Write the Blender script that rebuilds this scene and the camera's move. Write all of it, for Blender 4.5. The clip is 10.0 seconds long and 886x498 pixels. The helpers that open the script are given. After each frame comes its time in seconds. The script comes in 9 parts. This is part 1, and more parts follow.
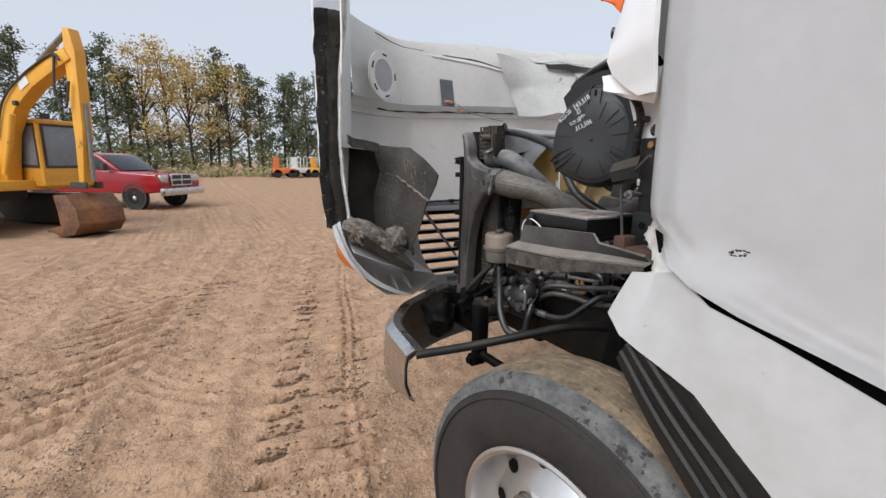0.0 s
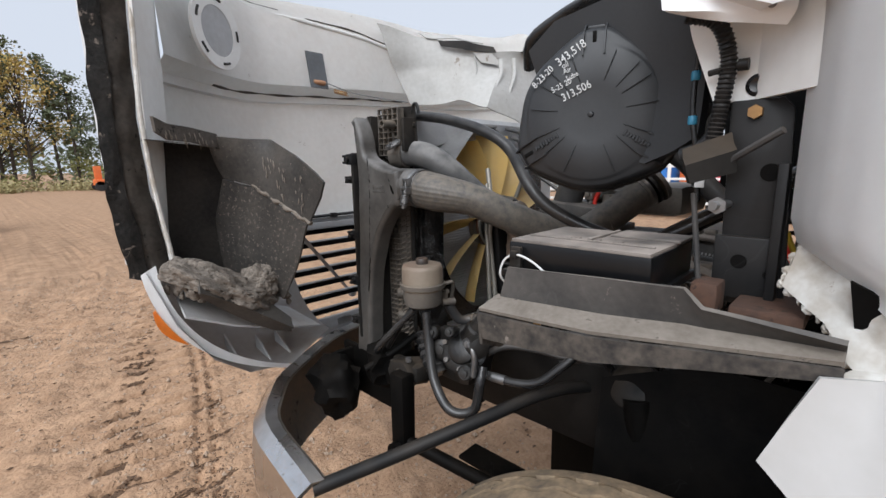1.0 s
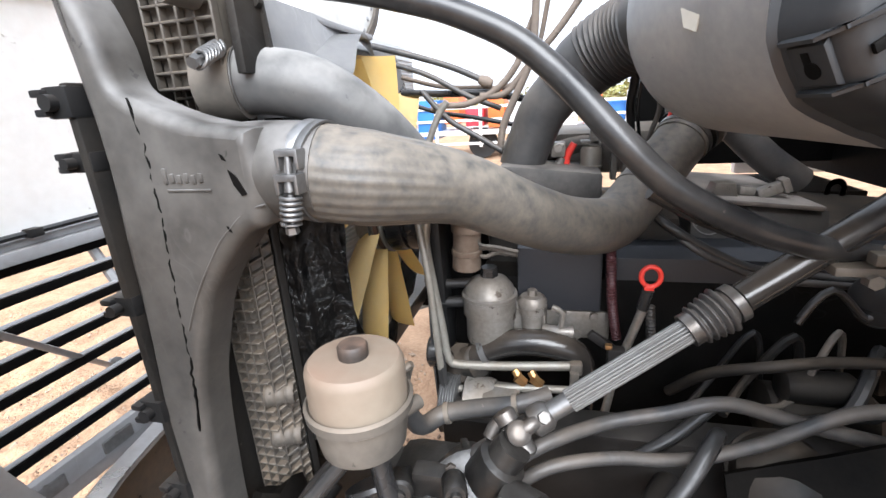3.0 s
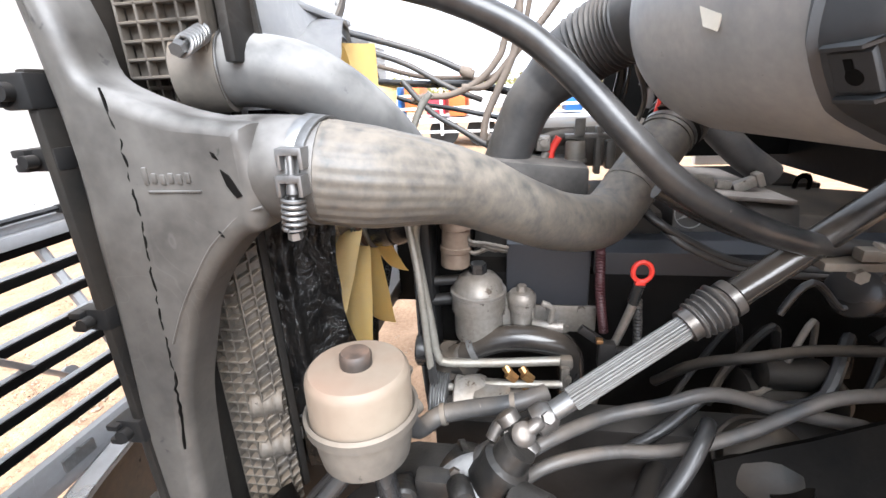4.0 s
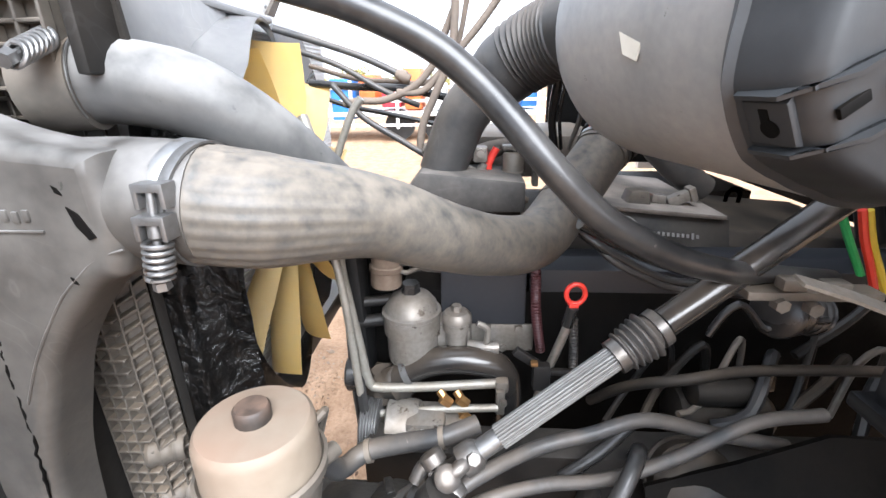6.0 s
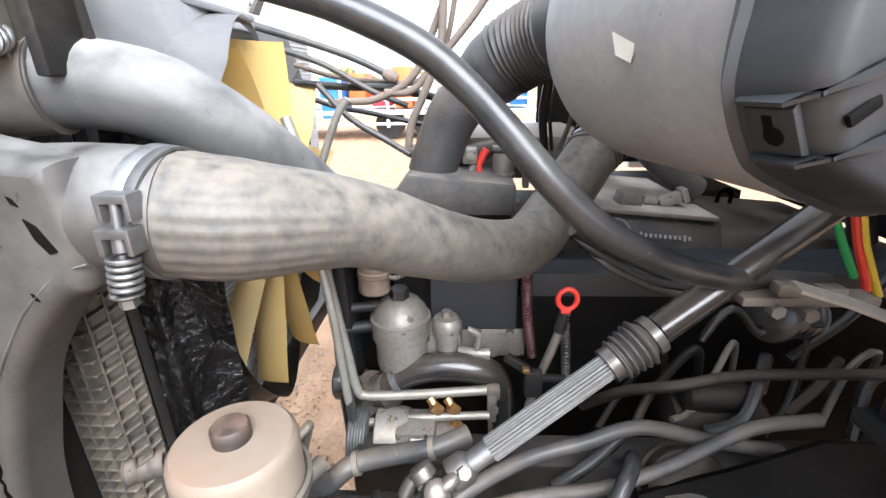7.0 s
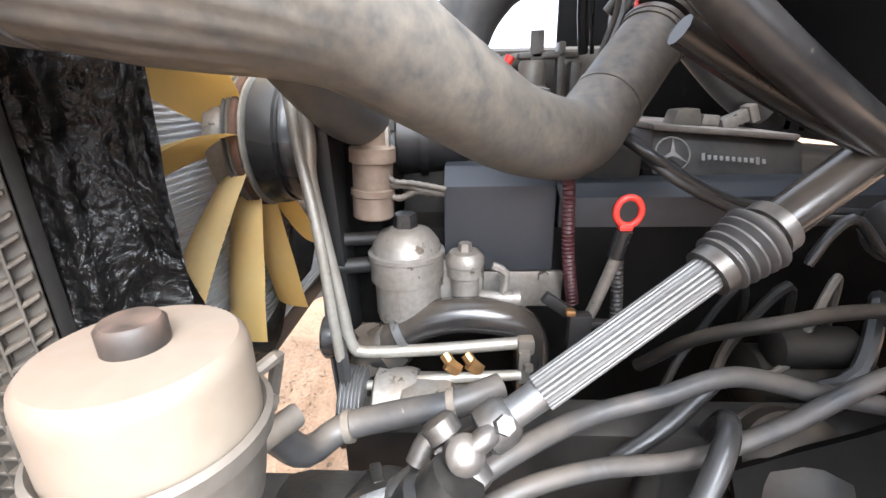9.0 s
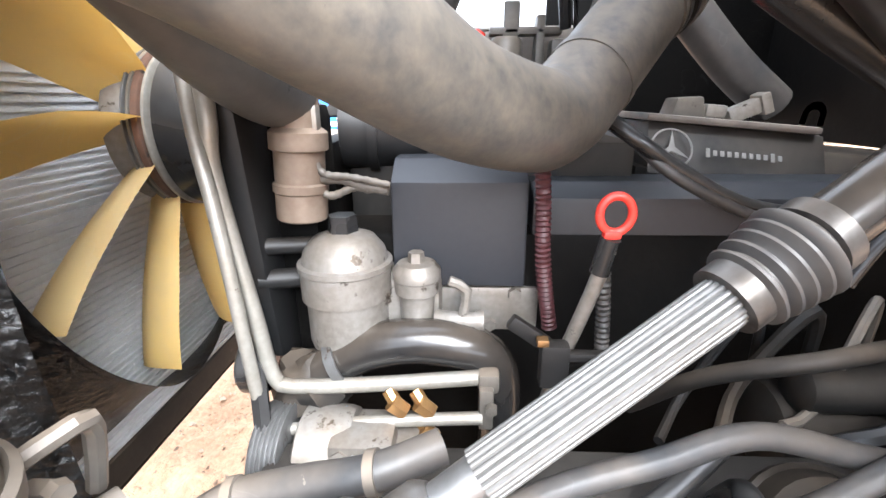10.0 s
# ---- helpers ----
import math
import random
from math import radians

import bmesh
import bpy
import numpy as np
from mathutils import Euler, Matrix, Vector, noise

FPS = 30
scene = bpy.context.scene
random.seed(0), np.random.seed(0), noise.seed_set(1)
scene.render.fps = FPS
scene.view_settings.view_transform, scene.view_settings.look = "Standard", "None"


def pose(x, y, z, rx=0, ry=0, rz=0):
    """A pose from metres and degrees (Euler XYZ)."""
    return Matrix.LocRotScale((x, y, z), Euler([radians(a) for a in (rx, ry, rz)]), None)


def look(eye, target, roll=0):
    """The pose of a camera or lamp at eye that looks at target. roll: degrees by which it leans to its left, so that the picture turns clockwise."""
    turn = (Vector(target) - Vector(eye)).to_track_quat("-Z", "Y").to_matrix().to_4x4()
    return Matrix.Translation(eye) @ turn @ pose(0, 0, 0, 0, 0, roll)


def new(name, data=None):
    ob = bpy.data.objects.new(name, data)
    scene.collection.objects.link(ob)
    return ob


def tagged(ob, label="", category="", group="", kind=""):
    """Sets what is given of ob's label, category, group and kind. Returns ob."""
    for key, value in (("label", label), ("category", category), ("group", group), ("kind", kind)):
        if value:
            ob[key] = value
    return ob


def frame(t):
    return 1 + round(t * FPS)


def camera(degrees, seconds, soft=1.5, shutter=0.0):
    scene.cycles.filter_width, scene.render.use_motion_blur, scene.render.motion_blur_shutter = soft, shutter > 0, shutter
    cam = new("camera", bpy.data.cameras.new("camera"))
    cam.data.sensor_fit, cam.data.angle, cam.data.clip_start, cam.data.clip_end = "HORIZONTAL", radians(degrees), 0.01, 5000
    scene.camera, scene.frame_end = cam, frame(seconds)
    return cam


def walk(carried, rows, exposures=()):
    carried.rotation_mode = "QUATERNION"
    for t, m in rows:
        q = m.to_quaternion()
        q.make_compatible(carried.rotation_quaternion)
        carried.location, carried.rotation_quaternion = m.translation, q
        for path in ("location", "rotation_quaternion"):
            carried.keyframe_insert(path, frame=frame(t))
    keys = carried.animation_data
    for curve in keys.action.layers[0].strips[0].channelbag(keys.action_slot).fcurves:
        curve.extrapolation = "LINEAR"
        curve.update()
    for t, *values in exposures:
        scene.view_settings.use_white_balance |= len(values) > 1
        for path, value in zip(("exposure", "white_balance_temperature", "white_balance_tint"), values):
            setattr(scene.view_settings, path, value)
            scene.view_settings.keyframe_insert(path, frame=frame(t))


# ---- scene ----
cam = camera(89.8, 10.0)
PATH = [
    (0, (-1.930, -0.767, 1.577), (-0.969, 0.946, 1.199), 0.6),
    (0.5, (-1.787, -0.474, 1.584), (-0.539, 1.052, 1.247), -0.4),
    (1, (-1.661, -0.155, 1.564), (-0.246, 1.210, 1.197), -1.0),
    (1.5, (-1.530, 0.119, 1.551), (0.048, 1.286, 1.164), -2.1),
    (2, (-1.378, 0.316, 1.563), (0.346, 1.224, 1.114), -2.9),
    (2.5, (-1.234, 0.457, 1.560), (0.571, 1.120, 1.015), -3.5),
    (4, (-1.196, 0.602, 1.574), (0.660, 0.921, 0.902), -2.6),
    (4.5, (-1.183, 0.597, 1.573), (0.680, 0.859, 0.893), -2.1),
    (5, (-1.172, 0.577, 1.582), (0.695, 0.779, 0.895), -1.7),
    (5.5, (-1.147, 0.574, 1.590), (0.720, 0.736, 0.892), -1.3),
    (6, (-1.130, 0.559, 1.600), (0.736, 0.693, 0.893), -1.0),
    (7.3, (-1.107, 0.556, 1.603), (0.757, 0.637, 0.882), -0.9),
    (7.5, (-1.111, 0.573, 1.593), (0.751, 0.645, 0.868), -0.8),
    (8, (-1.134, 0.610, 1.530), (0.734, 0.688, 0.822), -0.9),
    (8.5, (-1.096, 0.631, 1.459), (0.783, 0.707, 0.779), -0.8),
    (9, (-1.000, 0.587, 1.419), (0.881, 0.689, 0.747), -1.2),
    (9.5, (-0.912, 0.552, 1.395), (0.974, 0.653, 0.737), -0.7),
    (10, (-0.884, 0.535, 1.381), (1.009, 0.623, 0.743), -0.4),
]
walk(cam, [(t, look(eye, target, roll)) for t, eye, target, roll in PATH],
     [(0, -0.12, 6150, 10), (1, -0.05, 6150, 10), (1.6, 0.35, 6100, 10), (2, 0.75, 6050, 10), (2.5, 1.1, 6050, 10), (4, 1.72, 6050, 10), (4.5, 1.8, 6050, 10), (6, 1.75, 6000, 10), (7.5, 1.7, 6000, 10), (8.5, 1.8, 6000, 10), (9.2, 2.4, 6000, 10), (10, 2.7, 6050, 10)])

# ---- world, sun ----
world = bpy.data.worlds.new("world")
scene.world = world
world.use_nodes = True
wn, wl = world.node_tree.nodes, world.node_tree.links
wn.clear()
sky = wn.new("ShaderNodeTexSky")
sky.sky_type, sky.sun_disc = "NISHITA", False
sky.sun_elevation, sky.sun_rotation = radians(44), radians(250)
sky.air_density, sky.dust_density, sky.ozone_density = 1.0, 4.0, 1.0
grey = wn.new("ShaderNodeHueSaturation")
grey.inputs["Saturation"].default_value = 0.22
cloud = wn.new("ShaderNodeMix")
cloud.data_type = "RGBA"
cloud.inputs[0].default_value = 0.72
cloud.inputs[7].default_value = (6.9, 7.3, 8.0, 1)
back = wn.new("ShaderNodeBackground")
back.inputs["Strength"].default_value = 0.125
wo = wn.new("ShaderNodeOutputWorld")
wl.new(sky.outputs["Color"], grey.inputs["Color"])
wl.new(grey.outputs["Color"], cloud.inputs[6])
wl.new(cloud.outputs[2], back.inputs["Color"])
wl.new(back.outputs["Background"], wo.inputs["Surface"])
sun = new("sun", bpy.data.lights.new("sun", "SUN"))
sun.data.energy, sun.data.angle, sun.data.color = 3.1, radians(50), (1.0, 0.995, 0.985)
sun.matrix_world = look((-6.2, -2.3, 7.2), (0, 0.5, 1))


# ---- materials ----
def mat(name, base, other=None, rough=0.6, metal=0.0, scale=6.0, fine=60.0, bump=0.15, dist=0.004, dust=0.0,
        dust_colour=(0.33, 0.24, 0.16), speck=None, spread=0.5, detail=6.0, coat=0.0, rough2=0.0, spec=0.5, scuff=None):
    """Principled surface: two colours mixed by coarse and fine noise, grain relief, and dust that settles on what faces up."""
    m = bpy.data.materials.new(name)
    m.use_nodes = True
    n, l = m.node_tree.nodes, m.node_tree.links
    p = n["Principled BSDF"]
    other = other or tuple(c * 0.72 for c in base)
    co = n.new("ShaderNodeTexCoord")
    coarse, grain = n.new("ShaderNodeTexNoise"), n.new("ShaderNodeTexNoise")
    coarse.inputs["Scale"].default_value, coarse.inputs["Detail"].default_value = scale, detail
    grain.inputs["Scale"].default_value, grain.inputs["Detail"].default_value = fine, 4.0
    l.new(co.outputs["Object"], coarse.inputs["Vector"])
    l.new(co.outputs["Object"], grain.inputs["Vector"])
    both = n.new("ShaderNodeMath")
    both.operation = "MULTIPLY_ADD"
    both.inputs[1].default_value = 0.4
    l.new(grain.outputs["Fac"], both.inputs[0])
    half = n.new("ShaderNodeMath")
    half.operation = "MULTIPLY"
    half.inputs[1].default_value = 0.6
    l.new(coarse.outputs["Fac"], half.inputs[0])
    l.new(half.outputs[0], both.inputs[2])
    ramp = n.new("ShaderNodeMapRange")
    ramp.inputs[1].default_value, ramp.inputs[2].default_value = 0.5 - spread * 0.4, 0.5 + spread * 0.4
    l.new(both.outputs[0], ramp.inputs[0])
    mix = n.new("ShaderNodeMix")
    mix.data_type = "RGBA"
    mix.inputs[6].default_value, mix.inputs[7].default_value = (*base, 1), (*other, 1)
    l.new(ramp.outputs[0], mix.inputs[0])
    colour = mix.outputs[2]
    if speck:
        sn, sr, sm = n.new("ShaderNodeTexNoise"), n.new("ShaderNodeMapRange"), n.new("ShaderNodeMix")
        sn.inputs["Scale"].default_value, sn.inputs["Detail"].default_value = speck[1], 8.0
        sn.inputs["Roughness"].default_value = 0.7
        sr.inputs[1].default_value, sr.inputs[2].default_value = speck[2], speck[2] + 0.04
        sm.data_type = "RGBA"
        sm.inputs[7].default_value = (*speck[0], 1)
        l.new(co.outputs["Object"], sn.inputs["Vector"])
        l.new(sn.outputs["Fac"], sr.inputs[0])
        l.new(sr.outputs[0], sm.inputs[0])
        l.new(colour, sm.inputs[6])
        colour = sm.outputs[2]
    scuff = (0.1 if dust else 0.0) if scuff is None else scuff
    if scuff:
        pale = tuple(min(0.7, 0.05 + 2.6 * c) for c in base)
        cn, cm, far, thin, mask, both2, cx = [n.new("ShaderNode" + k) for k in ("TexNoise", "TexNoise", "Math", "MapRange", "MapRange", "Math", "Mix")]
        cn.inputs["Scale"].default_value, cn.inputs["Detail"].default_value, cn.inputs["Distortion"].default_value = 11.0, 1.0, 1.2
        cm.inputs["Scale"].default_value, cm.inputs["Detail"].default_value = 7.0, 5.0
        far.operation, both2.operation = "COMPARE", "MULTIPLY"
        far.inputs[1].default_value, far.inputs[2].default_value = 0.5, 0.006
        thin.inputs[4].default_value = scuff
        mask.inputs[1].default_value, mask.inputs[2].default_value = 0.52, 0.60
        cx.data_type = "RGBA"
        cx.inputs[7].default_value = (*pale, 1)
        l.new(co.outputs["Object"], cn.inputs["Vector"])
        l.new(co.outputs["Object"], cm.inputs["Vector"])
        l.new(cn.outputs["Fac"], far.inputs[0])
        l.new(far.outputs[0], thin.inputs[0])
        l.new(cm.outputs["Fac"], mask.inputs[0])
        l.new(thin.outputs[0], both2.inputs[0])
        l.new(mask.outputs[0], both2.inputs[1])
        l.new(both2.outputs[0], cx.inputs[0])
        l.new(colour, cx.inputs[6])
        colour = cx.outputs[2]
    r_out = None
    if dust:
        geo, sep, up = n.new("ShaderNodeNewGeometry"), n.new("ShaderNodeSeparateXYZ"), n.new("ShaderNodeMapRange")
        up.inputs[1].default_value, up.inputs[2].default_value = -0.15, 0.95
        l.new(geo.outputs["Normal"], sep.inputs[0])
        l.new(sep.outputs[2], up.inputs[0])
        mul, amt = n.new("ShaderNodeMath"), n.new("ShaderNodeMath")
        mul.operation = amt.operation = "MULTIPLY"
        wear = n.new("ShaderNodeMapRange")
        wear.inputs[1].default_value, wear.inputs[2].default_value = 0.3, 0.62
        l.new(coarse.outputs["Fac"], wear.inputs[0])
        l.new(up.outputs[0], mul.inputs[0])
        l.new(wear.outputs[0], mul.inputs[1])
        l.new(mul.outputs[0], amt.inputs[0])
        amt.inputs[1].default_value = dust
        dm = n.new("ShaderNodeMix")
        dm.data_type = "RGBA"
        dm.inputs[7].default_value = (*dust_colour, 1)
        l.new(amt.outputs[0], dm.inputs[0])
        l.new(colour, dm.inputs[6])
        colour = dm.outputs[2]
        rr = n.new("ShaderNodeMapRange")
        rr.inputs[3].default_value, rr.inputs[4].default_value = rough, 0.95
        l.new(amt.outputs[0], rr.inputs[0])
        r_out = rr.outputs[0]
    elif rough2:
        rr = n.new("ShaderNodeMapRange")
        rr.inputs[1].default_value, rr.inputs[2].default_value = 0.35, 0.65
        rr.inputs[3].default_value, rr.inputs[4].default_value = rough, rough2
        l.new(coarse.outputs["Fac"], rr.inputs[0])
        r_out = rr.outputs[0]
    l.new(colour, p.inputs["Base Color"])
    p.inputs["Roughness"].default_value = rough
    if r_out:
        l.new(r_out, p.inputs["Roughness"])
    p.inputs["Metallic"].default_value = metal
    p.inputs["Coat Weight"].default_value = coat
    p.inputs["Specular IOR Level"].default_value = spec
    if bump:
        b = n.new("ShaderNodeBump")
        b.inputs["Strength"].default_value, b.inputs["Distance"].default_value = bump, dist
        l.new(both.outputs[0], b.inputs["Height"])
        l.new(b.outputs["Normal"], p.inputs["Normal"])
    return m


M = {}
M["paint"] = mat("white_paint", (0.86, 0.86, 0.86), (0.78, 0.78, 0.77), rough=0.32, scale=2.2, fine=25, bump=0.04, speck=((0.30, 0.27, 0.24), 9, 0.72), coat=0.2)
M["paint_in"] = mat("white_underside", (0.85, 0.85, 0.83), (0.74, 0.73, 0.70), rough=0.5, scale=3, fine=40, bump=0.08, speck=((0.28, 0.24, 0.19), 12, 0.67))
M["paint_dirty"] = mat("dirty_white", (0.66, 0.65, 0.615), (0.42, 0.375, 0.315), rough=0.6, scale=12, fine=60, bump=0.3, spread=0.3, speck=((0.30, 0.24, 0.185), 22, 0.63))
M["grey_in"] = mat("grey_underside", (0.45, 0.46, 0.47), (0.33, 0.33, 0.33), rough=0.55, scale=5, fine=50, bump=0.1, dust=0.4)
M["black"] = mat("black_plastic", (0.009, 0.0095, 0.010), (0.015, 0.015, 0.0155), rough=0.45, scale=9, fine=120, bump=0.06, dust=0.07, spec=0.3)
M["black_dusty"] = mat("dusty_black", (0.009, 0.009, 0.009), (0.020, 0.019, 0.0175), rough=0.5, scale=8, fine=90, bump=0.15, dust=0.20, spec=0.25, speck=((0.10, 0.085, 0.07), 45, 0.68))
M["flare_in"] = mat("dusty_flare_band", (0.055, 0.049, 0.043), (0.125, 0.108, 0.092), rough=0.75, scale=11, fine=90, bump=0.4, spread=0.4, speck=((0.02, 0.018, 0.016), 26, 0.6), spec=0.25)
M["blank"] = mat("grey_blank_plate", (0.12, 0.127, 0.135), (0.085, 0.088, 0.092), rough=0.5, scale=14, fine=90, bump=0.1)
M["flare"] = mat("scuffed_flare_rubber", (0.012, 0.012, 0.012), (0.042, 0.038, 0.034), rough=0.7, scale=16, fine=80, bump=0.8, dist=0.012, spread=0.4, speck=((0.22, 0.18, 0.15), 34, 0.60), spec=0.2)
# Near-zero black: deep shade in the bay, gaps and holes put into the colour.
M["black_deep"] = mat("shade_black", (0.0022, 0.0022, 0.0022), (0.005, 0.0047, 0.0044), rough=0.6, scale=14, fine=90, bump=0.3, dust=0.02, spec=0.08)
M["liner"] = mat("liner_plastic", (0.026, 0.025, 0.024), (0.070, 0.063, 0.055), rough=0.5, scale=9, fine=100, bump=0.45, speck=((0.13, 0.115, 0.10), 42, 0.64), dust=0.35, dust_colour=(0.14, 0.12, 0.10), spec=0.3, spread=0.45)
M["cleaner"] = mat("air_cleaner_plastic", (0.018, 0.0195, 0.0215), (0.027, 0.0285, 0.0305), rough=0.42, scale=5, fine=160, bump=0.05, rough2=0.55, speck=((0.14, 0.14, 0.14), 60, 0.73))
M["cleaner_grey"] = mat("dusty_housing", (0.215, 0.22, 0.222), (0.32, 0.315, 0.305), rough=0.42, scale=9, fine=90, bump=0.1, dust=0.5, dust_colour=(0.40, 0.38, 0.36), spread=0.45, speck=((0.07, 0.07, 0.07), 34, 0.67), scuff=0.0)
M["tank"] = mat("dusty_tank", (0.046, 0.043, 0.040), (0.082, 0.075, 0.067), rough=0.40, scale=18, fine=90, bump=0.16, dust=0.58, dust_colour=(0.29, 0.28, 0.27), spread=0.55, speck=((0.016, 0.015, 0.014), 30, 0.65))
M["ribs"] = mat("ribbed_plastic", (0.055, 0.049, 0.043), (0.10, 0.089, 0.074), rough=0.55, scale=16, fine=90, bump=0.15, dust=0.35, spread=0.4)
M["hose"] = mat("dusty_rubber_hose", (0.055, 0.055, 0.056), (0.095, 0.092, 0.088), rough=0.45, scale=24, fine=90, bump=0.14, dust=0.72, dust_colour=(0.31, 0.30, 0.285), spread=0.6, speck=((0.025, 0.025, 0.025), 55, 0.66), scuff=0.0)
M["pipe"] = mat("dusty_charge_pipe", (0.055, 0.054, 0.052), (0.122, 0.106, 0.086), rough=0.45, scale=55, fine=160, bump=0.12, dust=0.62, dust_colour=(0.225, 0.192, 0.155), spread=0.5, detail=10.0, scuff=0.0, speck=((0.035, 0.034, 0.033), 34, 0.69))
M["rubber"] = mat("black_rubber", (0.012, 0.012, 0.013), (0.020, 0.020, 0.020), rough=0.26, scale=12, fine=90, bump=0.06, dust=0.16, dust_colour=(0.28, 0.26, 0.24), speck=((0.16, 0.145, 0.13), 50, 0.70), scuff=0.0)
M["dusty_hose"] = mat("dust_coated_hose", (0.014, 0.014, 0.015), (0.036, 0.035, 0.034), rough=0.28, scale=16, fine=110, bump=0.08, dust=0.28, dust_colour=(0.18, 0.17, 0.16), spread=0.4, speck=((0.15, 0.135, 0.12), 44, 0.67), scuff=0.0)
M["grease"] = mat("greasy_casting", (0.006, 0.006, 0.006), (0.018, 0.0165, 0.015), rough=0.34, scale=24, fine=120, bump=0.5, dust=0.10, dust_colour=(0.16, 0.14, 0.12), spread=0.4, speck=((0.07, 0.06, 0.05), 40, 0.66), scuff=0.0)
M["box_black"] = mat("smooth_black_box", (0.004, 0.0042, 0.0048), (0.008, 0.008, 0.0085), rough=0.28, scale=6, fine=120, bump=0.04, spec=0.35)
M["cap"] = mat("dusty_screw_cap", (0.020, 0.017, 0.015), (0.040, 0.032, 0.027), rough=0.5, scale=40, fine=120, bump=0.15, dust=0.75, dust_colour=(0.16, 0.10, 0.07), scuff=0.0)
M["spline"] = mat("dusty_splined_steel", (0.17, 0.168, 0.162), (0.10, 0.097, 0.092), rough=0.45, metal=0.5, scale=20, fine=120, bump=0.15, dust=0.3, dust_colour=(0.24, 0.22, 0.20), scuff=0.0)
M["hose_grey"] = mat("grey_hose", (0.036, 0.036, 0.037), (0.060, 0.058, 0.056), rough=0.42, scale=14, fine=80, bump=0.1, dust=0.20, spread=0.35, speck=((0.14, 0.125, 0.11), 45, 0.68))
M["cable"] = mat("tan_loom", (0.20, 0.155, 0.12), (0.12, 0.10, 0.085), rough=0.7, scale=20, fine=200, bump=0.3, dust=0.3)
M["foil"] = mat("crinkled_foil", (0.006, 0.0065, 0.007), (0.014, 0.014, 0.014), rough=0.22, scale=42, fine=95, bump=1.0, dist=0.016, dust=0.05)
M["fan"] = mat("cream_fan", (0.78, 0.57, 0.21), (0.70, 0.53, 0.24), rough=0.42, scale=6, fine=60, bump=0.06, dust=0.30, dust_colour=(0.66, 0.56, 0.40))
M["alu"] = mat("cast_aluminium", (0.30, 0.28, 0.255), (0.19, 0.168, 0.145), rough=0.42, metal=0.5, scale=18, fine=130, bump=0.3, dust=0.25, spread=0.4, speck=((0.05, 0.038, 0.028), 26, 0.60), scuff=0.0)
M["zinc"] = mat("zinc_tube", (0.34, 0.325, 0.29), (0.24, 0.225, 0.195), rough=0.42, metal=0.5, scale=24, fine=150, bump=0.08, dust=0.25, scuff=0.0, spread=0.45, speck=((0.13, 0.10, 0.075), 30, 0.66))
M["steel"] = mat("worn_steel", (0.30, 0.30, 0.30), (0.17, 0.165, 0.16), rough=0.42, metal=0.8, scale=12, fine=100, bump=0.15, speck=((0.10, 0.07, 0.05), 25, 0.62))
M["chrome"] = mat("scuffed_chrome", (0.66, 0.66, 0.67), (0.50, 0.49, 0.48), rough=0.16, metal=1.0, scale=5, fine=40, bump=0.05, rough2=0.4, speck=((0.20, 0.16, 0.12), 16, 0.63))
M["chrome_in"] = mat("dirty_bumper_inside", (0.16, 0.15, 0.14), (0.26, 0.21, 0.16), rough=0.5, metal=0.3, scale=8, fine=60, bump=0.2, speck=((0.03, 0.028, 0.025), 14, 0.6))
M["wheel"] = mat("aluminium_wheel", (0.62, 0.62, 0.62), (0.52, 0.51, 0.49), rough=0.28, metal=0.9, scale=8, fine=60, bump=0.05, rough2=0.45)
M["tyre"] = mat("tyre_rubber", (0.020, 0.018, 0.017), (0.040, 0.034, 0.030), rough=0.75, scale=10, fine=80, bump=0.3, dust=0.0, spec=0.3)
M["shoulder"] = mat("scuffed_shoulder", (0.055, 0.055, 0.055), (0.15, 0.145, 0.135), rough=0.8, scale=14, fine=70, bump=0.5, spread=0.35, speck=((0.025, 0.022, 0.02), 24, 0.58))
M["tread"] = mat("dirty_tread", (0.30, 0.215, 0.13), (0.10, 0.078, 0.055), rough=0.85, scale=14, fine=70, bump=0.5, spread=0.4, speck=((0.03, 0.026, 0.022), 20, 0.62))
M["tank_white"] = mat("fluid_tank", (0.225, 0.190, 0.148), (0.175, 0.139, 0.105), rough=0.42, scale=9, fine=60, bump=0.05, dust=0.85, dust_colour=(0.225, 0.148, 0.104), speck=((0.165, 0.11, 0.075), 16, 0.66), scuff=0.0)
M["cup"] = mat("dusty_metal_cup", (0.072, 0.066, 0.058), (0.125, 0.112, 0.096), rough=0.42, scale=12, fine=90, bump=0.12, dust=0.38, spread=0.4, scuff=0.0, speck=((0.03, 0.027, 0.024), 40, 0.66))
M["red"] = mat("red_plastic", (0.72, 0.05, 0.03), (0.62, 0.04, 0.03), rough=0.35, scale=30, bump=0.03)
M["green"] = mat("green_wire", (0.05, 0.42, 0.12), rough=0.4, bump=0.0)
M["yellow_wire"] = mat("yellow_wire", (0.75, 0.55, 0.05), rough=0.4, bump=0.0)
M["brass"] = mat("brass", (0.48, 0.28, 0.11), (0.30, 0.17, 0.08), rough=0.4, metal=0.8, scale=30, bump=0.1)
M["rust"] = mat("rusty_iron", (0.11, 0.055, 0.034), (0.05, 0.03, 0.022), rough=0.85, scale=22, fine=90, bump=0.4, speck=((0.02, 0.015, 0.012), 40, 0.6))
M["cover"] = mat("valve_cover", (0.013, 0.0125, 0.012), (0.028, 0.025, 0.022), rough=0.55, scale=14, fine=90, bump=0.14, dust=0.22, dust_colour=(0.22, 0.18, 0.14), spread=0.4, scuff=0.0)
M["silver"] = mat("dull_silver", (0.26, 0.255, 0.245), (0.17, 0.165, 0.155), rough=0.4, scale=40, bump=0.05)
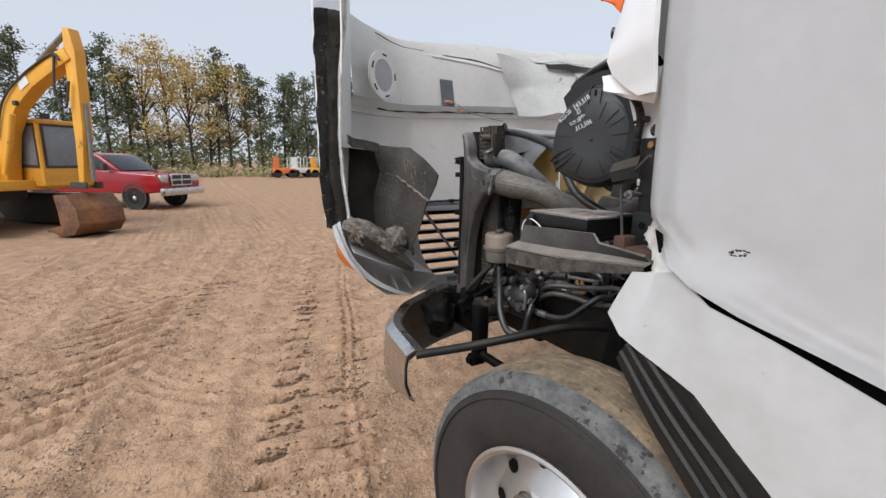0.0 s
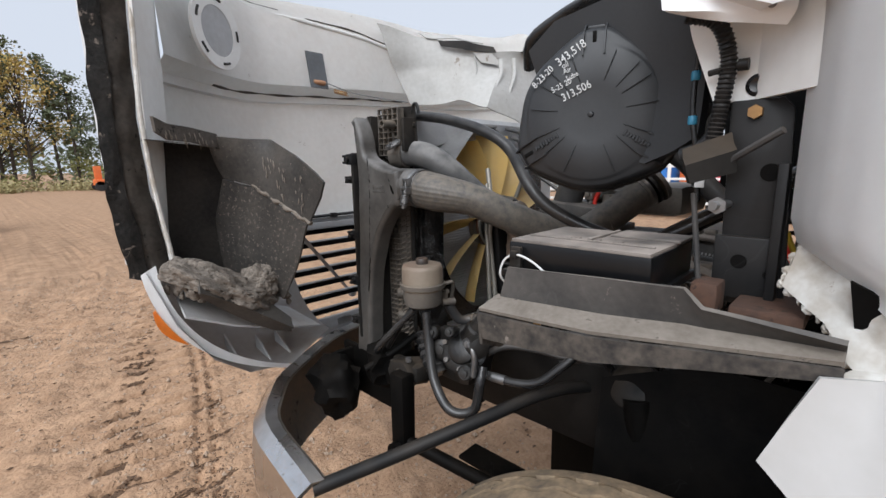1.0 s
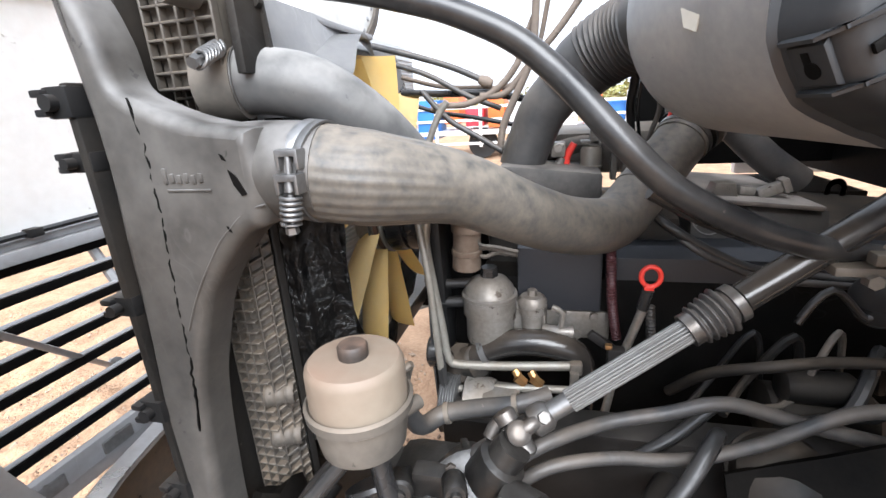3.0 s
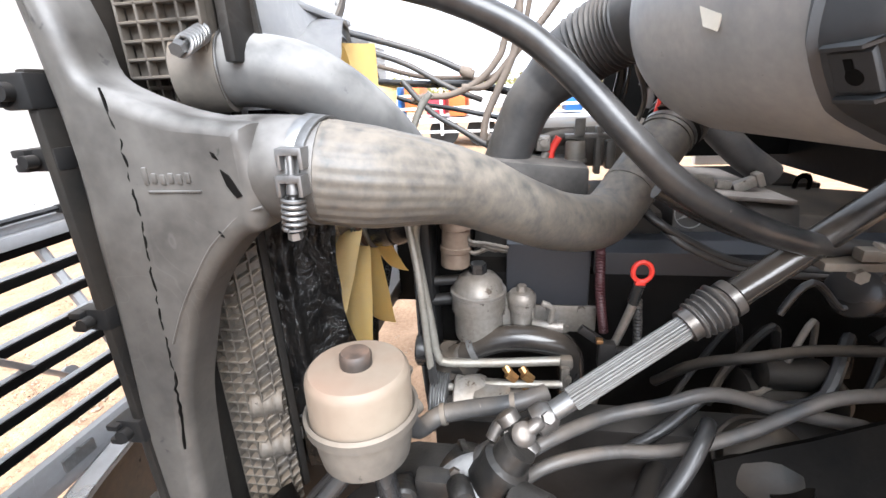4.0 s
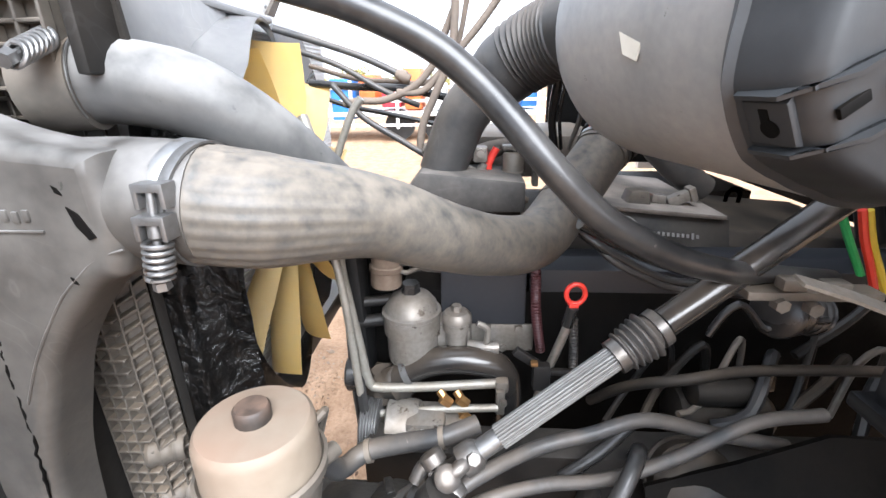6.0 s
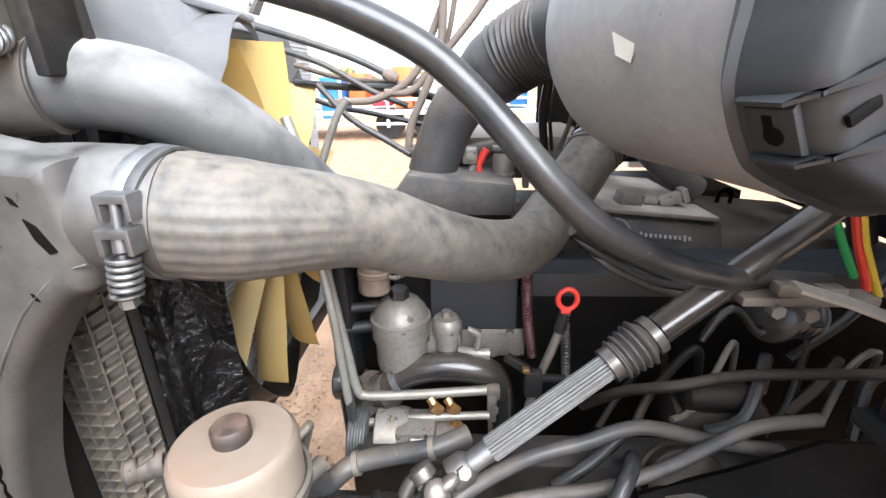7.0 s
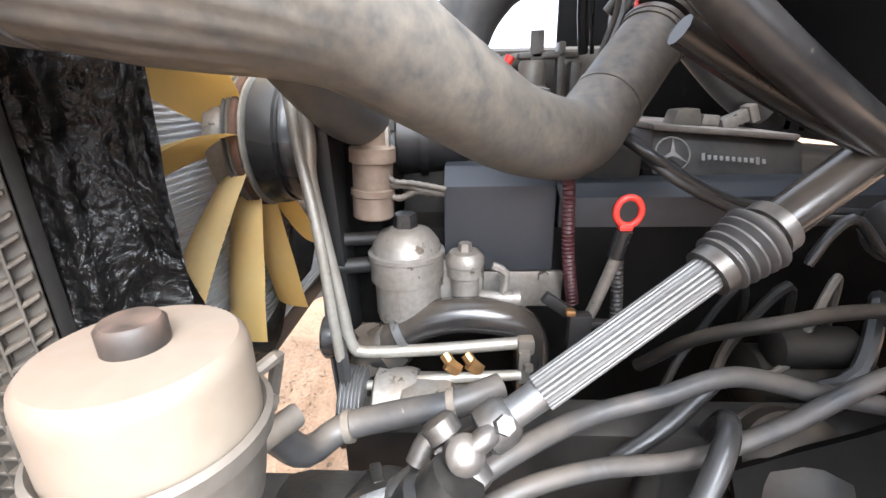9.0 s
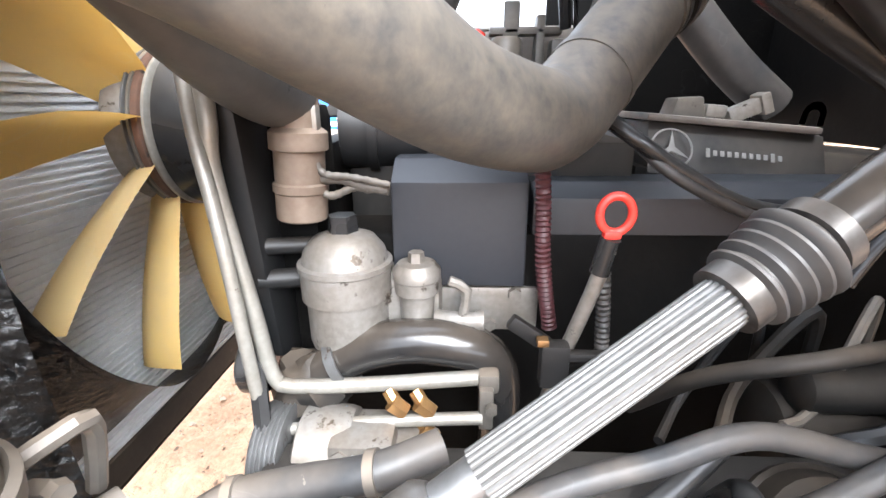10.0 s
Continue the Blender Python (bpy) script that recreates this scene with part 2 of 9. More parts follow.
M["panel"] = mat("graphite_panel", (0.019, 0.0205, 0.025), (0.026, 0.0275, 0.032), rough=0.48, scale=3, fine=120, bump=0.03)
M["fins"] = mat("radiator_fins", (0.62, 0.63, 0.64), (0.50, 0.50, 0.50), rough=0.5, metal=0.1, scale=18, fine=140, bump=0.2, speck=((0.78, 0.77, 0.75), 60, 0.66))
M["mud"] = mat("dried_mud", (0.235, 0.20, 0.165), (0.10, 0.085, 0.07), rough=0.95, scale=60, fine=220, bump=0.8, dist=0.006, spread=0.35)
M["mud_dark"] = mat("mud_splashes", (0.15, 0.125, 0.105), (0.09, 0.075, 0.064), rough=0.95, scale=30, fine=110, bump=0.5)
M["amber"] = mat("amber_lens", (0.85, 0.26, 0.03), rough=0.2, bump=0.02)
M["plate"] = mat("grey_rubber_sheet", (0.030, 0.029, 0.028), (0.060, 0.056, 0.052), rough=0.6, scale=13, fine=90, bump=0.35, dust=0.6, dust_colour=(0.24, 0.21, 0.18), spread=0.4, speck=((0.20, 0.175, 0.15), 46, 0.66))
M["rail"] = mat("dusty_frame", (0.004, 0.004, 0.004), (0.010, 0.009, 0.0085), rough=0.5, scale=9, fine=70, bump=0.25, dust=0.34, dust_colour=(0.17, 0.15, 0.13), spec=0.2, speck=((0.07, 0.06, 0.05), 60, 0.70))
M["ledge"] = mat("caked_dust", (0.155, 0.132, 0.108), (0.235, 0.205, 0.172), rough=0.95, scale=20, fine=120, bump=0.45, spread=0.4, speck=((0.08, 0.068, 0.056), 40, 0.62))
M["skirt"] = mat("mottled_rubber", (0.020, 0.019, 0.018), (0.085, 0.073, 0.061), rough=0.8, scale=26, fine=110, bump=0.4, spread=0.3, speck=((0.20, 0.175, 0.15), 22, 0.64))
M["fairing"] = mat("white_fairing", (0.47, 0.465, 0.455), (0.39, 0.38, 0.36), rough=0.5, scale=3, fine=30, bump=0.08, speck=((0.20, 0.17, 0.14), 9, 0.66))
# The hood's white, darkened to offset the strong light on the far end.
M["far_white"] = mat("toned_white", (0.50, 0.495, 0.475), (0.38, 0.365, 0.34), rough=0.6, scale=5, fine=50, bump=0.12, spread=0.5, speck=((0.22, 0.185, 0.15), 16, 0.64))
M["white"] = mat("white_label", (0.78, 0.78, 0.76), rough=0.6, bump=0.02)
M["chalk"] = mat("white_marker", (0.72, 0.73, 0.72), (0.45, 0.46, 0.46), rough=0.7, scale=60, fine=300, bump=0.0)
M["conduit"] = mat("maroon_conduit", (0.075, 0.022, 0.024), rough=0.5, bump=0.05)
M["grille"] = mat("grille_plastic", (0.30, 0.31, 0.325), (0.22, 0.22, 0.225), rough=0.45, scale=8, fine=60, bump=0.1, dust=0.35, dust_colour=(0.55, 0.52, 0.48))
M["peel"] = mat("peeling_sticker", (0.55, 0.52, 0.45), (0.42, 0.39, 0.33), rough=0.8, scale=20, bump=0.2)


M["gloss_black"] = mat("gloss_black_tube", (0.012, 0.012, 0.013), (0.022, 0.021, 0.020), rough=0.18, scale=10, fine=80, bump=0.04, dust=0.12, speck=((0.14, 0.12, 0.10), 40, 0.68), scuff=0.0)
M["dark_steel"] = mat("greasy_steel", (0.13, 0.125, 0.12), (0.055, 0.05, 0.046), rough=0.34, metal=0.6, scale=22, fine=120, bump=0.25, dust=0.2, spread=0.4)
M["brown_cast"] = mat("brown_stained_casting", (0.15, 0.105, 0.075), (0.24, 0.19, 0.15), rough=0.5, metal=0.2, scale=16, fine=90, bump=0.2, dust=0.25, spread=0.4, scuff=0.0)
M["box_dust"] = mat("dusty_box_lid", (0.075, 0.068, 0.062), (0.16, 0.135, 0.115), rough=0.5, scale=9, fine=60, bump=0.2, dust=0.95, dust_colour=(0.36, 0.31, 0.27), spread=0.4)
M["shroud_grey"] = mat("grey_shroud_plastic", (0.20, 0.20, 0.205), (0.28, 0.275, 0.27), rough=0.5, scale=9, fine=60, bump=0.1, dust=0.4, dust_colour=(0.42, 0.41, 0.40), speck=((0.05, 0.05, 0.05), 18, 0.68))
M["wood"] = mat("worn_wood", (0.45, 0.24, 0.13), (0.36, 0.18, 0.10), rough=0.6, scale=30, bump=0.1)

# ---- mesh helpers ----
def part(name, bm, material, parent=None, label="", smooth=True, angle=40):
    me = bpy.data.meshes.new(name)
    bmesh.ops.recalc_face_normals(bm, faces=bm.faces)
    if smooth:
        lim = radians(angle)
        for f in bm.faces:
            f.smooth = True
        for e in bm.edges:
            if len(e.link_faces) == 2 and e.calc_face_angle(0) > lim:
                e.smooth = False
    bm.to_mesh(me)
    bm.free()
    me.materials.append(material)
    ob = new(name, me)
    if parent:
        ob.parent = parent
    if label:
        tagged(ob, label=label)
    return ob


def merge(*bms):
    out = bmesh.new()
    for b in bms:
        me = bpy.data.meshes.new("t")
        b.to_mesh(me)
        b.free()
        out.from_mesh(me)
        bpy.data.meshes.remove(me)
    return out


def moved(bm, m):
    bm.transform(m)
    return bm


def box(cx, cy, cz, sx, sy, sz, bevel=0.004, seg=2, rot=None):
    bm = bmesh.new()
    bmesh.ops.create_cube(bm, size=1)
    bm.transform(Matrix.Diagonal((sx, sy, sz, 1)))
    if bevel:
        bmesh.ops.bevel(bm, geom=bm.edges[:], offset=min(bevel, min(sx, sy, sz) * 0.45), segments=seg, affect="EDGES", profile=0.6)
    bm.transform(Matrix.Translation((cx, cy, cz)) @ (rot.to_matrix().to_4x4() if rot else Matrix()))
    return bm


def prism(pts, axis, a, b, bevel=0.0, seg=2):
    """A closed outline in the plane across axis, thick from a to b. pts are the two other coordinates in xyz order."""
    bm = bmesh.new()

    def at(p, v):
        q = list(p)
        q.insert("xyz".index(axis), v)
        return q
    lo = [bm.verts.new(at(p, a)) for p in pts]
    hi = [bm.verts.new(at(p, b)) for p in pts]
    bm.faces.new(lo)
    bm.faces.new(hi[::-1])
    for i in range(len(pts)):
        j = (i + 1) % len(pts)
        bm.faces.new((lo[j], lo[i], hi[i], hi[j]))
    bmesh.ops.recalc_face_normals(bm, faces=bm.faces)
    if bevel:
        bmesh.ops.bevel(bm, geom=bm.edges[:], offset=bevel, segments=seg, affect="EDGES", profile=0.6)
    return bm


def spline(pts, step=0.02):
    """Points along a smooth curve through pts."""
    p = [Vector(q) for q in pts]
    if len(p) == 2:
        p = [p[0], (p[0] + p[1]) / 2, p[1]]
    p = [2 * p[0] - p[1]] + p + [2 * p[-1] - p[-2]]
    out = []
    for i in range(1, len(p) - 2):
        a, b, c, d = p[i - 1:i + 3]
        n = max(2, int((c - b).length / step))
        for k in range(n):
            t = k / n
            out.append(0.5 * (2 * b + (c - a) * t + (2 * a - 5 * b + 4 * c - d) * t * t + (3 * b - a - 3 * c + d) * t ** 3))
    out.append(p[-2])
    return out


def tube(pts, r, seg=14, step=0.02, smooth=True, ring=None, flat=1.0):
    """A round bar along a curve. r: one radius, or two for a taper, or a function of 0..1; ring(s): extra radius by length."""
    path = spline(pts, step) if smooth else [Vector(q) for q in pts]
    bm = bmesh.new()
    length = [0.0]
    for a, b in zip(path, path[1:]):
        length.append(length[-1] + (b - a).length)
    up = Vector((0.13, 0.21, 0.97))
    rings = []
    for i, q in enumerate(path):
        d = (path[min(i + 1, len(path) - 1)] - path[max(i - 1, 0)]).normalized()
        side = d.cross(up)
        if side.length < 1e-3:
            side = d.cross(Vector((1, 0, 0)))
        side.normalize()
        up = side.cross(d).normalized()
        s = length[i] / length[-1]
        rr = r(s) if callable(r) else (r[0] + (r[1] - r[0]) * s if isinstance(r, (tuple, list)) else r)
        if ring:
            rr += ring(length[i])
        rings.append([bm.verts.new(q + rr * (math.cos(k) * side + flat * math.sin(k) * up)) for k in np.linspace(0, 2 * math.pi, seg, endpoint=False)])
    for a, b in zip(rings, rings[1:]):
        for k in range(seg):
            bm.faces.new((a[k], a[(k + 1) % seg], b[(k + 1) % seg], b[k]))
    bm.faces.new(rings[0][::-1])
    bm.faces.new(rings[-1])
    return bm


def lathe(profile, base, axis=(0, 0, 1), seg=32, squash=1.0):
    """A turned body: profile rows of radius and height along axis from base."""
    bm = bmesh.new()
    rings = []
    for r, h in profile:
        rings.append([bm.verts.new((r * math.cos(k), squash * r * math.sin(k), h)) for k in np.linspace(0, 2 * math.pi, seg, endpoint=False)])
    for a, b in zip(rings, rings[1:]):
        for k in range(seg):
            bm.faces.new((a[k], a[(k + 1) % seg], b[(k + 1) % seg], b[k]))
    bm.faces.new(rings[0][::-1])
    bm.faces.new(rings[-1])
    q = Vector(axis).to_track_quat("Z", "Y").to_matrix().to_4x4()
    bm.transform(Matrix.Translation(base) @ q)
    return bm


def bolt(at, axis, r=0.009, h=0.008):
    q = bmesh.new()
    bmesh.ops.create_cone(q, cap_ends=True, segments=6, radius1=r, radius2=r * 0.92, depth=h)
    q.transform(Matrix.Translation(at) @ Vector(axis).to_track_quat("Z", "Y").to_matrix().to_4x4())
    return q


def sheet(f, nu, nv, thick=0.003):
    """A thin plate over f(u, v), u and v from 0 to 1, with real thickness."""
    bm = bmesh.new()
    g = [[bm.verts.new(f(i / nu, j / nv)) for j in range(nv + 1)] for i in range(nu + 1)]
    for i in range(nu):
        for j in range(nv):
            bm.faces.new((g[i][j], g[i + 1][j], g[i + 1][j + 1], g[i][j + 1]))
    bmesh.ops.solidify(bm, geom=bm.faces[:], thickness=thick)
    return bm


def fold(rows, thick=0.004, cuts=0, crumple=0.0, seed=0.0):
    """A plate through rows of corner points; every row has the same count."""
    bm = bmesh.new()
    g = [[bm.verts.new(p) for p in row] for row in rows]
    for a, b in zip(g, g[1:]):
        for i in range(len(a) - 1):
            bm.faces.new((a[i], a[i + 1], b[i + 1], b[i]))
    if cuts:
        bmesh.ops.subdivide_edges(bm, edges=bm.edges[:], cuts=cuts, use_grid_fill=True)
        if crumple:
            for v in bm.verts:
                v.co += crumple * noise.noise_vector(v.co * 6 + Vector((seed, 0, 0)))
    bmesh.ops.solidify(bm, geom=bm.faces[:], thickness=thick)
    return bm


def text(name, body, size, m, material, parent, extrude=0.0006, label=""):
    cu = bpy.data.curves.new(name, "FONT")
    cu.body, cu.size, cu.extrude, cu.resolution_u = body, size, extrude, 3
    cu.align_x, cu.align_y = "CENTER", "CENTER"
    tmp = bpy.data.objects.new(name + "_t", cu)
    scene.collection.objects.link(tmp)
    me = bpy.data.meshes.new_from_object(tmp.evaluated_get(bpy.context.evaluated_depsgraph_get()))
    bpy.data.objects.remove(tmp)
    me.transform(m)
    me.materials.append(material)
    ob = new(name, me)
    ob.parent = parent
    return tagged(ob, label=label)


def lerp(a, b, t):
    return a + (b - a) * t


def interp(x, xs, ys):
    return float(np.interp(x, xs, ys))

# ---- ground ----
def ground_material():
    m = mat("sandy_gravel", (0.49, 0.318, 0.20), (0.28, 0.172, 0.105), rough=0.95, scale=4.5, fine=46, bump=1.0, dist=0.04, spread=0.42, detail=14.0, spec=0.15, speck=((0.20, 0.15, 0.115), 26, 0.63))
    n, l = m.node_tree.nodes, m.node_tree.links
    p = n["Principled BSDF"]
    co = n.new("ShaderNodeTexCoord")
    v, vr = n.new("ShaderNodeTexVoronoi"), n.new("ShaderNodeMapRange")
    v.inputs["Scale"].default_value = 44
    vr.inputs[1].default_value, vr.inputs[2].default_value, vr.inputs[3].default_value, vr.inputs[4].default_value = 0.14, 0.30, 1.0, 0.0
    patch, pr = n.new("ShaderNodeTexNoise"), n.new("ShaderNodeMapRange")
    patch.inputs["Scale"].default_value = 1.6
    pr.inputs[1].default_value, pr.inputs[2].default_value = 0.50, 0.72
    mul = n.new("ShaderNodeMath")
    mul.operation = "MULTIPLY"
    tint = n.new("ShaderNodeMix")
    tint.data_type = "RGBA"
    stone = n.new("ShaderNodeMix")
    stone.data_type = "RGBA"
    stone.inputs[6].default_value, stone.inputs[7].default_value = (0.50, 0.39, 0.29, 1), (0.27, 0.20, 0.15, 1)
    for a in (v, patch):
        l.new(co.outputs["Object"], a.inputs["Vector"])
    l.new(v.outputs["Distance"], vr.inputs[0])
    l.new(v.outputs["Color"], stone.inputs[0])
    l.new(patch.outputs["Fac"], pr.inputs[0])
    l.new(vr.outputs[0], mul.inputs[0])
    l.new(pr.outputs[0], mul.inputs[1])
    src = p.inputs["Base Color"].links[0].from_socket
    l.new(mul.outputs[0], tint.inputs[0])
    l.new(src, tint.inputs[6])
    l.new(stone.outputs[2], tint.inputs[7])
    l.new(tint.outputs[2], p.inputs["Base Color"])
    b = n.new("ShaderNodeBump")
    b.inputs["Strength"].default_value, b.inputs["Distance"].default_value = 1.0, 0.03
    old = p.inputs["Normal"].links[0].from_socket
    l.new(mul.outputs[0], b.inputs["Height"])
    l.new(old, b.inputs["Normal"])
    l.new(b.outputs["Normal"], p.inputs["Normal"])
    return m


def rut(x, y):
    """Height of the cleated track that a digger left beside the truck, of gouges, and of softer wheel ruts."""
    h = 0.0
    u = x + 1.25 - 0.278 * (y - 2.17) - 0.02 * math.sin(y * 2.3)
    if abs(u) < 0.36 and -1.0 < y < 9:
        edge = min(1.0, (0.36 - abs(u)) / 0.06)
        worn = min(1.0, max(0.15, 0.75 + 0.9 * noise.noise((x * 1.6, y * 1.1, 3))))
        ph = ((y + 0.16 * u + 0.016 * noise.noise((x * 5, y * 3, 1))) / 0.205) % 1.0
        groove = max(0.0, 1.0 - abs(ph - 0.5) / 0.15)
        h += edge * (0.018 - 0.085 * min(1.0, 2.2 * groove) * worn)
        left = max(0.0, 1.0 - abs(u + 0.24) / 0.075)
        if left:
            h -= edge * 0.13 * min(1.0, 2.5 * left) * min(1.0, 2.5 * max(0.0, 1.0 - abs(ph - 0.5) / 0.28)) * min(1.0, max(0.2, noise.noise((1, y * 0.9, 7)) + 0.75))
        ticks = max(0.0, 1.0 - abs(u - 0.19) / 0.035) + max(0.0, 1.0 - abs(u - 0.27) / 0.03)
        h -= edge * 0.045 * min(1.0, 1.6 * ticks) * (0.5 + 0.5 * math.cos(y * 2 * math.pi / 0.10))
    g = x + 2.85 - 0.36 * (y - 3.4)
    if abs(g) < 0.6 and 2.2 < y < 5.4:
        edge = min(1.0, (0.6 - abs(g)) / 0.2) * min(1.0, (y - 2.2) / 0.4, (5.4 - y) / 0.6)
        ph = ((y - 0.55 * g + 0.05 * noise.noise((x * 2, y * 2, 4))) / 0.27) % 1.0
        cut = max(0.0, 1.0 - abs(ph - 0.5) / 0.17) * max(0.0, 0.45 + 1.2 * noise.noise((x * 1.7, y * 1.4, 11)))
        h += edge * (0.030 * max(0.0, 1.0 - abs(ph - 0.80) / 0.2) - 0.075 * min(1.0, cut))
    for off, bend in ((-2.7, 0.10), (-1.9, 0.16), (-3.6, 0.05), (1.2, 0.42), (-0.2, 0.4)):
        w = x - off - bend * (y - 3) - 0.25 * math.sin(y * 0.35 + off)
        if abs(w) < 0.3:
            h -= 0.035 * (1 - (w / 0.3) ** 2) * (0.5 + 1.2 * abs(noise.noise((x, y * 1.3, off))))
            h += 0.034 * max(0.0, math.cos((y + 0.9 * w) * 2 * math.pi / 0.16)) ** 2 * max(0.0, 0.3 + noise.noise((x * 0.8, y * 0.8, off + 4)))
        elif abs(w) < 0.5:
            h += 0.02 * (1 - abs(abs(w) - 0.4) / 0.1)
    return h


def build_ground():
    def axis(lo, hi, step, far):
        mid = list(np.arange(lo, hi, step))
        out, s, v = [], step, mid[-1]
        while v < far:
            s *= 1.16
            v += s
            out.append(v)
        left, s, v = [], step, mid[0]
        while v > -far:
            s *= 1.16
            v -= s
            left.append(v)
        return left[::-1] + mid + out
    xs, ys = axis(-4.0, 0.8, 0.018, 1500), axis(0.8, 7.2, 0.017, 1500)
    verts, faces = [], []
    for y in ys:
        for x in xs:
            near = 1.0 if abs(x) < 40 and abs(y) < 60 else 0.0
            z = near * (0.045 * noise.noise((x * 0.5, y * 0.5, 0)) + 0.022 * noise.noise((x * 2.1, y * 2.1, 5)) + 0.014 * noise.noise((x * 7, y * 7, 9)))
            z += near * (0.016 * noise.noise((x * 14, y * 17, 2)) + 0.055 * max(0.0, noise.noise((x * 4, y * 9, 6)) - 0.16) - 0.035 * max(0.0, noise.noise((x * 3, y * 8, 16)) - 0.22) + 0.012 * abs(noise.noise((x * 24, y * 26, 8))))
            verts.append((x, y, z - 0.02 + near * rut(x, y)))
    n = len(xs)
    for j in range(len(ys) - 1):
        for i in range(n - 1):
            k = j * n + i
            faces.append((k, k + 1, k + n + 1, k + n))
    me = bpy.data.meshes.new("ground")
    me.from_pydata(verts, [], faces)
    for f in me.polygons:
        f.use_smooth = True
    me.materials.append(ground_material())
    tagged(new("ground", me), "bare sandy gravel yard with cleat tracks and wheel ruts", "ground", kind="structure")


build_ground()


def build_gravel():
    r = random.Random(11)
    verts, faces = [], []
    for _ in range(32000):
        y = 0.3 + 8.5 * r.random() ** 1.5
        x = r.uniform(-4.6, 1.4)
        if noise.noise((x * 0.9, y * 0.9, 21)) + 0.5 * noise.noise((x * 3, y * 3, 4)) < r.uniform(-0.55, 0.5):
            continue
        s = r.uniform(0.004, 0.012) * (1.9 if r.random() < 0.08 else 1)
        z = 0.045 * noise.noise((x * 0.5, y * 0.5, 0)) + 0.022 * noise.noise((x * 2.1, y * 2.1, 5)) + 0.014 * noise.noise((x * 7, y * 7, 9)) - 0.02 + rut(x, y) + s * 0.4
        k, a = len(verts), r.uniform(0, 3.14)
        c, d = math.cos(a) * s, math.sin(a) * s
        f, h = r.uniform(0.6, 1.0), r.uniform(0.5, 0.9)
        verts += [(x + c, y + d, z), (x - d * f, y + c * f, z), (x - c, y - d, z), (x + d * f, y - c * f, z), (x + 0.2 * s, y, z + s * h), (x, y, z - s)]
        faces += [(k, k + 1, k + 4), (k + 1, k + 2, k + 4), (k + 2, k + 3, k + 4), (k + 3, k, k + 4), (k + 1, k, k + 5), (k + 2, k + 1, k + 5), (k + 3, k + 2, k + 5), (k, k + 3, k + 5)]
    me = bpy.data.meshes.new("gravel")
    me.from_pydata(verts, [], faces)
    m = mat("pebbles", (0.46, 0.34, 0.24), (0.27, 0.20, 0.15), rough=0.9, scale=60, fine=200, bump=0.1, spread=0.8)
    me.materials.append(m)
    tagged(new("gravel", me), "loose grey and tan pebbles scattered over the sand", "gravel", kind="stuff")


build_gravel()


def build_crumbs():
    """Dark soil crumbs that stand in for shade in the cleat marks and gouges."""
    r = random.Random(17)
    verts, faces = [], []

    def crumb(x, y, sx, sy, sz):
        z = 0.045 * noise.noise((x * 0.5, y * 0.5, 0)) + 0.022 * noise.noise((x * 2.1, y * 2.1, 5)) + 0.014 * noise.noise((x * 7, y * 7, 9)) - 0.012 + max(-0.03, rut(x, y))
        k = len(verts)
        ring = [(x + sx * math.cos(a) * r.uniform(0.7, 1.2), y + sy * math.sin(a) * r.uniform(0.7, 1.2), z) for a in (0.2, 1.2, 2.3, 3.3, 4.4, 5.4)]
        verts.extend(ring + [(x + r.uniform(-0.3, 0.3) * sx, y, z + sz), (x, y, z - sz)])
        for i in range(6):
            j = (i + 1) % 6
            faces.append((k + i, k + j, k + 6))
            faces.append((k + j, k + i, k + 7))
    for n in range(24):
        y0 = 1.55 + 0.205 * n
        xc = -1.25 + 0.278 * (y0 - 2.17)
        strong = max(0.0, min(1.0, 1.35 - abs(y0 - 3.0) / 1.7))
        for _ in range(int(80 * strong)):
            u = r.gauss(-0.19, 0.04)
            crumb(xc + u, y0 - 0.16 * u + r.uniform(-0.030, 0.045), r.uniform(0.008, 0.024), r.uniform(0.006, 0.014), r.uniform(0.004, 0.011))
        for _ in range(int(110 * strong)):
            u = r.uniform(-0.34, 0.34)
            if noise.noise((u * 4, n * 1.7, 2)) > -0.25:
                crumb(xc + u, y0 - 0.16 * u + r.gauss(0.0, 0.005), r.uniform(0.012, 0.034), r.uniform(0.004, 0.009), r.uniform(0.003, 0.008))
        for _ in range(int(34 * strong)):
            crumb(xc + r.choice((0.19, 0.27)) + r.gauss(0, 0.012), y0 + r.uniform(-0.1, 0.1), r.uniform(0.005, 0.012), r.uniform(0.006, 0.014), r.uniform(0.003, 0.007))
    for _ in range(520):
        y = r.uniform(2.5, 5.2)
        k = round((y + 0.3) / 0.27)
        g = r.uniform(-0.5, 0.5)
        yy = 0.27 * (k + 0.5) + 0.55 * g + r.gauss(0, 0.012)
        if noise.noise((g * 2, k * 1.3, 9)) > -0.05:
            crumb(-2.85 + 0.36 * (yy - 3.4) + g, yy, r.uniform(0.010, 0.034), r.uniform(0.005, 0.012), r.uniform(0.004, 0.009))
    for _ in range(900):
        x, y = r.uniform(-3.8, 0.6), 1.0 + 7 * r.random() ** 1.4
        if noise.noise((x * 0.8, y * 0.8, 31)) > 0.0:
            crumb(x, y, r.uniform(0.006, 0.022), r.uniform(0.004, 0.010), r.uniform(0.003, 0.007))
    me = bpy.data.meshes.new("soil_crumbs")
    me.from_pydata(verts, [], faces)
    me.materials.append(mat("groove_dark_soil", (0.085, 0.050, 0.030), (0.16, 0.098, 0.06), rough=0.95, scale=30, fine=150, bump=0.3))
    tagged(new("soil_crumbs", me), "dark crumbs of soil along the tracks, standing in for groove shade", "soil", kind="stuff")


build_crumbs()

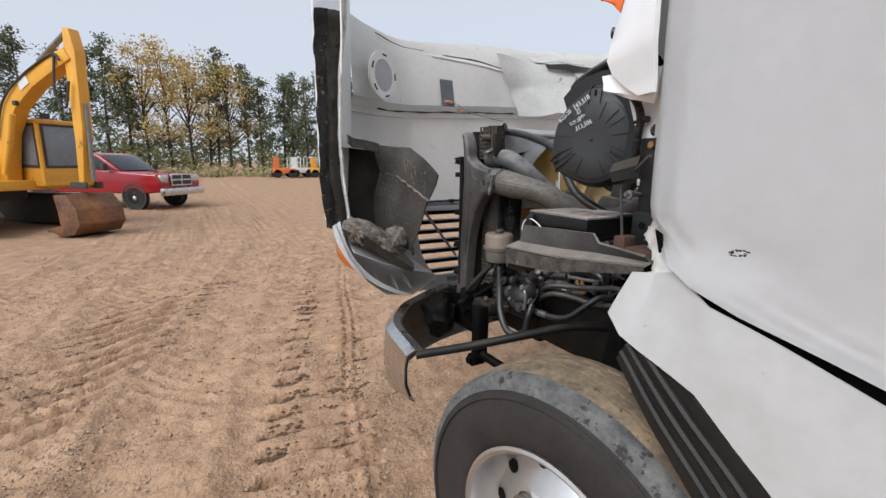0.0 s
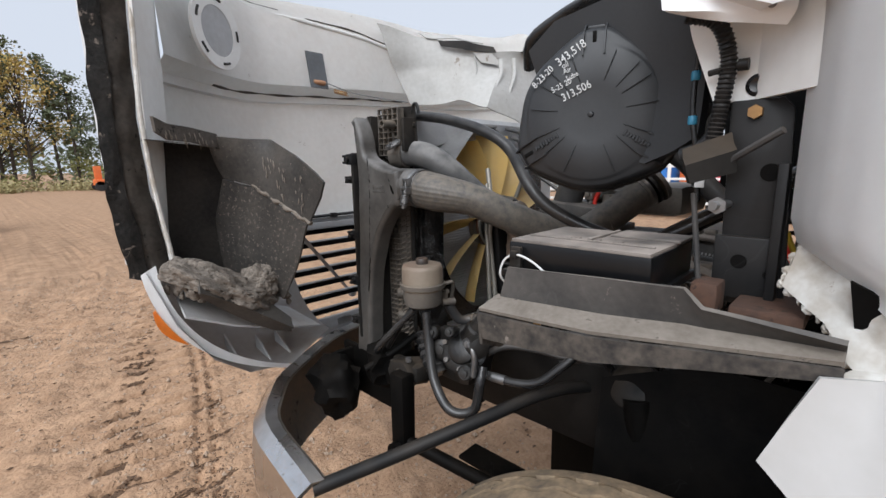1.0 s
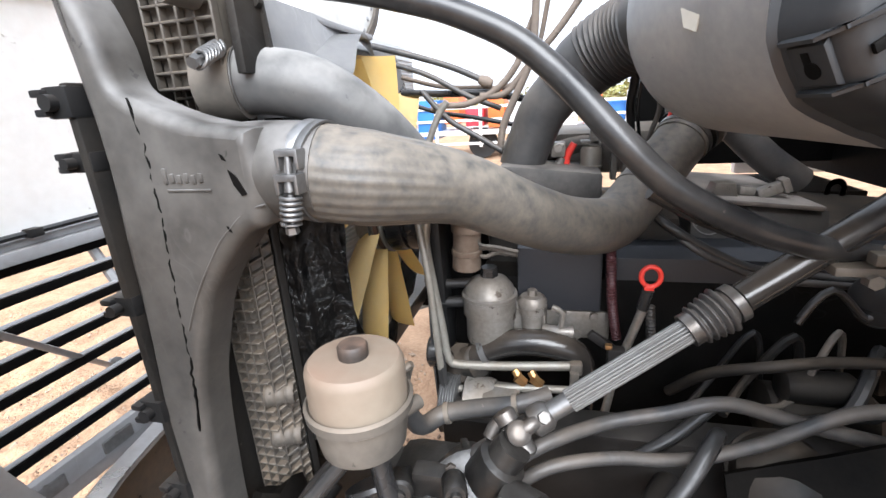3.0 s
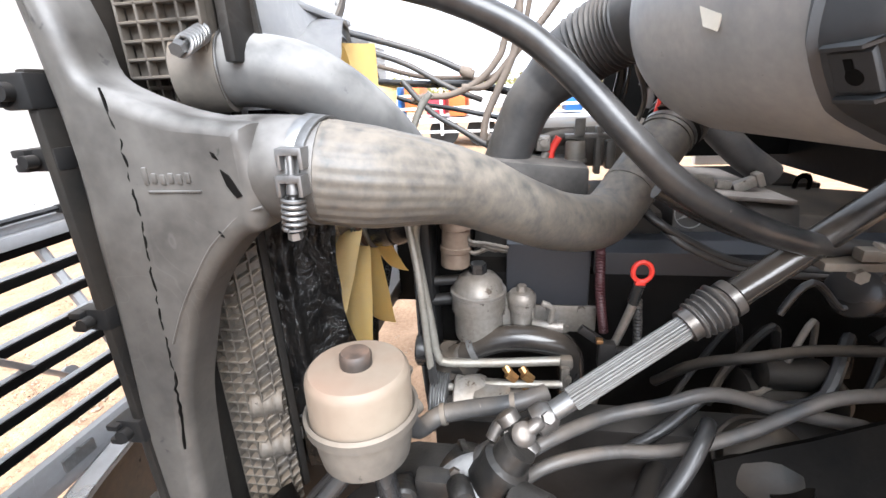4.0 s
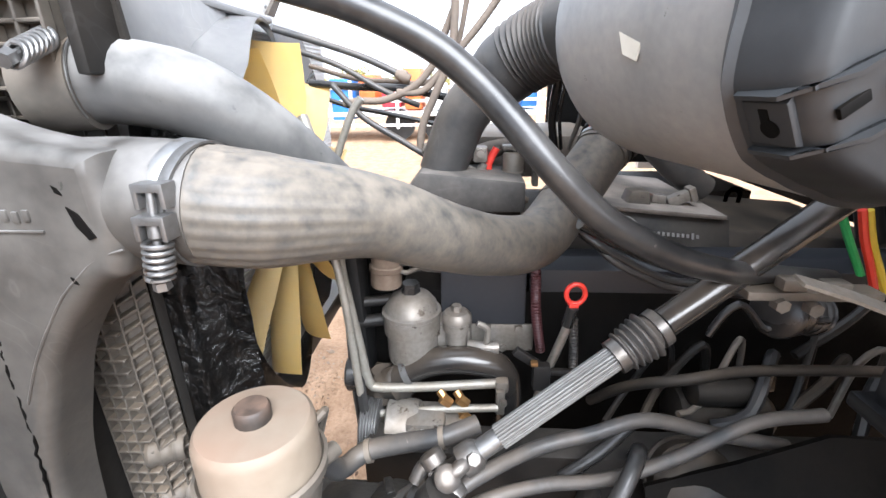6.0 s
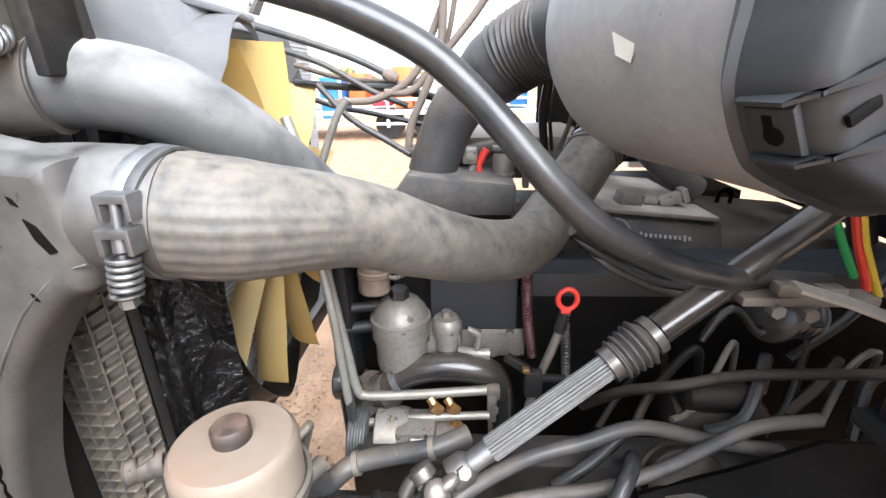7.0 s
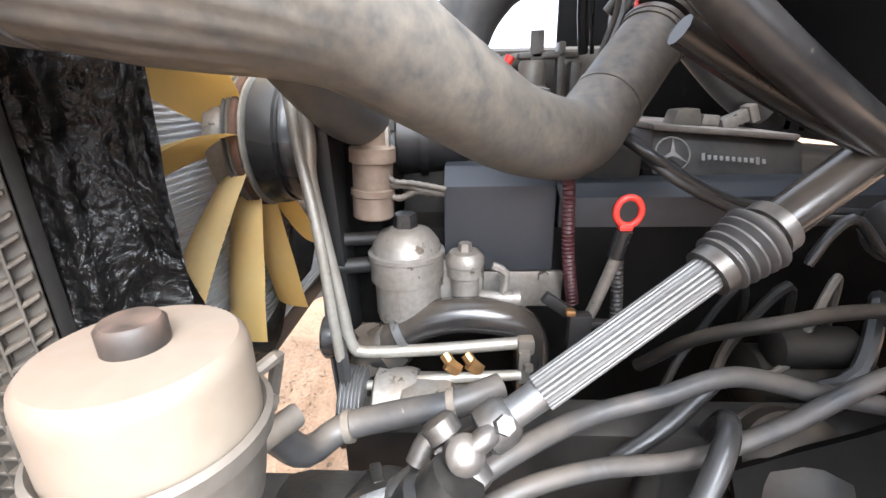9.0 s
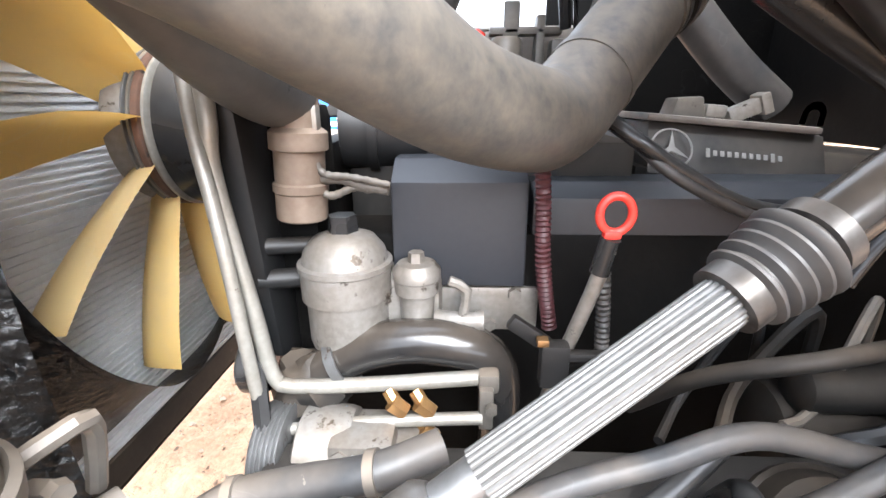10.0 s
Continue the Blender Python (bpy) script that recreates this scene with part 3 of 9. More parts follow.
def clod(c, s, seed, sub=4):
    bm = bmesh.new()
    bmesh.ops.create_icosphere(bm, subdivisions=sub, radius=1)
    for v in bm.verts:
        q = Vector(v.co)
        v.co = q * (1 + 0.35 * noise.noise(q * 2 + Vector((seed, 0, 0))) + 0.16 * noise.noise(q * 6 + Vector((seed, 3, 0))) + 0.10 * noise.noise(q * 15 + Vector((seed, 1, 4))))
    bm.transform(Matrix.Translation(c) @ Matrix.Diagonal((*s, 1)))
    return bm


# ---- the truck: bodywork ----
truck = tagged(new("semi_truck"), "white semi truck with wrecked bodywork and hood tilted open", "truck")

# cab: side panel, door line, cowl and firewall
def cab_side(u, v):
    z = lerp(0.8, 3.4, v)
    front = interp(z, [0.8, 1.15, 1.25, 1.308, 1.331, 1.372, 1.40, 1.43, 1.47], [-2.2, -1.1, -0.68, -0.435, -0.321, -0.239, -0.19, -0.155, -0.085])
    y = lerp(front, -3.6, u ** 2.2)
    d = front - y + 0.085
    x = interp(d, [0.085, 0.10, 0.12, 0.15, 0.22, 0.40, 0.60], [-0.965, -1.0, -1.035, -1.065, -1.095, -1.12, -1.125]) + 0.03 * max(0, z - 2.1)
    if z < 1.47:
        x = lerp(x, -1.12, min(1.0, (1.47 - z) / 0.10))
    near = max(0, 1 - (-0.1 - y) / 0.7)
    x += near * (0.012 * noise.noise((y * 4, z * 3, 1)) + 0.006 * noise.noise((y * 14, z * 6, 3)) - 0.010 * max(0.0, 1 - abs(z - 1.95 + 0.3 * y) / 0.05) * max(0.0, 1 - abs(y + 0.22) / 0.1))
    return (x, y, z)


cab = part("cab_side", sheet(cab_side, 90, 90, 0.014), M["paint"], truck, "dented white cab side panel")
part("step_fairing", fold([[(-1.092, -0.139, 1.346), (-1.078, -0.185, 1.350), (-1.092, -0.239, 1.366), (-1.115, -0.321, 1.323), (-1.125, -0.435, 1.297), (-1.14, -0.8, 1.195), (-1.15, -1.3, 1.08)],
                           [(-1.10, -0.118, 1.293), (-1.098, -0.18, 1.285), (-1.108, -0.25, 1.285), (-1.13, -0.34, 1.25), (-1.14, -0.46, 1.195), (-1.155, -0.8, 1.0), (-1.16, -1.3, 0.85)],
                           [(-1.108, -0.098, 1.24), (-1.122, -0.145, 1.205), (-1.128, -0.20, 1.19), (-1.14, -0.33, 1.155), (-1.15, -0.46, 1.07), (-1.165, -0.8, 0.80), (-1.17, -1.3, 0.7)]], 0.006, 6, 0.004, 4), M["fairing"], truck, "white step fairing hanging loose with chipped paint")
part("kick_panel", fold([[(-0.966, -0.102, 1.468), (-0.972, -0.118, 1.466), (-0.99, -0.14, 1.462), (-1.0, -0.18, 1.475)],
                         [(-0.990, -0.088, 1.414), (-1.005, -0.125, 1.418), (-1.03, -0.163, 1.424), (-1.04, -0.21, 1.435)],
                         [(-1.020, -0.134, 1.382), (-1.03, -0.16, 1.392), (-1.055, -0.188, 1.400), (-1.07, -0.24, 1.41)],
                         [(-1.055, -0.165, 1.342), (-1.065, -0.20, 1.352), (-1.082, -0.236, 1.371), (-1.092, -0.275, 1.38)],
                         [(-1.088, -0.142, 1.335), (-1.082, -0.19, 1.338), (-1.094, -0.24, 1.352), (-1.10, -0.28, 1.35)]], 0.006, 6, 0.008, 9), M["paint_dirty"], truck, "torn white fibreglass kick panel with brown dirt")
for k in range(16):
    f = k / 15
    q = (interp(f, [0, 0.4, 0.7, 1], [-0.968, -0.99, -1.02, -1.055]), interp(f, [0, 0.4, 0.7, 1], [-0.10, -0.086, -0.132, -0.163]), interp(f, [0, 0.4, 0.7, 1], [1.462, 1.414, 1.382, 1.342]))
    part("torn_fibre", clod(q, (0.0045 + 0.0025 * math.sin(k * 2.3), 0.004 + 0.0025 * math.sin(k * 3.7), 0.006), k + 20, 3), M["paint_dirty"], truck, "frayed torn fibreglass edge")
# Backing sheet added so the open seam reads as dark shade.
part("seam_seal", fold([[(-1.045, -0.15, 1.44), (-1.055, -0.25, 1.39), (-1.07, -0.33, 1.35), (-1.08, -0.45, 1.325), (-1.09, -0.9, 1.2)], [(-1.035, -0.16, 1.38), (-1.055, -0.25, 1.32), (-1.07, -0.33, 1.27), (-1.08, -0.45, 1.24), (-1.09, -0.9, 1.0)]], 0.004, 1), M["black_deep"], truck, "black backing sheet standing in for shade in the cab seam")
part("panel_bolt", clod((-1.103, -0.258, 1.378), (0.007, 0.011, 0.007), 3, 3), M["dark_steel"], truck, "grey bolt in the panel seam")


def on_cab(y, z):
    """Place on the cab side panel at this y and z."""
    front = interp(z, [0.8, 1.15, 1.25, 1.308, 1.331, 1.372, 1.40, 1.43, 1.47], [-2.2, -1.1, -0.68, -0.435, -0.321, -0.239, -0.19, -0.155, -0.085])
    return Vector(cab_side(((front - y) / (front + 3.6)) ** (1 / 2.2), (z - 0.8) / 2.6))


rnd_scar = random.Random(4)
part("paint_scar", merge(*[clod(on_cab(-0.359 + 0.013 * math.cos(k * 0.21) + rnd_scar.gauss(0, 0.003), 1.429 + 0.005 * math.sin(k * 0.21) - 0.003 * math.cos(k * 0.21) + rnd_scar.gauss(0, 0.0012)), (0.0012, rnd_scar.uniform(0.0012, 0.004), rnd_scar.uniform(0.0008, 0.002)), k, 2) for k in range(34)]), M["black_dusty"], cab, "dark scraped patch in the white paint")
part("splash_guard", fold([[(-1.115, -0.19, 1.235), (-1.105, -0.15, 1.19), (-1.09, -0.11, 1.13)], [(-1.14, -0.33, 1.145), (-1.125, -0.28, 1.09), (-1.11, -0.22, 1.03)],
                           [(-1.15, -0.47, 1.05), (-1.14, -0.41, 0.99), (-1.12, -0.34, 0.93)], [(-1.16, -0.65, 0.90), (-1.15, -0.58, 0.85), (-1.13, -0.50, 0.78)], [(-1.16, -0.8, 0.6), (-1.15, -0.72, 0.55), (-1.13, -0.66, 0.5)]], 0.012, 2), M["black_dusty"], truck, "ribbed black rubber splash guard behind the wheel")
for k in range(3):
    o = 0.25 + 0.25 * k
    rb = [Vector(p).lerp(Vector(q), o) for p, q in (((-1.12, -0.19, 1.235), (-1.09, -0.11, 1.13)), ((-1.145, -0.33, 1.145), (-1.11, -0.22, 1.03)), ((-1.155, -0.47, 1.05), (-1.12, -0.34, 0.93)), ((-1.165, -0.65, 0.90), (-1.13, -0.50, 0.78)))]
    part("guard_rib", tube(rb, 0.008, 6), M["black"], truck)
part("cab_roof", box(0.0, -1.9, 3.4, 2.2, 3.4, 0.05, 0.02), M["paint"], truck)
part("cab_far_side", box(1.02, -1.9, 2.3, 0.05, 3.4, 2.2, 0.02), M["paint"], truck)
part("cab_rear", box(0.0, -3.6, 2.2, 2.1, 0.05, 2.4, 0.02), M["paint"], truck)
# Firewall blackened to carry the shade behind the engine.
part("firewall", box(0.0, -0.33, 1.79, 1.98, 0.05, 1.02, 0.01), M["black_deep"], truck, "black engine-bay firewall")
part("cab_front", box(0.1, -0.25, 2.75, 1.9, 0.06, 1.2, 0.02), M["paint"], truck)
part("cowl", fold([[(-1.04, -0.11, 2.25), (-0.98, -0.01, 2.22), (-0.88, 0.05, 2.18), (-0.70, 0.02, 2.15)],
                   [(-1.045, -0.11, 2.02), (-0.995, 0.02, 2.00), (-0.90, 0.09, 1.98), (-0.72, 0.06, 1.98)],
                   [(-1.05, -0.10, 1.92), (-1.00, 0.045, 1.90), (-0.92, 0.10, 1.90), (-0.74, 0.07, 1.90)],
                   [(-1.05, -0.10, 1.84), (-1.005, 0.06, 1.83), (-0.93, 0.10, 1.84), (-0.76, 0.07, 1.85)],
                   [(-1.045, -0.10, 1.80), (-1.00, 0.045, 1.795), (-0.93, 0.085, 1.80), (-0.76, 0.06, 1.81)],
                   [(-1.04, -0.10, 1.765), (-1.005, 0.0, 1.76), (-0.96, 0.02, 1.765), (-0.80, 0.02, 1.775)],
                   [(-1.04, -0.10, 1.735), (-1.02, -0.05, 1.735), (-0.98, -0.03, 1.74), (-0.82, -0.02, 1.75)]], 0.012, 2, 0.003), M["paint"], truck, "white cowl corner above the air cleaner")
part("cowl_knob", lathe([(0.014, 0), (0.014, 0.01), (0.006, 0.012)], (-0.935, 0.098, 1.915), (-0.4, 1, 0.1), 16), M["rubber"], truck)
part("cowl_panel", fold([[(-0.90, 0.075, 1.80), (-0.90, 0.045, 1.80), (-0.905, -0.03, 1.80), (-1.0, -0.115, 1.80)], [(-0.90, 0.060, 1.74), (-0.90, 0.035, 1.74), (-0.905, -0.03, 1.74), (-1.0, -0.115, 1.74)],
                         [(-0.90, 0.024, 1.645), (-0.90, 0.015, 1.645), (-0.905, -0.03, 1.645), (-1.0, -0.115, 1.645)]], 0.008, 2, 0.001), M["paint_in"], truck, "white cowl end panel with grommet")
part("cowl_lap", fold([[(-0.98, 0.090, 1.80), (-0.97, 0.0, 1.80), (-0.97, -0.075, 1.80)], [(-0.985, 0.075, 1.768), (-0.98, 0.0, 1.747), (-0.975, -0.068, 1.735)], [(-0.975, 0.055, 1.762), (-0.975, 0.0, 1.738), (-0.97, -0.060, 1.722)]], 0.006, 2, 0.001), M["paint"], truck, "white cowl flange with a rivet")
part("rivet", lathe([(0.005, 0), (0.004, 0.003), (0.001, 0.004)], (-0.983, -0.045, 1.745), (-1, 0, 0), 12), M["steel"], truck)
part("pull_rod", merge(tube([(-0.925, 0.03, 1.685), (-0.93, -0.008, 1.690)], 0.0045, 8), lathe([(0.008, 0), (0.008, 0.012)], (-0.93, -0.006, 1.690), (0, -1, 0), 12)), M["black"], truck)
part("grommet", lathe([(0.006, 0), (0.015, 0.001), (0.015, 0.006), (0.010, 0.009), (0.004, 0.007)], (-0.907, -0.028, 1.664), (-1, 0, 0), 20), M["rubber"], truck)
part("clip_plate", box(-0.909, -0.052, 1.664, 0.004, 0.014, 0.022, 0.001), M["white"], truck)
part("mount_bracket", merge(prism([(0.0, 1.645), (-0.06, 1.645), (-0.072, 1.63), (-0.085, 1.36), (-0.006, 1.36)], "x", -0.922, -0.912, 0.003), box(-0.93, -0.07, 1.46, 0.03, 0.012, 0.20, 0.003), box(-0.925, -0.035, 1.415, 0.014, 0.075, 0.09, 0.004)), M["black"], truck, "black pressed-steel cab mount bracket")
part("bracket_bolt", bolt((-0.925, -0.03, 1.628), (-1, 0, 0), 0.010, 0.01), M["brass"], truck)
part("bracket_stud", merge(tube([(-0.97, 0.0, 1.504), (-0.91, -0.01, 1.504)], 0.006, 8), bolt((-0.955, -0.003, 1.504), (1, 0, 0), 0.012, 0.012)), M["steel"], truck)
for hy, hz, hr in ((-0.054, 1.548, 0.012), (-0.03, 1.425, 0.010), (-0.065, 1.41, 0.006)):
    part("bracket_hole", lathe([(0.001, 0), (hr, 0), (hr, 0.0012), (0.001, 0.0012)], (-0.9225 if hz > 1.5 else -0.9325, hy, hz), (-1, 0, 0), 16), M["black_deep"], truck)
part("rusty_ledge", box(-0.94, -0.075, 1.368, 0.12, 0.08, 0.02, 0.005), M["rust"], truck, "rusty cab mount ledge")
part("marker_flag", fold([[(-1.19, -0.09, 1.93), (-1.19, -0.15, 1.92)], [(-1.195, -0.085, 1.895), (-1.2, -0.145, 1.876)], [(-1.198, -0.11, 1.885), (-1.2, -0.14, 1.858)]], 0.003, 2), mat("orange_tape", (0.85, 0.16, 0.02), rough=0.6, bump=0.05), truck, "strip of orange marking tape")

# hood, tilted forward: underside panel with a raised duct, fender walls, liner, nose
XC = -0.10
def hood_y(x, z):
    d = abs(x - XC)
    y = 1.74 + 0.16 * (z - 1.35) + 0.25 * max(0, z - 2.0) ** 1.5 + 0.14 * max(0, x + 0.2)
    return y - 1.05 * max(0, d - 0.62) ** 1.45


def hood_grid():
    zs = [1.33, 1.45, 1.6, 1.72, 1.8, 1.822, 1.826, 1.838, 1.85, 1.854, 1.862, 1.867, 1.893, 1.9, 1.96, 2.02, 2.08, 2.14, 2.2, 2.26]
    rows = []
    for i in range(65):
        x = lerp(-1.24, 1.05, i / 64)
        top = 2.33 + 0.10 * max(0, x + 0.6) - 0.10 * max(0, x - 0.6)
        rows.append([hood_main_point(x, z, top) for z in zs] + [hood_main_point(x, lerp(2.26, top, k / 3), top) for k in (1, 2, 3)])
    return rows


def hood_main_point(x, z, top):
    y = hood_y(x, z)
    s = min(1, max(0, (z - 1.864) / 0.028))
    e = min(1, max(0, (top - z) / 0.07))
    crease = min(1, max(0, (z - (top - 0.13)) / 0.02))
    y -= 0.085 * s * (0.3 + 0.7 * math.sqrt(e)) - 0.022 * crease
    if 1.824 < z < 1.852:
        y -= 0.026
    rough = max(0.0, x - 0.25)
    y += (0.008 + 0.10 * rough) * noise.noise((x * 3.5, z * 3.5, 4))
    lift_z = 0.055 * (x + 1.18) * min(1, max(0, (z - 1.4) / 0.4)) * min(1, max(0, (top - z) / 0.2))
    return (x, y, z + lift_z + 0.10 * rough * noise.noise((x * 4, z, 8)) * max(0, (z - 1.9)) * 2)


hood = part("hood", fold(hood_grid(), 0.008), M["paint_in"], truck, "white hood tilted open, seen from its underside, crushed on the far side")
# left fender wall, inner faces
part("fender_wall", fold([[(-1.235, 1.36, 2.42), (-1.28, 1.26, 2.42), (-1.33, 1.16, 2.42)],
                          [(-1.235, 1.37, 2.1), (-1.28, 1.27, 2.1), (-1.335, 1.17, 2.1)],
                          [(-1.235, 1.38, 1.85), (-1.285, 1.28, 1.85), (-1.335, 1.205, 1.85)],
                          [(-1.24, 1.40, 1.6), (-1.29, 1.28, 1.6), (-1.340, 1.215, 1.6)],
                          [(-1.25, 1.42, 1.4), (-1.30, 1.29, 1.4), (-1.322, 1.225, 1.4)],
                          [(-1.24, 1.42, 1.2), (-1.29, 1.30, 1.2), (-1.305, 1.225, 1.2)]], 0.006, 2, 0.003), M["paint_in"], hood, "white inner fender wall")
def flare(u, v):
    z = lerp(2.20, 1.29, u) + 0.02 * (1 - u) * noise.noise((v * 4, 2, 1)) - 0.03 * u ** 8 * (0.5 - abs(v - 0.4))
    outer, inner = interp(z, [1.3, 1.5, 2.2], [-1.418, -1.437, -1.437]), interp(z, [1.3, 1.5, 1.7, 1.98, 2.2], [-1.318, -1.342, -1.353, -1.340, -1.310])
    x = lerp(outer, inner, v) + 0.005 * noise.noise((z * 5, v, 0))
    y = 1.215 - 0.02 * math.sin(v * math.pi) + 0.008 * noise.noise((z * 3, v, 2)) + 0.012 * (1 - v) + 0.010 * noise.noise((z * 14, v * 3, 5))
    x += 0.010 * noise.noise((z * 11, v * 2, 8)) * (1 - v)
    return (x, y, z)


part("fender_flare", sheet(lambda u, v: flare(u, 0.42 * v), 120, 6, 0.012), M["flare"], hood, "scuffed black rubber fender flare")
part("flare_inner_band", sheet(lambda u, v: Vector(flare(u, 0.42 + 0.58 * v)) + Vector((0, 0.006 + 0.004 * math.sin(u * 60) * (v < 0.1), 0)), 120, 6, 0.008), M["flare_in"], hood, "dusty brown inner band of the flare")
part("flare_bead", tube([(interp(z, [1.3, 1.5, 1.7, 1.98, 2.2], [-1.314, -1.338, -1.349, -1.336, -1.306]), 1.198, z) for z in np.linspace(2.25, 1.28, 12)], 0.006, 8), M["paint_dirty"], hood)
part("fender_outer", fold([[(-1.425, 1.255, 2.8), (-1.30, 1.55, 2.8), (-1.10, 1.95, 2.7)],
                           [(-1.435, 1.265, 2.2), (-1.31, 1.58, 2.2), (-1.12, 1.95, 2.2)],
                           [(-1.43, 1.265, 1.6), (-1.31, 1.58, 1.6), (-1.12, 1.95, 1.7)],
                           [(-1.415, 1.25, 1.32), (-1.30, 1.52, 1.3), (-1.12, 1.9, 1.4)]], 0.008, 2), M["paint"], hood, "white outer fender skin")
# nose corner: bowl with amber side marker
def bowl(u, v):
    a = lerp(0.0, 1.0, u)
    x = interp(a, [0, .2, .4, .6, .8, 1], [-1.385, -1.345, -1.27, -1.17, -1.02, -0.84])
    y = interp(a, [0, .2, .4, .6, .8, 1], [1.19, 1.13, 1.11, 1.13, 1.16, 1.22])
    zl = interp(a, [0, .2, .4, .6, .8, 1], [1.30, 1.16, 1.045, 0.965, 0.935, 0.99])
    w = math.sin(v * math.pi / 2)
    return (lerp(x, x * 0.9 - 0.06, v), y + 0.30 * w, zl + 0.26 * (1 - math.cos(v * math.pi / 2)) + 0.0)


part("nose_bowl", sheet(bowl, 30, 10, 0.006), M["grey_in"], hood, "grey hollow inside of the fender nose")
def nose_lip(u, v):
    a, b, c = Vector((-1.395, 1.205, 1.295)), Vector((-1.385, 1.11, 1.055)), Vector((-1.06, 1.12, 0.945))
    q = a * (1 - u) ** 2 + b * 2 * u * (1 - u) + c * u * u
    return q + Vector((0.035, -0.008, 0.022)) * v * (1 - 0.6 * u)


part("nose_lip", sheet(nose_lip, 28, 3, 0.006), M["paint"], hood, "white curved fender lip")
part("side_marker", sheet(lambda u, v: Vector(nose_lip(lerp(0.20, 0.46, u), lerp(-0.55, 0.05, v) * math.sin(math.pi * lerp(0.1, 0.95, u)))) + Vector((-0.004, -0.006, 0)), 14, 3, 0.008), M["amber"], hood, "amber side marker lens")
for p in ((-1.19, 1.16, 1.0), (-1.09, 1.17, 0.965), (-1.02, 1.18, 0.965)):
    part("gusset", prism([(p[1], p[2]), (p[1] + 0.10, p[2] + 0.015), (p[1] + 0.10, p[2] + 0.06)], "x", p[0], p[0] + 0.006), M["grey_in"], hood)
# lamp ring and blanking plate on the duct
def ring_plate(c, axis, r0, r1, t):
    return lathe([(r0, 0), (r1, 0), (r1, t), (r0, t), (r0, 0)], c, axis, 40)


part("lamp_ring", ring_plate((-1.045, 1.46, 2.01), (0.55, -0.83, 0.03), 0.078, 0.118, 0.012), M["paint_in"], hood, "white lamp mounting ring")
# Shallow grey dish: the hole's darker tone is put into its colour.
part("lamp_recess", lathe([(0.079, 0.010), (0.070, 0.006), (0.035, 0.0035), (0.001, 0.003)], (-1.045, 1.46, 2.01), (0.55, -0.83, 0.03), 32), M["grey_in"], hood, "grey dish standing in for the open lamp hole")
ring_n = Vector((0.55, -0.83, 0.03)).normalized()
ring_u = ring_n.cross(Vector((0, 0, 1))).normalized()
ring_v = ring_u.cross(ring_n)
for a0 in (0.2, 1.5, 2.9, 4.3, 5.4):
    part("ring_slot", tube([Vector((-1.045, 1.46, 2.01)) + ring_n * 0.0125 + 0.1 * (ring_u * math.cos(a) + ring_v * math.sin(a)) for a in np.linspace(a0, a0 + 0.34, 6)], 0.0045, 6), M["black_dusty"], hood)
part("blanking_plate", fold([[(-0.545, hood_main_point(-0.545, 2.085, 2.33)[1] - 0.014, 2.085), (-0.455, hood_main_point(-0.455, 2.085, 2.33)[1] - 0.014, 2.085)], [(-0.545, hood_main_point(-0.545, 1.925, 2.33)[1] - 0.014, 1.925), (-0.455, hood_main_point(-0.455, 1.925, 2.33)[1] - 0.014, 1.925)]], 0.006, 1), M["blank"], hood, "dark grey blanking plate")
def on_skin(x, z, off=0.0):
    """Place on the hood's underside at this x and height, off metres towards the bay."""
    top, zr = 2.33 + 0.10 * max(0, x + 0.6) - 0.10 * max(0, x - 0.6), z
    for _ in range(4):
        p = hood_main_point(x, zr, top)
        zr -= p[2] - z
    return Vector((p[0], p[1] - off, z))


part("duct_seam", tube([on_skin(x, 1.872 + 0.05 * (x + 1.0) + 0.002 * math.sin(x * 23), 0.004) for x in np.linspace(-1.0, 0.1, 26)], lambda d: 0.004 + 0.002 * math.sin(d * 40), 8, 0.03), M["flare_in"], hood, "dark line along the duct's lower edge")
CREASE = [-1.02, -0.63, -0.31, 0.02, 0.17], [2.285, 2.254, 2.235, 2.207, 2.20]
part("crease_seam", tube([on_skin(x, interp(x, *CREASE) + 0.003 * math.sin(x * 17), 0.001) for x in np.linspace(-0.98, 0.12, 30)], lambda d: 0.003 + 0.002 * max(0, math.sin(d * 22)), 6, 0.03), M["flare_in"], hood, "dark line along the crease near the hood's edge")
part("crease_lip", tube([on_skin(x, interp(x, *CREASE) - 0.022, 0.002) for x in np.linspace(-0.98, 0.12, 30)], 0.009, 8, 0.03), M["paint_in"], hood, "rolled edge below the crease")
def on_hood(x, z):
    return Vector((x, hood_main_point(x, z, 2.33)[1] - 0.02, z))


hw = on_hood(-0.50, 1.95)
part("wire_toggle", lathe([(0.004, -0.03), (0.010, -0.026), (0.012, 0.0), (0.010, 0.026), (0.004, 0.03)], hw, (1, -0.2, -0.05), 16), M["wood"], hood, "turned wooden toggle on the hood cable")
end = Vector((-0.62, 1.0, 1.775))
part("hood_wire", tube([hw + Vector((0.03, -0.01, 0)), (hw + end) / 2 + Vector((0, 0, -0.012)), end], 0.0022, 6), M["steel"], hood, "thin steel check cable")
coil = []
for i in range(120):
    t = i / 119
    c = lerp(hw, end, 0.22 + 0.16 * t) + Vector((0, 0, -0.022))
    coil.append(c + 0.008 * Vector((math.cos(t * 75), 0.3 * math.cos(t * 75), math.sin(t * 75))))
part("wire_spring", tube(coil, 0.0016, 5, smooth=False), M["brass"], hood, "brassy coil spring")
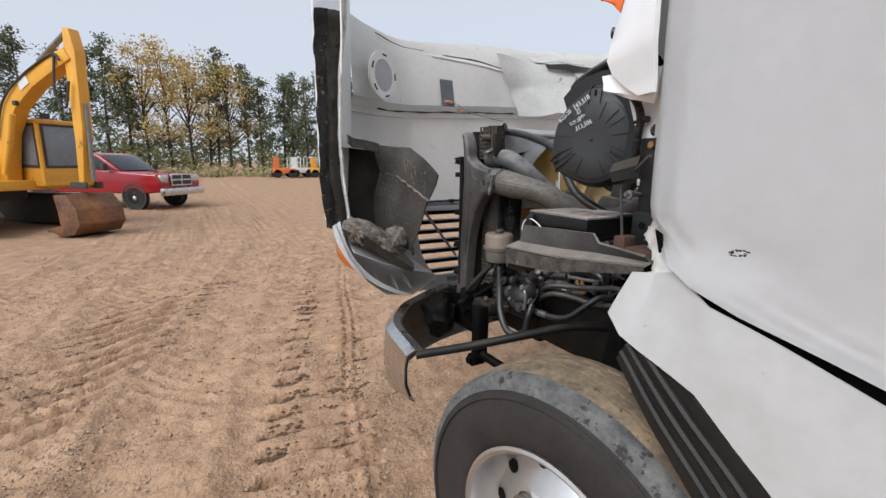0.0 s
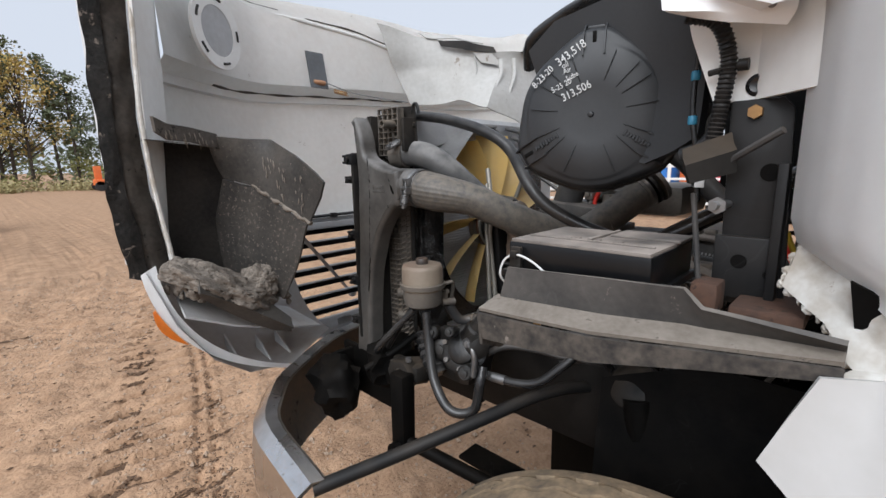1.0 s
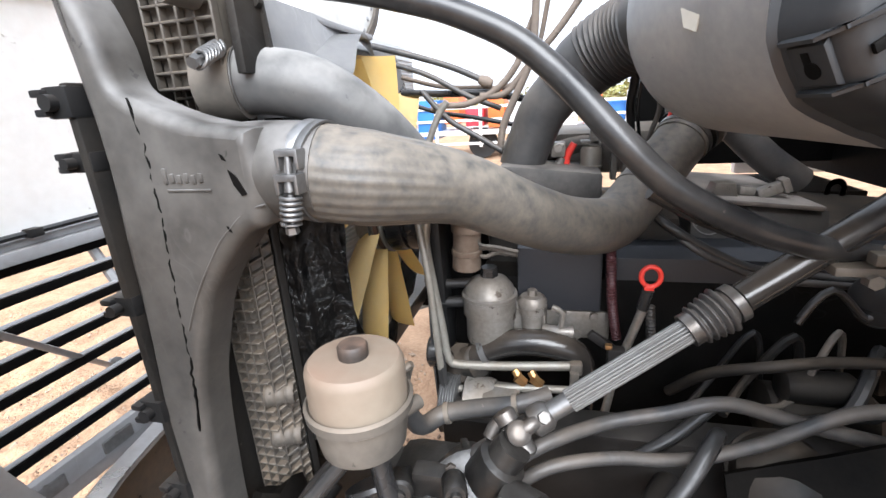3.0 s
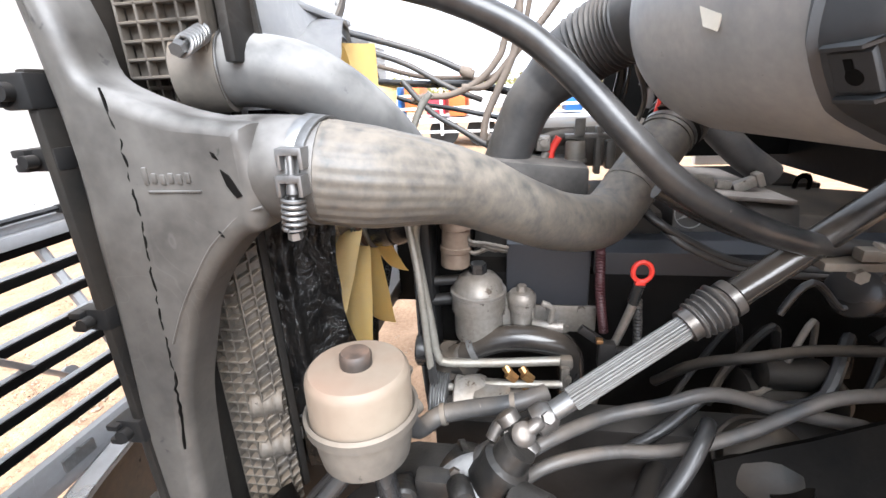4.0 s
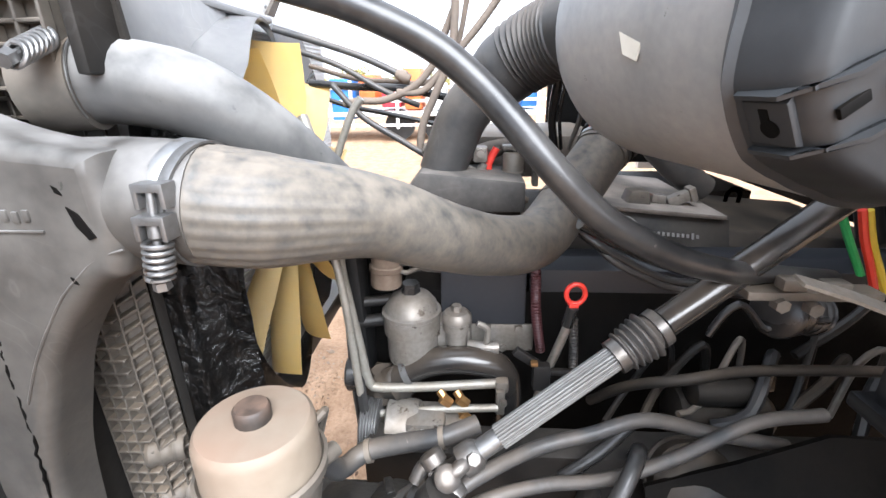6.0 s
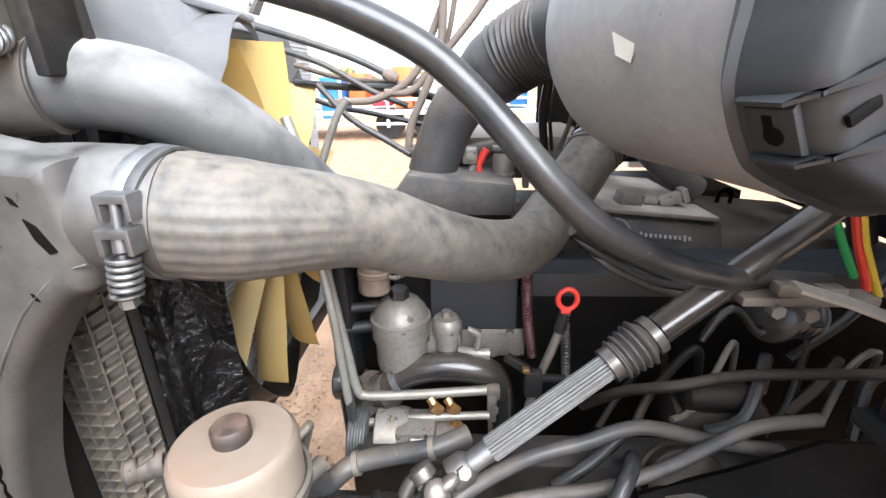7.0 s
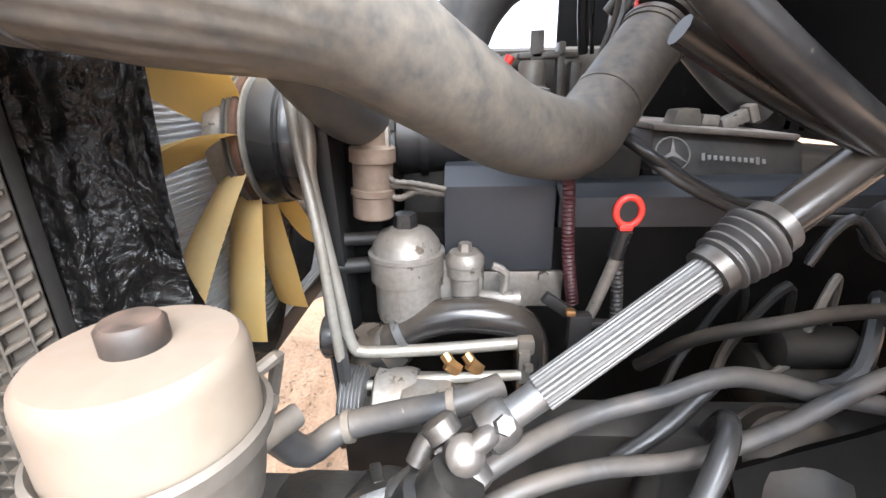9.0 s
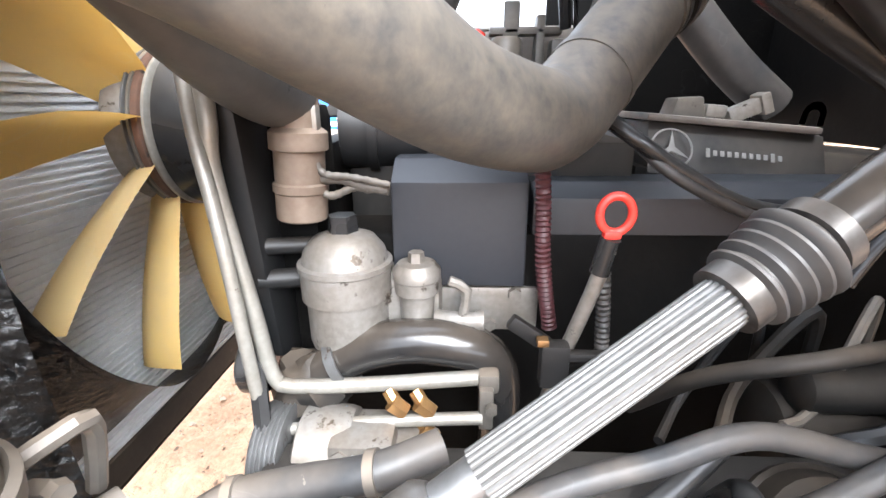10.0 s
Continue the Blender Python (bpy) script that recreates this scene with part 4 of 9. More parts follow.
# crushed far fender end
FAR = [[(-0.10, 1.80, 2.285), (0.08, 1.71, 2.25), (0.20, 1.62, 2.235), (0.27, 1.52, 2.20), (0.36, 1.42, 2.17), (0.55, 1.31, 2.175)],
       [(-0.06, 1.79, 2.20), (0.09, 1.70, 2.18), (0.21, 1.59, 2.17), (0.30, 1.50, 2.14), (0.40, 1.38, 2.11), (0.66, 1.295, 2.12)],
       [(0.00, 1.78, 2.10), (0.12, 1.68, 2.09), (0.22, 1.55, 2.08), (0.28, 1.47, 2.07), (0.36, 1.35, 2.04), (0.74, 1.29, 2.04)],
       [(0.03, 1.77, 2.0), (0.12, 1.66, 1.99), (0.20, 1.53, 1.98), (0.22, 1.44, 1.97), (0.28, 1.33, 1.95), (0.62, 1.285, 1.90)],
       [(0.05, 1.75, 1.90), (0.13, 1.64, 1.90), (0.18, 1.50, 1.90), (0.185, 1.41, 1.88), (0.20, 1.31, 1.86), (0.47, 1.28, 1.77)]]
part("crushed_fender", fold(FAR, 0.006, 4, 0.022, 3), M["far_white"], hood, "crushed white far fender end, folded inward", angle=22)
part("fender_edge", fold([[(0.74, 1.278, 2.05), (0.775, 1.282, 2.035)], [(0.63, 1.273, 1.91), (0.665, 1.277, 1.89)], [(0.47, 1.268, 1.78), (0.505, 1.272, 1.755)]], 0.012, 3, 0.006, 2), M["flare_in"], hood, "dirty brown broken fender edge")
for k in range(6):
    q = Vector((0.715, 1.27, 2.03)).lerp(Vector((0.465, 1.262, 1.80)), k / 5)
    part("rivet", lathe([(0.009, 0.0), (0.008, 0.004), (0.001, 0.006)], q, (0, -1, 0.1), 12), M["steel"], hood)
for a, b in (((0.30, 1.475, 2.14), (0.235, 1.445, 1.90)), ((0.385, 1.362, 2.12), (0.265, 1.335, 1.90)), ((0.46, 1.335, 2.13), (0.36, 1.312, 1.86))):
    a, b = Vector(a), Vector(b)
    part("fold_rib", tube([a, a.lerp(b, 0.35) + Vector((0.012, -0.012, 0)), a.lerp(b, 0.7) + Vector((-0.006, -0.010, 0)), b], lambda d: 0.013 - 0.006 * d, 8, 0.03, flat=0.5), M["far_white"], hood)
# Dark strip laid over the sheet as the shade inside a tear.
part("torn_gap", fold([[(0.16, 1.612, 2.222), (0.25, 1.50, 2.214), (0.36, 1.395, 2.183)], [(0.17, 1.60, 2.192), (0.26, 1.488, 2.17), (0.37, 1.38, 2.155)]], 0.004, 3, 0.008), M["black_dusty"], hood, "dark strip standing in for a gap torn in the sheet")
part("torn_sliver", fold([[(0.50, 1.315, 2.165), (0.60, 1.305, 2.215), (0.70, 1.30, 2.265), (0.76, 1.298, 2.315)], [(0.54, 1.305, 2.145), (0.64, 1.297, 2.185), (0.72, 1.292, 2.245), (0.775, 1.29, 2.30)]], 0.006, 3, 0.010, 1), M["flare_in"], hood, "bent dark sliver of torn sheet")
for rows, sd in (([[(0.10, 1.70, 2.27), (0.22, 1.60, 2.262), (0.33, 1.49, 2.215)], [(0.13, 1.66, 2.245), (0.24, 1.555, 2.235), (0.34, 1.455, 2.205)]], 5), ([[(0.28, 1.49, 2.165), (0.36, 1.40, 2.15)], [(0.315, 1.445, 2.105), (0.40, 1.355, 2.09)]], 8)):
    part("torn_flap", fold(rows, 0.004, 3, 0.014, sd), M["far_white"], hood, angle=22)

# fender liner
liner = part("fender_liner", merge(
    fold([[(-1.285, 1.315, 1.645), (-1.10, 1.30, 1.63)], [(-1.29, 1.315, 1.3), (-1.08, 1.30, 1.18)]], 0.006),
    fold([[(-1.36, 1.12, 1.64), (-1.25, 1.17, 1.635), (-1.17, 1.215, 1.625)], [(-1.33, 1.36, 1.65), (-1.22, 1.36, 1.645), (-1.12, 1.34, 1.63)]], 0.006)), M["liner"], truck, "torn black plastic fender liner splashed with mud")
plate = part("liner_plate", fold([[(-1.19, 1.215, 1.660), (-1.12, 1.14, 1.650), (-1.066, 1.08, 1.646), (-1.052, 0.975, 1.600), (-1.05, 0.880, 1.553)],
                                  [(-1.175, 1.225, 1.600), (-1.115, 1.145, 1.592), (-1.075, 1.065, 1.580), (-1.056, 0.965, 1.552), (-1.048, 0.846, 1.530)],
                                  [(-1.16, 1.232, 1.562), (-1.11, 1.142, 1.548), (-1.082, 1.07, 1.525), (-1.060, 0.985, 1.495), (-1.046, 0.872, 1.488)],
                                  [(-1.15, 1.225, 1.540), (-1.106, 1.140, 1.517), (-1.087, 1.075, 1.484), (-1.067, 1.005, 1.450), (-1.048, 0.935, 1.416)]], 0.006, 3, 0.004, 2), M["liner"], liner, "upper plate of the liner, streaked with dried drips")
low_plate = part("liner_plate", fold([[(-1.15, 1.232, 1.538), (-1.106, 1.146, 1.515), (-1.087, 1.081, 1.482), (-1.067, 1.011, 1.448), (-1.048, 0.941, 1.414)],
                          [(-1.16, 1.30, 1.42), (-1.115, 1.20, 1.41), (-1.095, 1.135, 1.385), (-1.075, 1.065, 1.36), (-1.053, 0.985, 1.335)],
                          [(-1.15, 1.31, 1.30), (-1.115, 1.22, 1.29), (-1.095, 1.155, 1.275), (-1.075, 1.095, 1.265), (-1.056, 1.035, 1.26)],
                          [(-1.14, 1.31, 1.20), (-1.11, 1.23, 1.195), (-1.09, 1.175, 1.19), (-1.075, 1.13, 1.186), (-1.060, 1.088, 1.182)]], 0.006, 3, 0.006, 5), M["liner"], liner, "lower plate of the liner, pitted and muddy")
part("liner_lip", merge(fold([[(-1.352, 1.095, 1.690), (-1.32, 1.115, 1.676), (-1.26, 1.15, 1.672), (-1.175, 1.198, 1.664)], [(-1.350, 1.098, 1.655), (-1.32, 1.118, 1.636), (-1.255, 1.152, 1.634), (-1.17, 1.20, 1.624)]], 0.008, 3, 0.004, 7)), M["flare_in"], liner, "dusty folded lip along the liner's top")
part("liner_skirt", fold([[(-1.305, 1.06, 1.292), (-1.235, 1.10, 1.252), (-1.15, 1.10, 1.208), (-1.095, 1.10, 1.158), (-1.05, 1.10, 1.108)],
                          [(-1.312, 1.035, 1.265), (-1.248, 1.06, 1.225), (-1.17, 1.055, 1.175), (-1.115, 1.055, 1.135), (-1.066, 1.06, 1.098)],
                          [(-1.298, 1.06, 1.245), (-1.245, 1.09, 1.195), (-1.17, 1.09, 1.140), (-1.108, 1.09, 1.098), (-1.05, 1.09, 1.075)]], 0.006, 3, 0.005, 3), M["liner"], liner, "black rolled edge of the liner under the mud")


def drips(rows, count, seed):
    """Pale dried runs hanging down a plate given by its corner rows."""
    r = random.Random(seed)
    out = []
    for _ in range(count):
        u, v = r.uniform(0.1, 0.95), r.uniform(0.05, 0.85)
        a = [Vector(rows[0][0]).lerp(Vector(rows[0][1]), u), Vector(rows[1][0]).lerp(Vector(rows[1][1]), u)]
        p, d = a[0].lerp(a[1], v), (a[1] - a[0]).normalized()
        n = d.cross(Vector(rows[0][1]) - Vector(rows[0][0])).normalized()
        n = -n if n.y > 0 else n
        ln = r.uniform(0.008, 0.034) * (0.5 + 0.5 * r.random())
        out.append(tube([p + n * 0.006, p + n * 0.0065 + d * ln * 0.6, p + n * 0.006 + d * ln], lambda f: 0.0011 * (0.35 + math.sin(math.pi * min(1, 0.1 + f))), 6, 0.01))
    return merge(*out)


tagged(part("mud_drip", merge(drips([[(-1.10, 1.11, 1.635), (-1.055, 0.90, 1.545)], [(-1.09, 1.09, 1.50), (-1.05, 0.93, 1.44)]], 26, 4), drips([[(-1.35, 1.092, 1.672), (-1.18, 1.19, 1.66)], [(-1.34, 1.10, 1.64), (-1.175, 1.195, 1.63)]], 18, 6)), M["ledge"], liner), kind="stuff")


def spatter(ob, count, seed, lo, hi):
    """Flat clots of mud stuck to a sheet."""
    rnd = random.Random(seed)
    me = ob.data
    big = [p for p in me.polygons if p.area > 1e-4 and p.normal.y < 0.6]
    weights = [p.area for p in big]
    blobs = []
    for p in rnd.choices(big, weights, k=count):
        vs = [me.vertices[i].co for i in p.vertices]
        w = [rnd.random() ** 1.5 + 0.05 for _ in vs]
        c = sum((v * k for v, k in zip(vs, w)), Vector()) / sum(w)
        bm = bmesh.new()
        bmesh.ops.create_icosphere(bm, subdivisions=1, radius=1)
        r = lerp(lo, hi, rnd.random() ** 3)
        for v in bm.verts:
            v.co *= rnd.uniform(0.7, 1.2)
        bm.transform(Matrix.Translation(c) @ p.normal.to_track_quat("Z", "Y").to_matrix().to_4x4() @ Matrix.Rotation(rnd.uniform(0, 6), 4, "Z") @ Matrix.Diagonal((r, r * rnd.uniform(0.5, 1.6), r * 0.35, 1)))
        blobs.append(bm)
    return merge(*blobs)


tagged(part("mud_spatter", merge(spatter(plate, 300, 4, 0.0006, 0.0022), spatter(low_plate, 2200, 9, 0.0008, 0.0036)), M["mud_dark"], liner), kind="stuff")
def mud_mound(c, s, seed, tilt4):
    """A rounded cake of mud with a pitted, pebbly skin."""
    bm = bmesh.new()
    bmesh.ops.create_icosphere(bm, subdivisions=6, radius=1)
    for v in bm.verts:
        q = Vector(v.co)
        pit = min(0.0, noise.noise(q * 13 + Vector((seed, 0, 0))) + 0.12)
        v.co = q * (1 + 0.22 * noise.noise(q * 2.4 + Vector((seed, 0, 0))) + 0.05 * noise.noise(q * 6 + Vector((seed, 3, 0))) + 0.16 * pit + 0.022 * noise.noise(q * 30 + Vector((seed, 5, 0))))
        if v.co.z < -0.25:
            v.co.z = -0.25
    bm.transform(Matrix.Translation(c) @ Euler(tilt4).to_matrix().to_4x4() @ Matrix.Diagonal((*s, 1)))
    return bm


for mc, ms, sd, tl in (((-1.215, 1.15, 1.215), (0.165, 0.11, 0.070), 1, (0.0, 0.55, 0.15)), ((-1.120, 1.13, 1.225), (0.060, 0.055, 0.060), 5, (0.1, 0.45, 0.4)), ((-1.295, 1.16, 1.285), (0.06, 0.06, 0.045), 8, (0.0, 0.5, 0.0))):
    part("mud_cake", mud_mound(mc, ms, sd, tl), M["mud"], truck, "cake of dried sandy mud on the liner")
part("mud_ridge", tube([Vector((-1.106, 1.134, 1.518)).lerp(Vector((-1.048, 0.931, 1.417)), f / 15) + Vector((0, 0, 0.003 * math.sin(f * 1.9))) for f in range(16)], 0.0085, 14, 0.0025, ring=lambda d: 0.005 * noise.noise((d * 45, 1, 2)) + 0.003 * noise.noise((d * 150, 4, 2)), flat=0.7), M["mud"], liner, "line of dried mud along the liner's fold")
rnd_mud = random.Random(12)
tagged(part("loose_mud", merge(*[clod((lerp(-1.33, -1.02, f) + rnd_mud.uniform(-0.02, 0.02), 1.13 + rnd_mud.uniform(-0.05, 0.08), 1.255 - 0.10 * f + rnd_mud.uniform(-0.025, 0.02)), [rnd_mud.uniform(0.005, 0.016) for _ in range(3)], k, 2) for k, f in enumerate([rnd_mud.random() for _ in range(60)])]), M["mud"], truck), kind="stuff")
part("liner_shelf", fold([[(-1.33, 1.10, 1.19), (-1.2, 1.10, 1.13), (-1.05, 1.13, 1.075), (-0.90, 1.18, 1.03)], [(-1.30, 1.3, 1.22), (-1.2, 1.3, 1.18), (-1.05, 1.32, 1.12), (-0.92, 1.36, 1.06)]], 0.006, 2), M["grey_in"], truck)

# grille under the hood panel
def grille_pt(x, s):
    """s runs down the grille face."""
    return Vector((x, lerp(1.76, 1.55, s), lerp(1.31, 0.87, s)))


for k in range(7):
    s = 0.09 + k * 0.128
    a, b = grille_pt(-0.92, s), grille_pt(0.72, s)
    c = (a + b) / 2
    slat = part("grille_slat", box(*c, 1.66, 0.052, 0.010, 0.003, rot=Euler((radians(-38), 0, 0))), M["grille"], hood)
    # Black strip hung below the blade as its shaded underside.
    part("slat_web", box(c[0], c[1] - 0.019, c[2] - 0.002, 1.66, 0.006, 0.022, 0.002, rot=Euler((radians(8), 0, 0))), M["black_deep"], slat, "black strip standing in for the slat's shaded underside")
part("grille_frame", merge(box(-0.1, 1.535, 0.86, 1.72, 0.07, 0.05, 0.012), box(-0.1, 1.50, 0.90, 1.7, 0.02, 0.05, 0.004), box(-0.1, 1.75, 1.325, 1.72, 0.10, 0.02, 0.006),
                           box(-0.1, 1.70, 1.30, 1.72, 0.03, 0.03, 0.006)), M["grille"], hood, "dusty grey grille surround")
for x in (-0.93, -0.35, 0.2, 0.73):
    a, b = grille_pt(x, 0), grille_pt(x, 1)
    part("grille_post", tube([a, b], 0.013, 6), M["grille"], hood)
for x in (-0.75, -0.6, -0.3, 0.0):
    part("grille_bolt", merge(bolt((x, 1.49, 0.905), (0, -1, 0.2)), box(x, 1.5, 0.895, 0.07, 0.03, 0.03, 0.004)), M["steel"], hood)
part("hood_cable", merge(tube([(-0.95, 1.68, 1.335), (-0.7, 1.69, 1.342), (-0.4, 1.69, 1.346), (0.1, 1.69, 1.35)], 0.007, 8)), M["rubber"], hood)
for x in (-0.86, -0.68, -0.5, -0.3):
    part("cable_clip", box(x, 1.685, 1.345, 0.03, 0.025, 0.02, 0.003), M["black"], hood)
part("hood_strut", tube([(-0.895, 1.357, 1.376), (-0.65, 1.537, 1.155), (-0.40, 1.72, 0.93)], 0.010, 8, 0.05, flat=0.5), M["grille"], hood, "flat grey brace bar behind the grille")
part("strut_boss", lathe([(0.018, -0.01), (0.022, -0.006), (0.022, 0.008), (0.008, 0.012)], (-0.40, 1.715, 0.935), (0, -1, 0.3), 16), M["grille"], hood)

# bumper
BUMP = [(-1.243, 0.665), (-1.225, 0.80), (-1.195, 0.99), (-1.12, 1.12), (-1.02, 1.235), (-0.82, 1.37), (-0.58, 1.46), (-0.1, 1.53), (0.38, 1.46), (0.62, 1.37), (0.82, 1.235), (0.92, 1.12), (0.995, 0.99), (1.04, 0.67)]
bpath = spline([(x, y, 0) for x, y in BUMP], 0.05)
def bumper_rows(shrink, z_of):
    rows = []
    for i, q in enumerate(bpath):
        d = (bpath[min(i + 1, len(bpath) - 1)] - bpath[max(i - 1, 0)]).normalized()
        nrm = Vector((d.y, -d.x, 0))
        row = []
        for off, dz in ((0.030, 0.0), (0.0, 0.008), (-0.030, -0.02), (-0.040, -0.09), (-0.040, -0.20), (-0.02, -0.30), (0.0, -0.32)):
            ends = min(i, len(bpath) - 1 - i) / 6
            k = 0.62 + 0.38 * min(1, ends)
            row.append(q + (off + shrink) * nrm * 1.0 + Vector((0, 0, 0.868 + dz * k + 0.006 * noise.noise((q.x * 5, q.y * 5, dz * 9)))))
        rows.append(row)
    return rows


bumper = part("bumper", fold(bumper_rows(0.0, 0), 0.005, 1), M["chrome"], truck, "scuffed chrome front bumper with dusty inside")
part("bumper_lining", fold(bumper_rows(0.009, 0), 0.002), M["chrome_in"], bumper, "dirty inside of the bumper")
part("bumper_brace", tube([(-1.235, 0.675, 0.855), (-1.05, 0.60, 0.88), (-0.85, 0.50, 0.925), (-0.70, 0.43, 0.955), (-0.58, 0.37, 0.955), (-0.47, 0.30, 0.93)], 0.017, 10), M["black"], truck, "black bent brace rod from bumper to frame")


# front wheel, turned a little to the left
def build_wheel():
    st = 0.187
    prof = [(0.292, -0.012), (0.302, -0.002), (0.325, 0.008), (0.385, 0.016), (0.43, 0.012), (0.462, 0.000), (0.483, -0.014), (0.492, -0.018), (0.499, -0.028), (0.503, -0.045)]
    tread = [(0.503, -0.045), (0.508, -0.075), (0.510, -0.083), (0.502, -0.085), (0.502, -0.093), (0.511, -0.095), (0.512, -0.122), (0.504, -0.124), (0.504, -0.132), (0.512, -0.134),
             (0.512, -0.165), (0.504, -0.167), (0.504, -0.175), (0.511, -0.177), (0.510, -0.205), (0.502, -0.207), (0.502, -0.215), (0.508, -0.217), (0.503, -0.245)]
    inner = [(0.503, -0.245), (0.48, -0.275), (0.40, -0.30), (0.30, -0.28), (0.29, -0.26)]
    wheel = new("wheel")
    wheel.parent = truck
    tagged(wheel, label="front steer wheel turned to the left")
    m = Matrix.Translation((-1.172, 0.018, 0.507)) @ Matrix.Rotation(st, 4, "Z") @ Vector((-1, 0, 0)).to_track_quat("Z", "Y").to_matrix().to_4x4()

    def turned(profile, seg, wob=None):
        bm = bmesh.new()
        rings = []
        for i, (r, h) in enumerate(profile):
            ring = []
            for k in range(seg):
                a = 2 * math.pi * k / seg
                hh = h + (wob(a, i) if wob else 0)
                ring.append(bm.verts.new((r * math.cos(a), r * math.sin(a), hh)))
            rings.append(ring)
        for a, b in zip(rings, rings[1:]):
            for k in range(seg):
                bm.faces.new((a[k], a[(k + 1) % seg], b[(k + 1) % seg], b[k]))
        bm.transform(m)
        return bm
    part("tyre", merge(turned(prof, 96), turned(inner, 64)), M["tyre"], wheel, "worn black tyre sidewall")
    part("tread", turned(tread, 240, lambda a, i: 0.006 * math.sin(a * 40) if 2 <= i <= 16 else 0), M["tread"], wheel, "dusty brown ribbed tread")
    part("shoulder", turned([(0.4625, 0.0015), (0.472, -0.005), (0.484, -0.0125), (0.4925, -0.0165), (0.5, -0.0275), (0.504, -0.045)], 160, lambda a, i: 0.0012 * math.sin(a * 52) * (i > 1)), M["shoulder"], wheel, "scuffed grey tyre shoulder")
    part("raised_band", turned([(0.440, 0.0125), (0.442, 0.0150), (0.452, 0.0125), (0.454, 0.0095)], 96), M["tyre"], wheel)
    part("rim", merge(turned([(0.296, -0.01), (0.300, 0.004), (0.290, 0.008), (0.278, 0.000), (0.270, -0.030), (0.262, -0.075), (0.24, -0.10), (0.20, -0.085), (0.15, -0.04), (0.105, -0.028), (0.10, -0.03)], 72)), M["wheel"], wheel, "polished aluminium rim")
    holes = []
    for k in range(10):
        a = 2 * math.pi * k / 10
        h = lathe([(0.001, 0), (0.022, 0.0), (0.022, 0.004), (0.001, 0.004)], (0.225 * math.cos(a), 0.225 * math.sin(a), -0.094), (0.25 * math.cos(a), 0.25 * math.sin(a), 0.93), 16)
        h.transform(m)
        holes.append(h)
    for hole in holes:
        part("hand_hole", hole, M["black_deep"], wheel)
    part("hub", turned([(0.102, -0.03), (0.102, 0.03), (0.085, 0.05), (0.03, 0.055), (0.001, 0.055)], 40), M["chrome"], wheel, "chrome hub cover")
    for k in range(10):
        a = 2 * math.pi * (k + 0.5) / 10
        b = bolt((0.142 * math.cos(a), 0.142 * math.sin(a), -0.015), (0, 0, 1), 0.019, 0.035)
        b.transform(m)
        part("lug_nut", b, M["chrome"], wheel)


build_wheel()

# frame, axle and hangers
part("frame_rail", box(-0.53, -0.205, 0.90, 0.07, 1.89, 0.25, 0.008), M["rail"], truck, "dusty black frame rail")
part("rail_horn", box(-0.53, 0.95, 0.82, 0.06, 0.42, 0.14, 0.008), M["rail"], truck)
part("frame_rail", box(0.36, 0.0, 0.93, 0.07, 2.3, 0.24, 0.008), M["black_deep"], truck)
# Chassis parts near black: the shade under the truck is in their colour.
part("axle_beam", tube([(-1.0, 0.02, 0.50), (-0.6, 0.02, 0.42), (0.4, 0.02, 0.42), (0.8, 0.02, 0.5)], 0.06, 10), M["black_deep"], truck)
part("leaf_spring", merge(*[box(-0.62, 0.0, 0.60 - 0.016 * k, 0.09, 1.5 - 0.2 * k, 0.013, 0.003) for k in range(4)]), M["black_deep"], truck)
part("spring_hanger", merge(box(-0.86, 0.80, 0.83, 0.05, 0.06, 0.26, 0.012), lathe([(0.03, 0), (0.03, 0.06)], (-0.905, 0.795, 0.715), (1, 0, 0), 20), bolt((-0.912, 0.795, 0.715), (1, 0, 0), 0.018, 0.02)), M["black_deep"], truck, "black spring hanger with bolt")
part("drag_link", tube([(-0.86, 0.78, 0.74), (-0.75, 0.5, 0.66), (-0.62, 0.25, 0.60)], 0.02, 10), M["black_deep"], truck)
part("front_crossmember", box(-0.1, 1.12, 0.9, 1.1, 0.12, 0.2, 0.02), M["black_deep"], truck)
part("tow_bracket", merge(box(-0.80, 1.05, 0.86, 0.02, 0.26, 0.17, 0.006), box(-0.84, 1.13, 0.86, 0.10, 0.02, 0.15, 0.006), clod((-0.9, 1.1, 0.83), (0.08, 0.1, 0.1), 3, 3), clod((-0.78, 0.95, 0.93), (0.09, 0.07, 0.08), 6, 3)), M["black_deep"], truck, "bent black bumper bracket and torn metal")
# Dark fill sheet: the wheelhouse's shade is put into its black.
part("inner_wheelhouse", fold([[(-0.60, 0.30, 1.02), (-0.60, 0.05, 1.12), (-0.60, -0.3, 1.12), (-0.60, -0.9, 0.8)], [(-0.70, 0.26, 0.74), (-0.72, 0.05, 0.74), (-0.72, -0.3, 0.74), (-0.72, -0.9, 0.6)]], 0.01, 3, 0.01), M["black_deep"], truck, "black sheet darkening the wheelhouse, shade put into its colour")
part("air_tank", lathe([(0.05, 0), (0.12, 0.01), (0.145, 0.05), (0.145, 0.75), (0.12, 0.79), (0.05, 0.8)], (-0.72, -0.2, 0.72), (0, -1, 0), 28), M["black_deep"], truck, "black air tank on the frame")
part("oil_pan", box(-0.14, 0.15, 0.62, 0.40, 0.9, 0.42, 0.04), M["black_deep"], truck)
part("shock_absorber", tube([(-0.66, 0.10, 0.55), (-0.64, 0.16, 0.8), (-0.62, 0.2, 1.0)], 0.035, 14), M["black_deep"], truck)
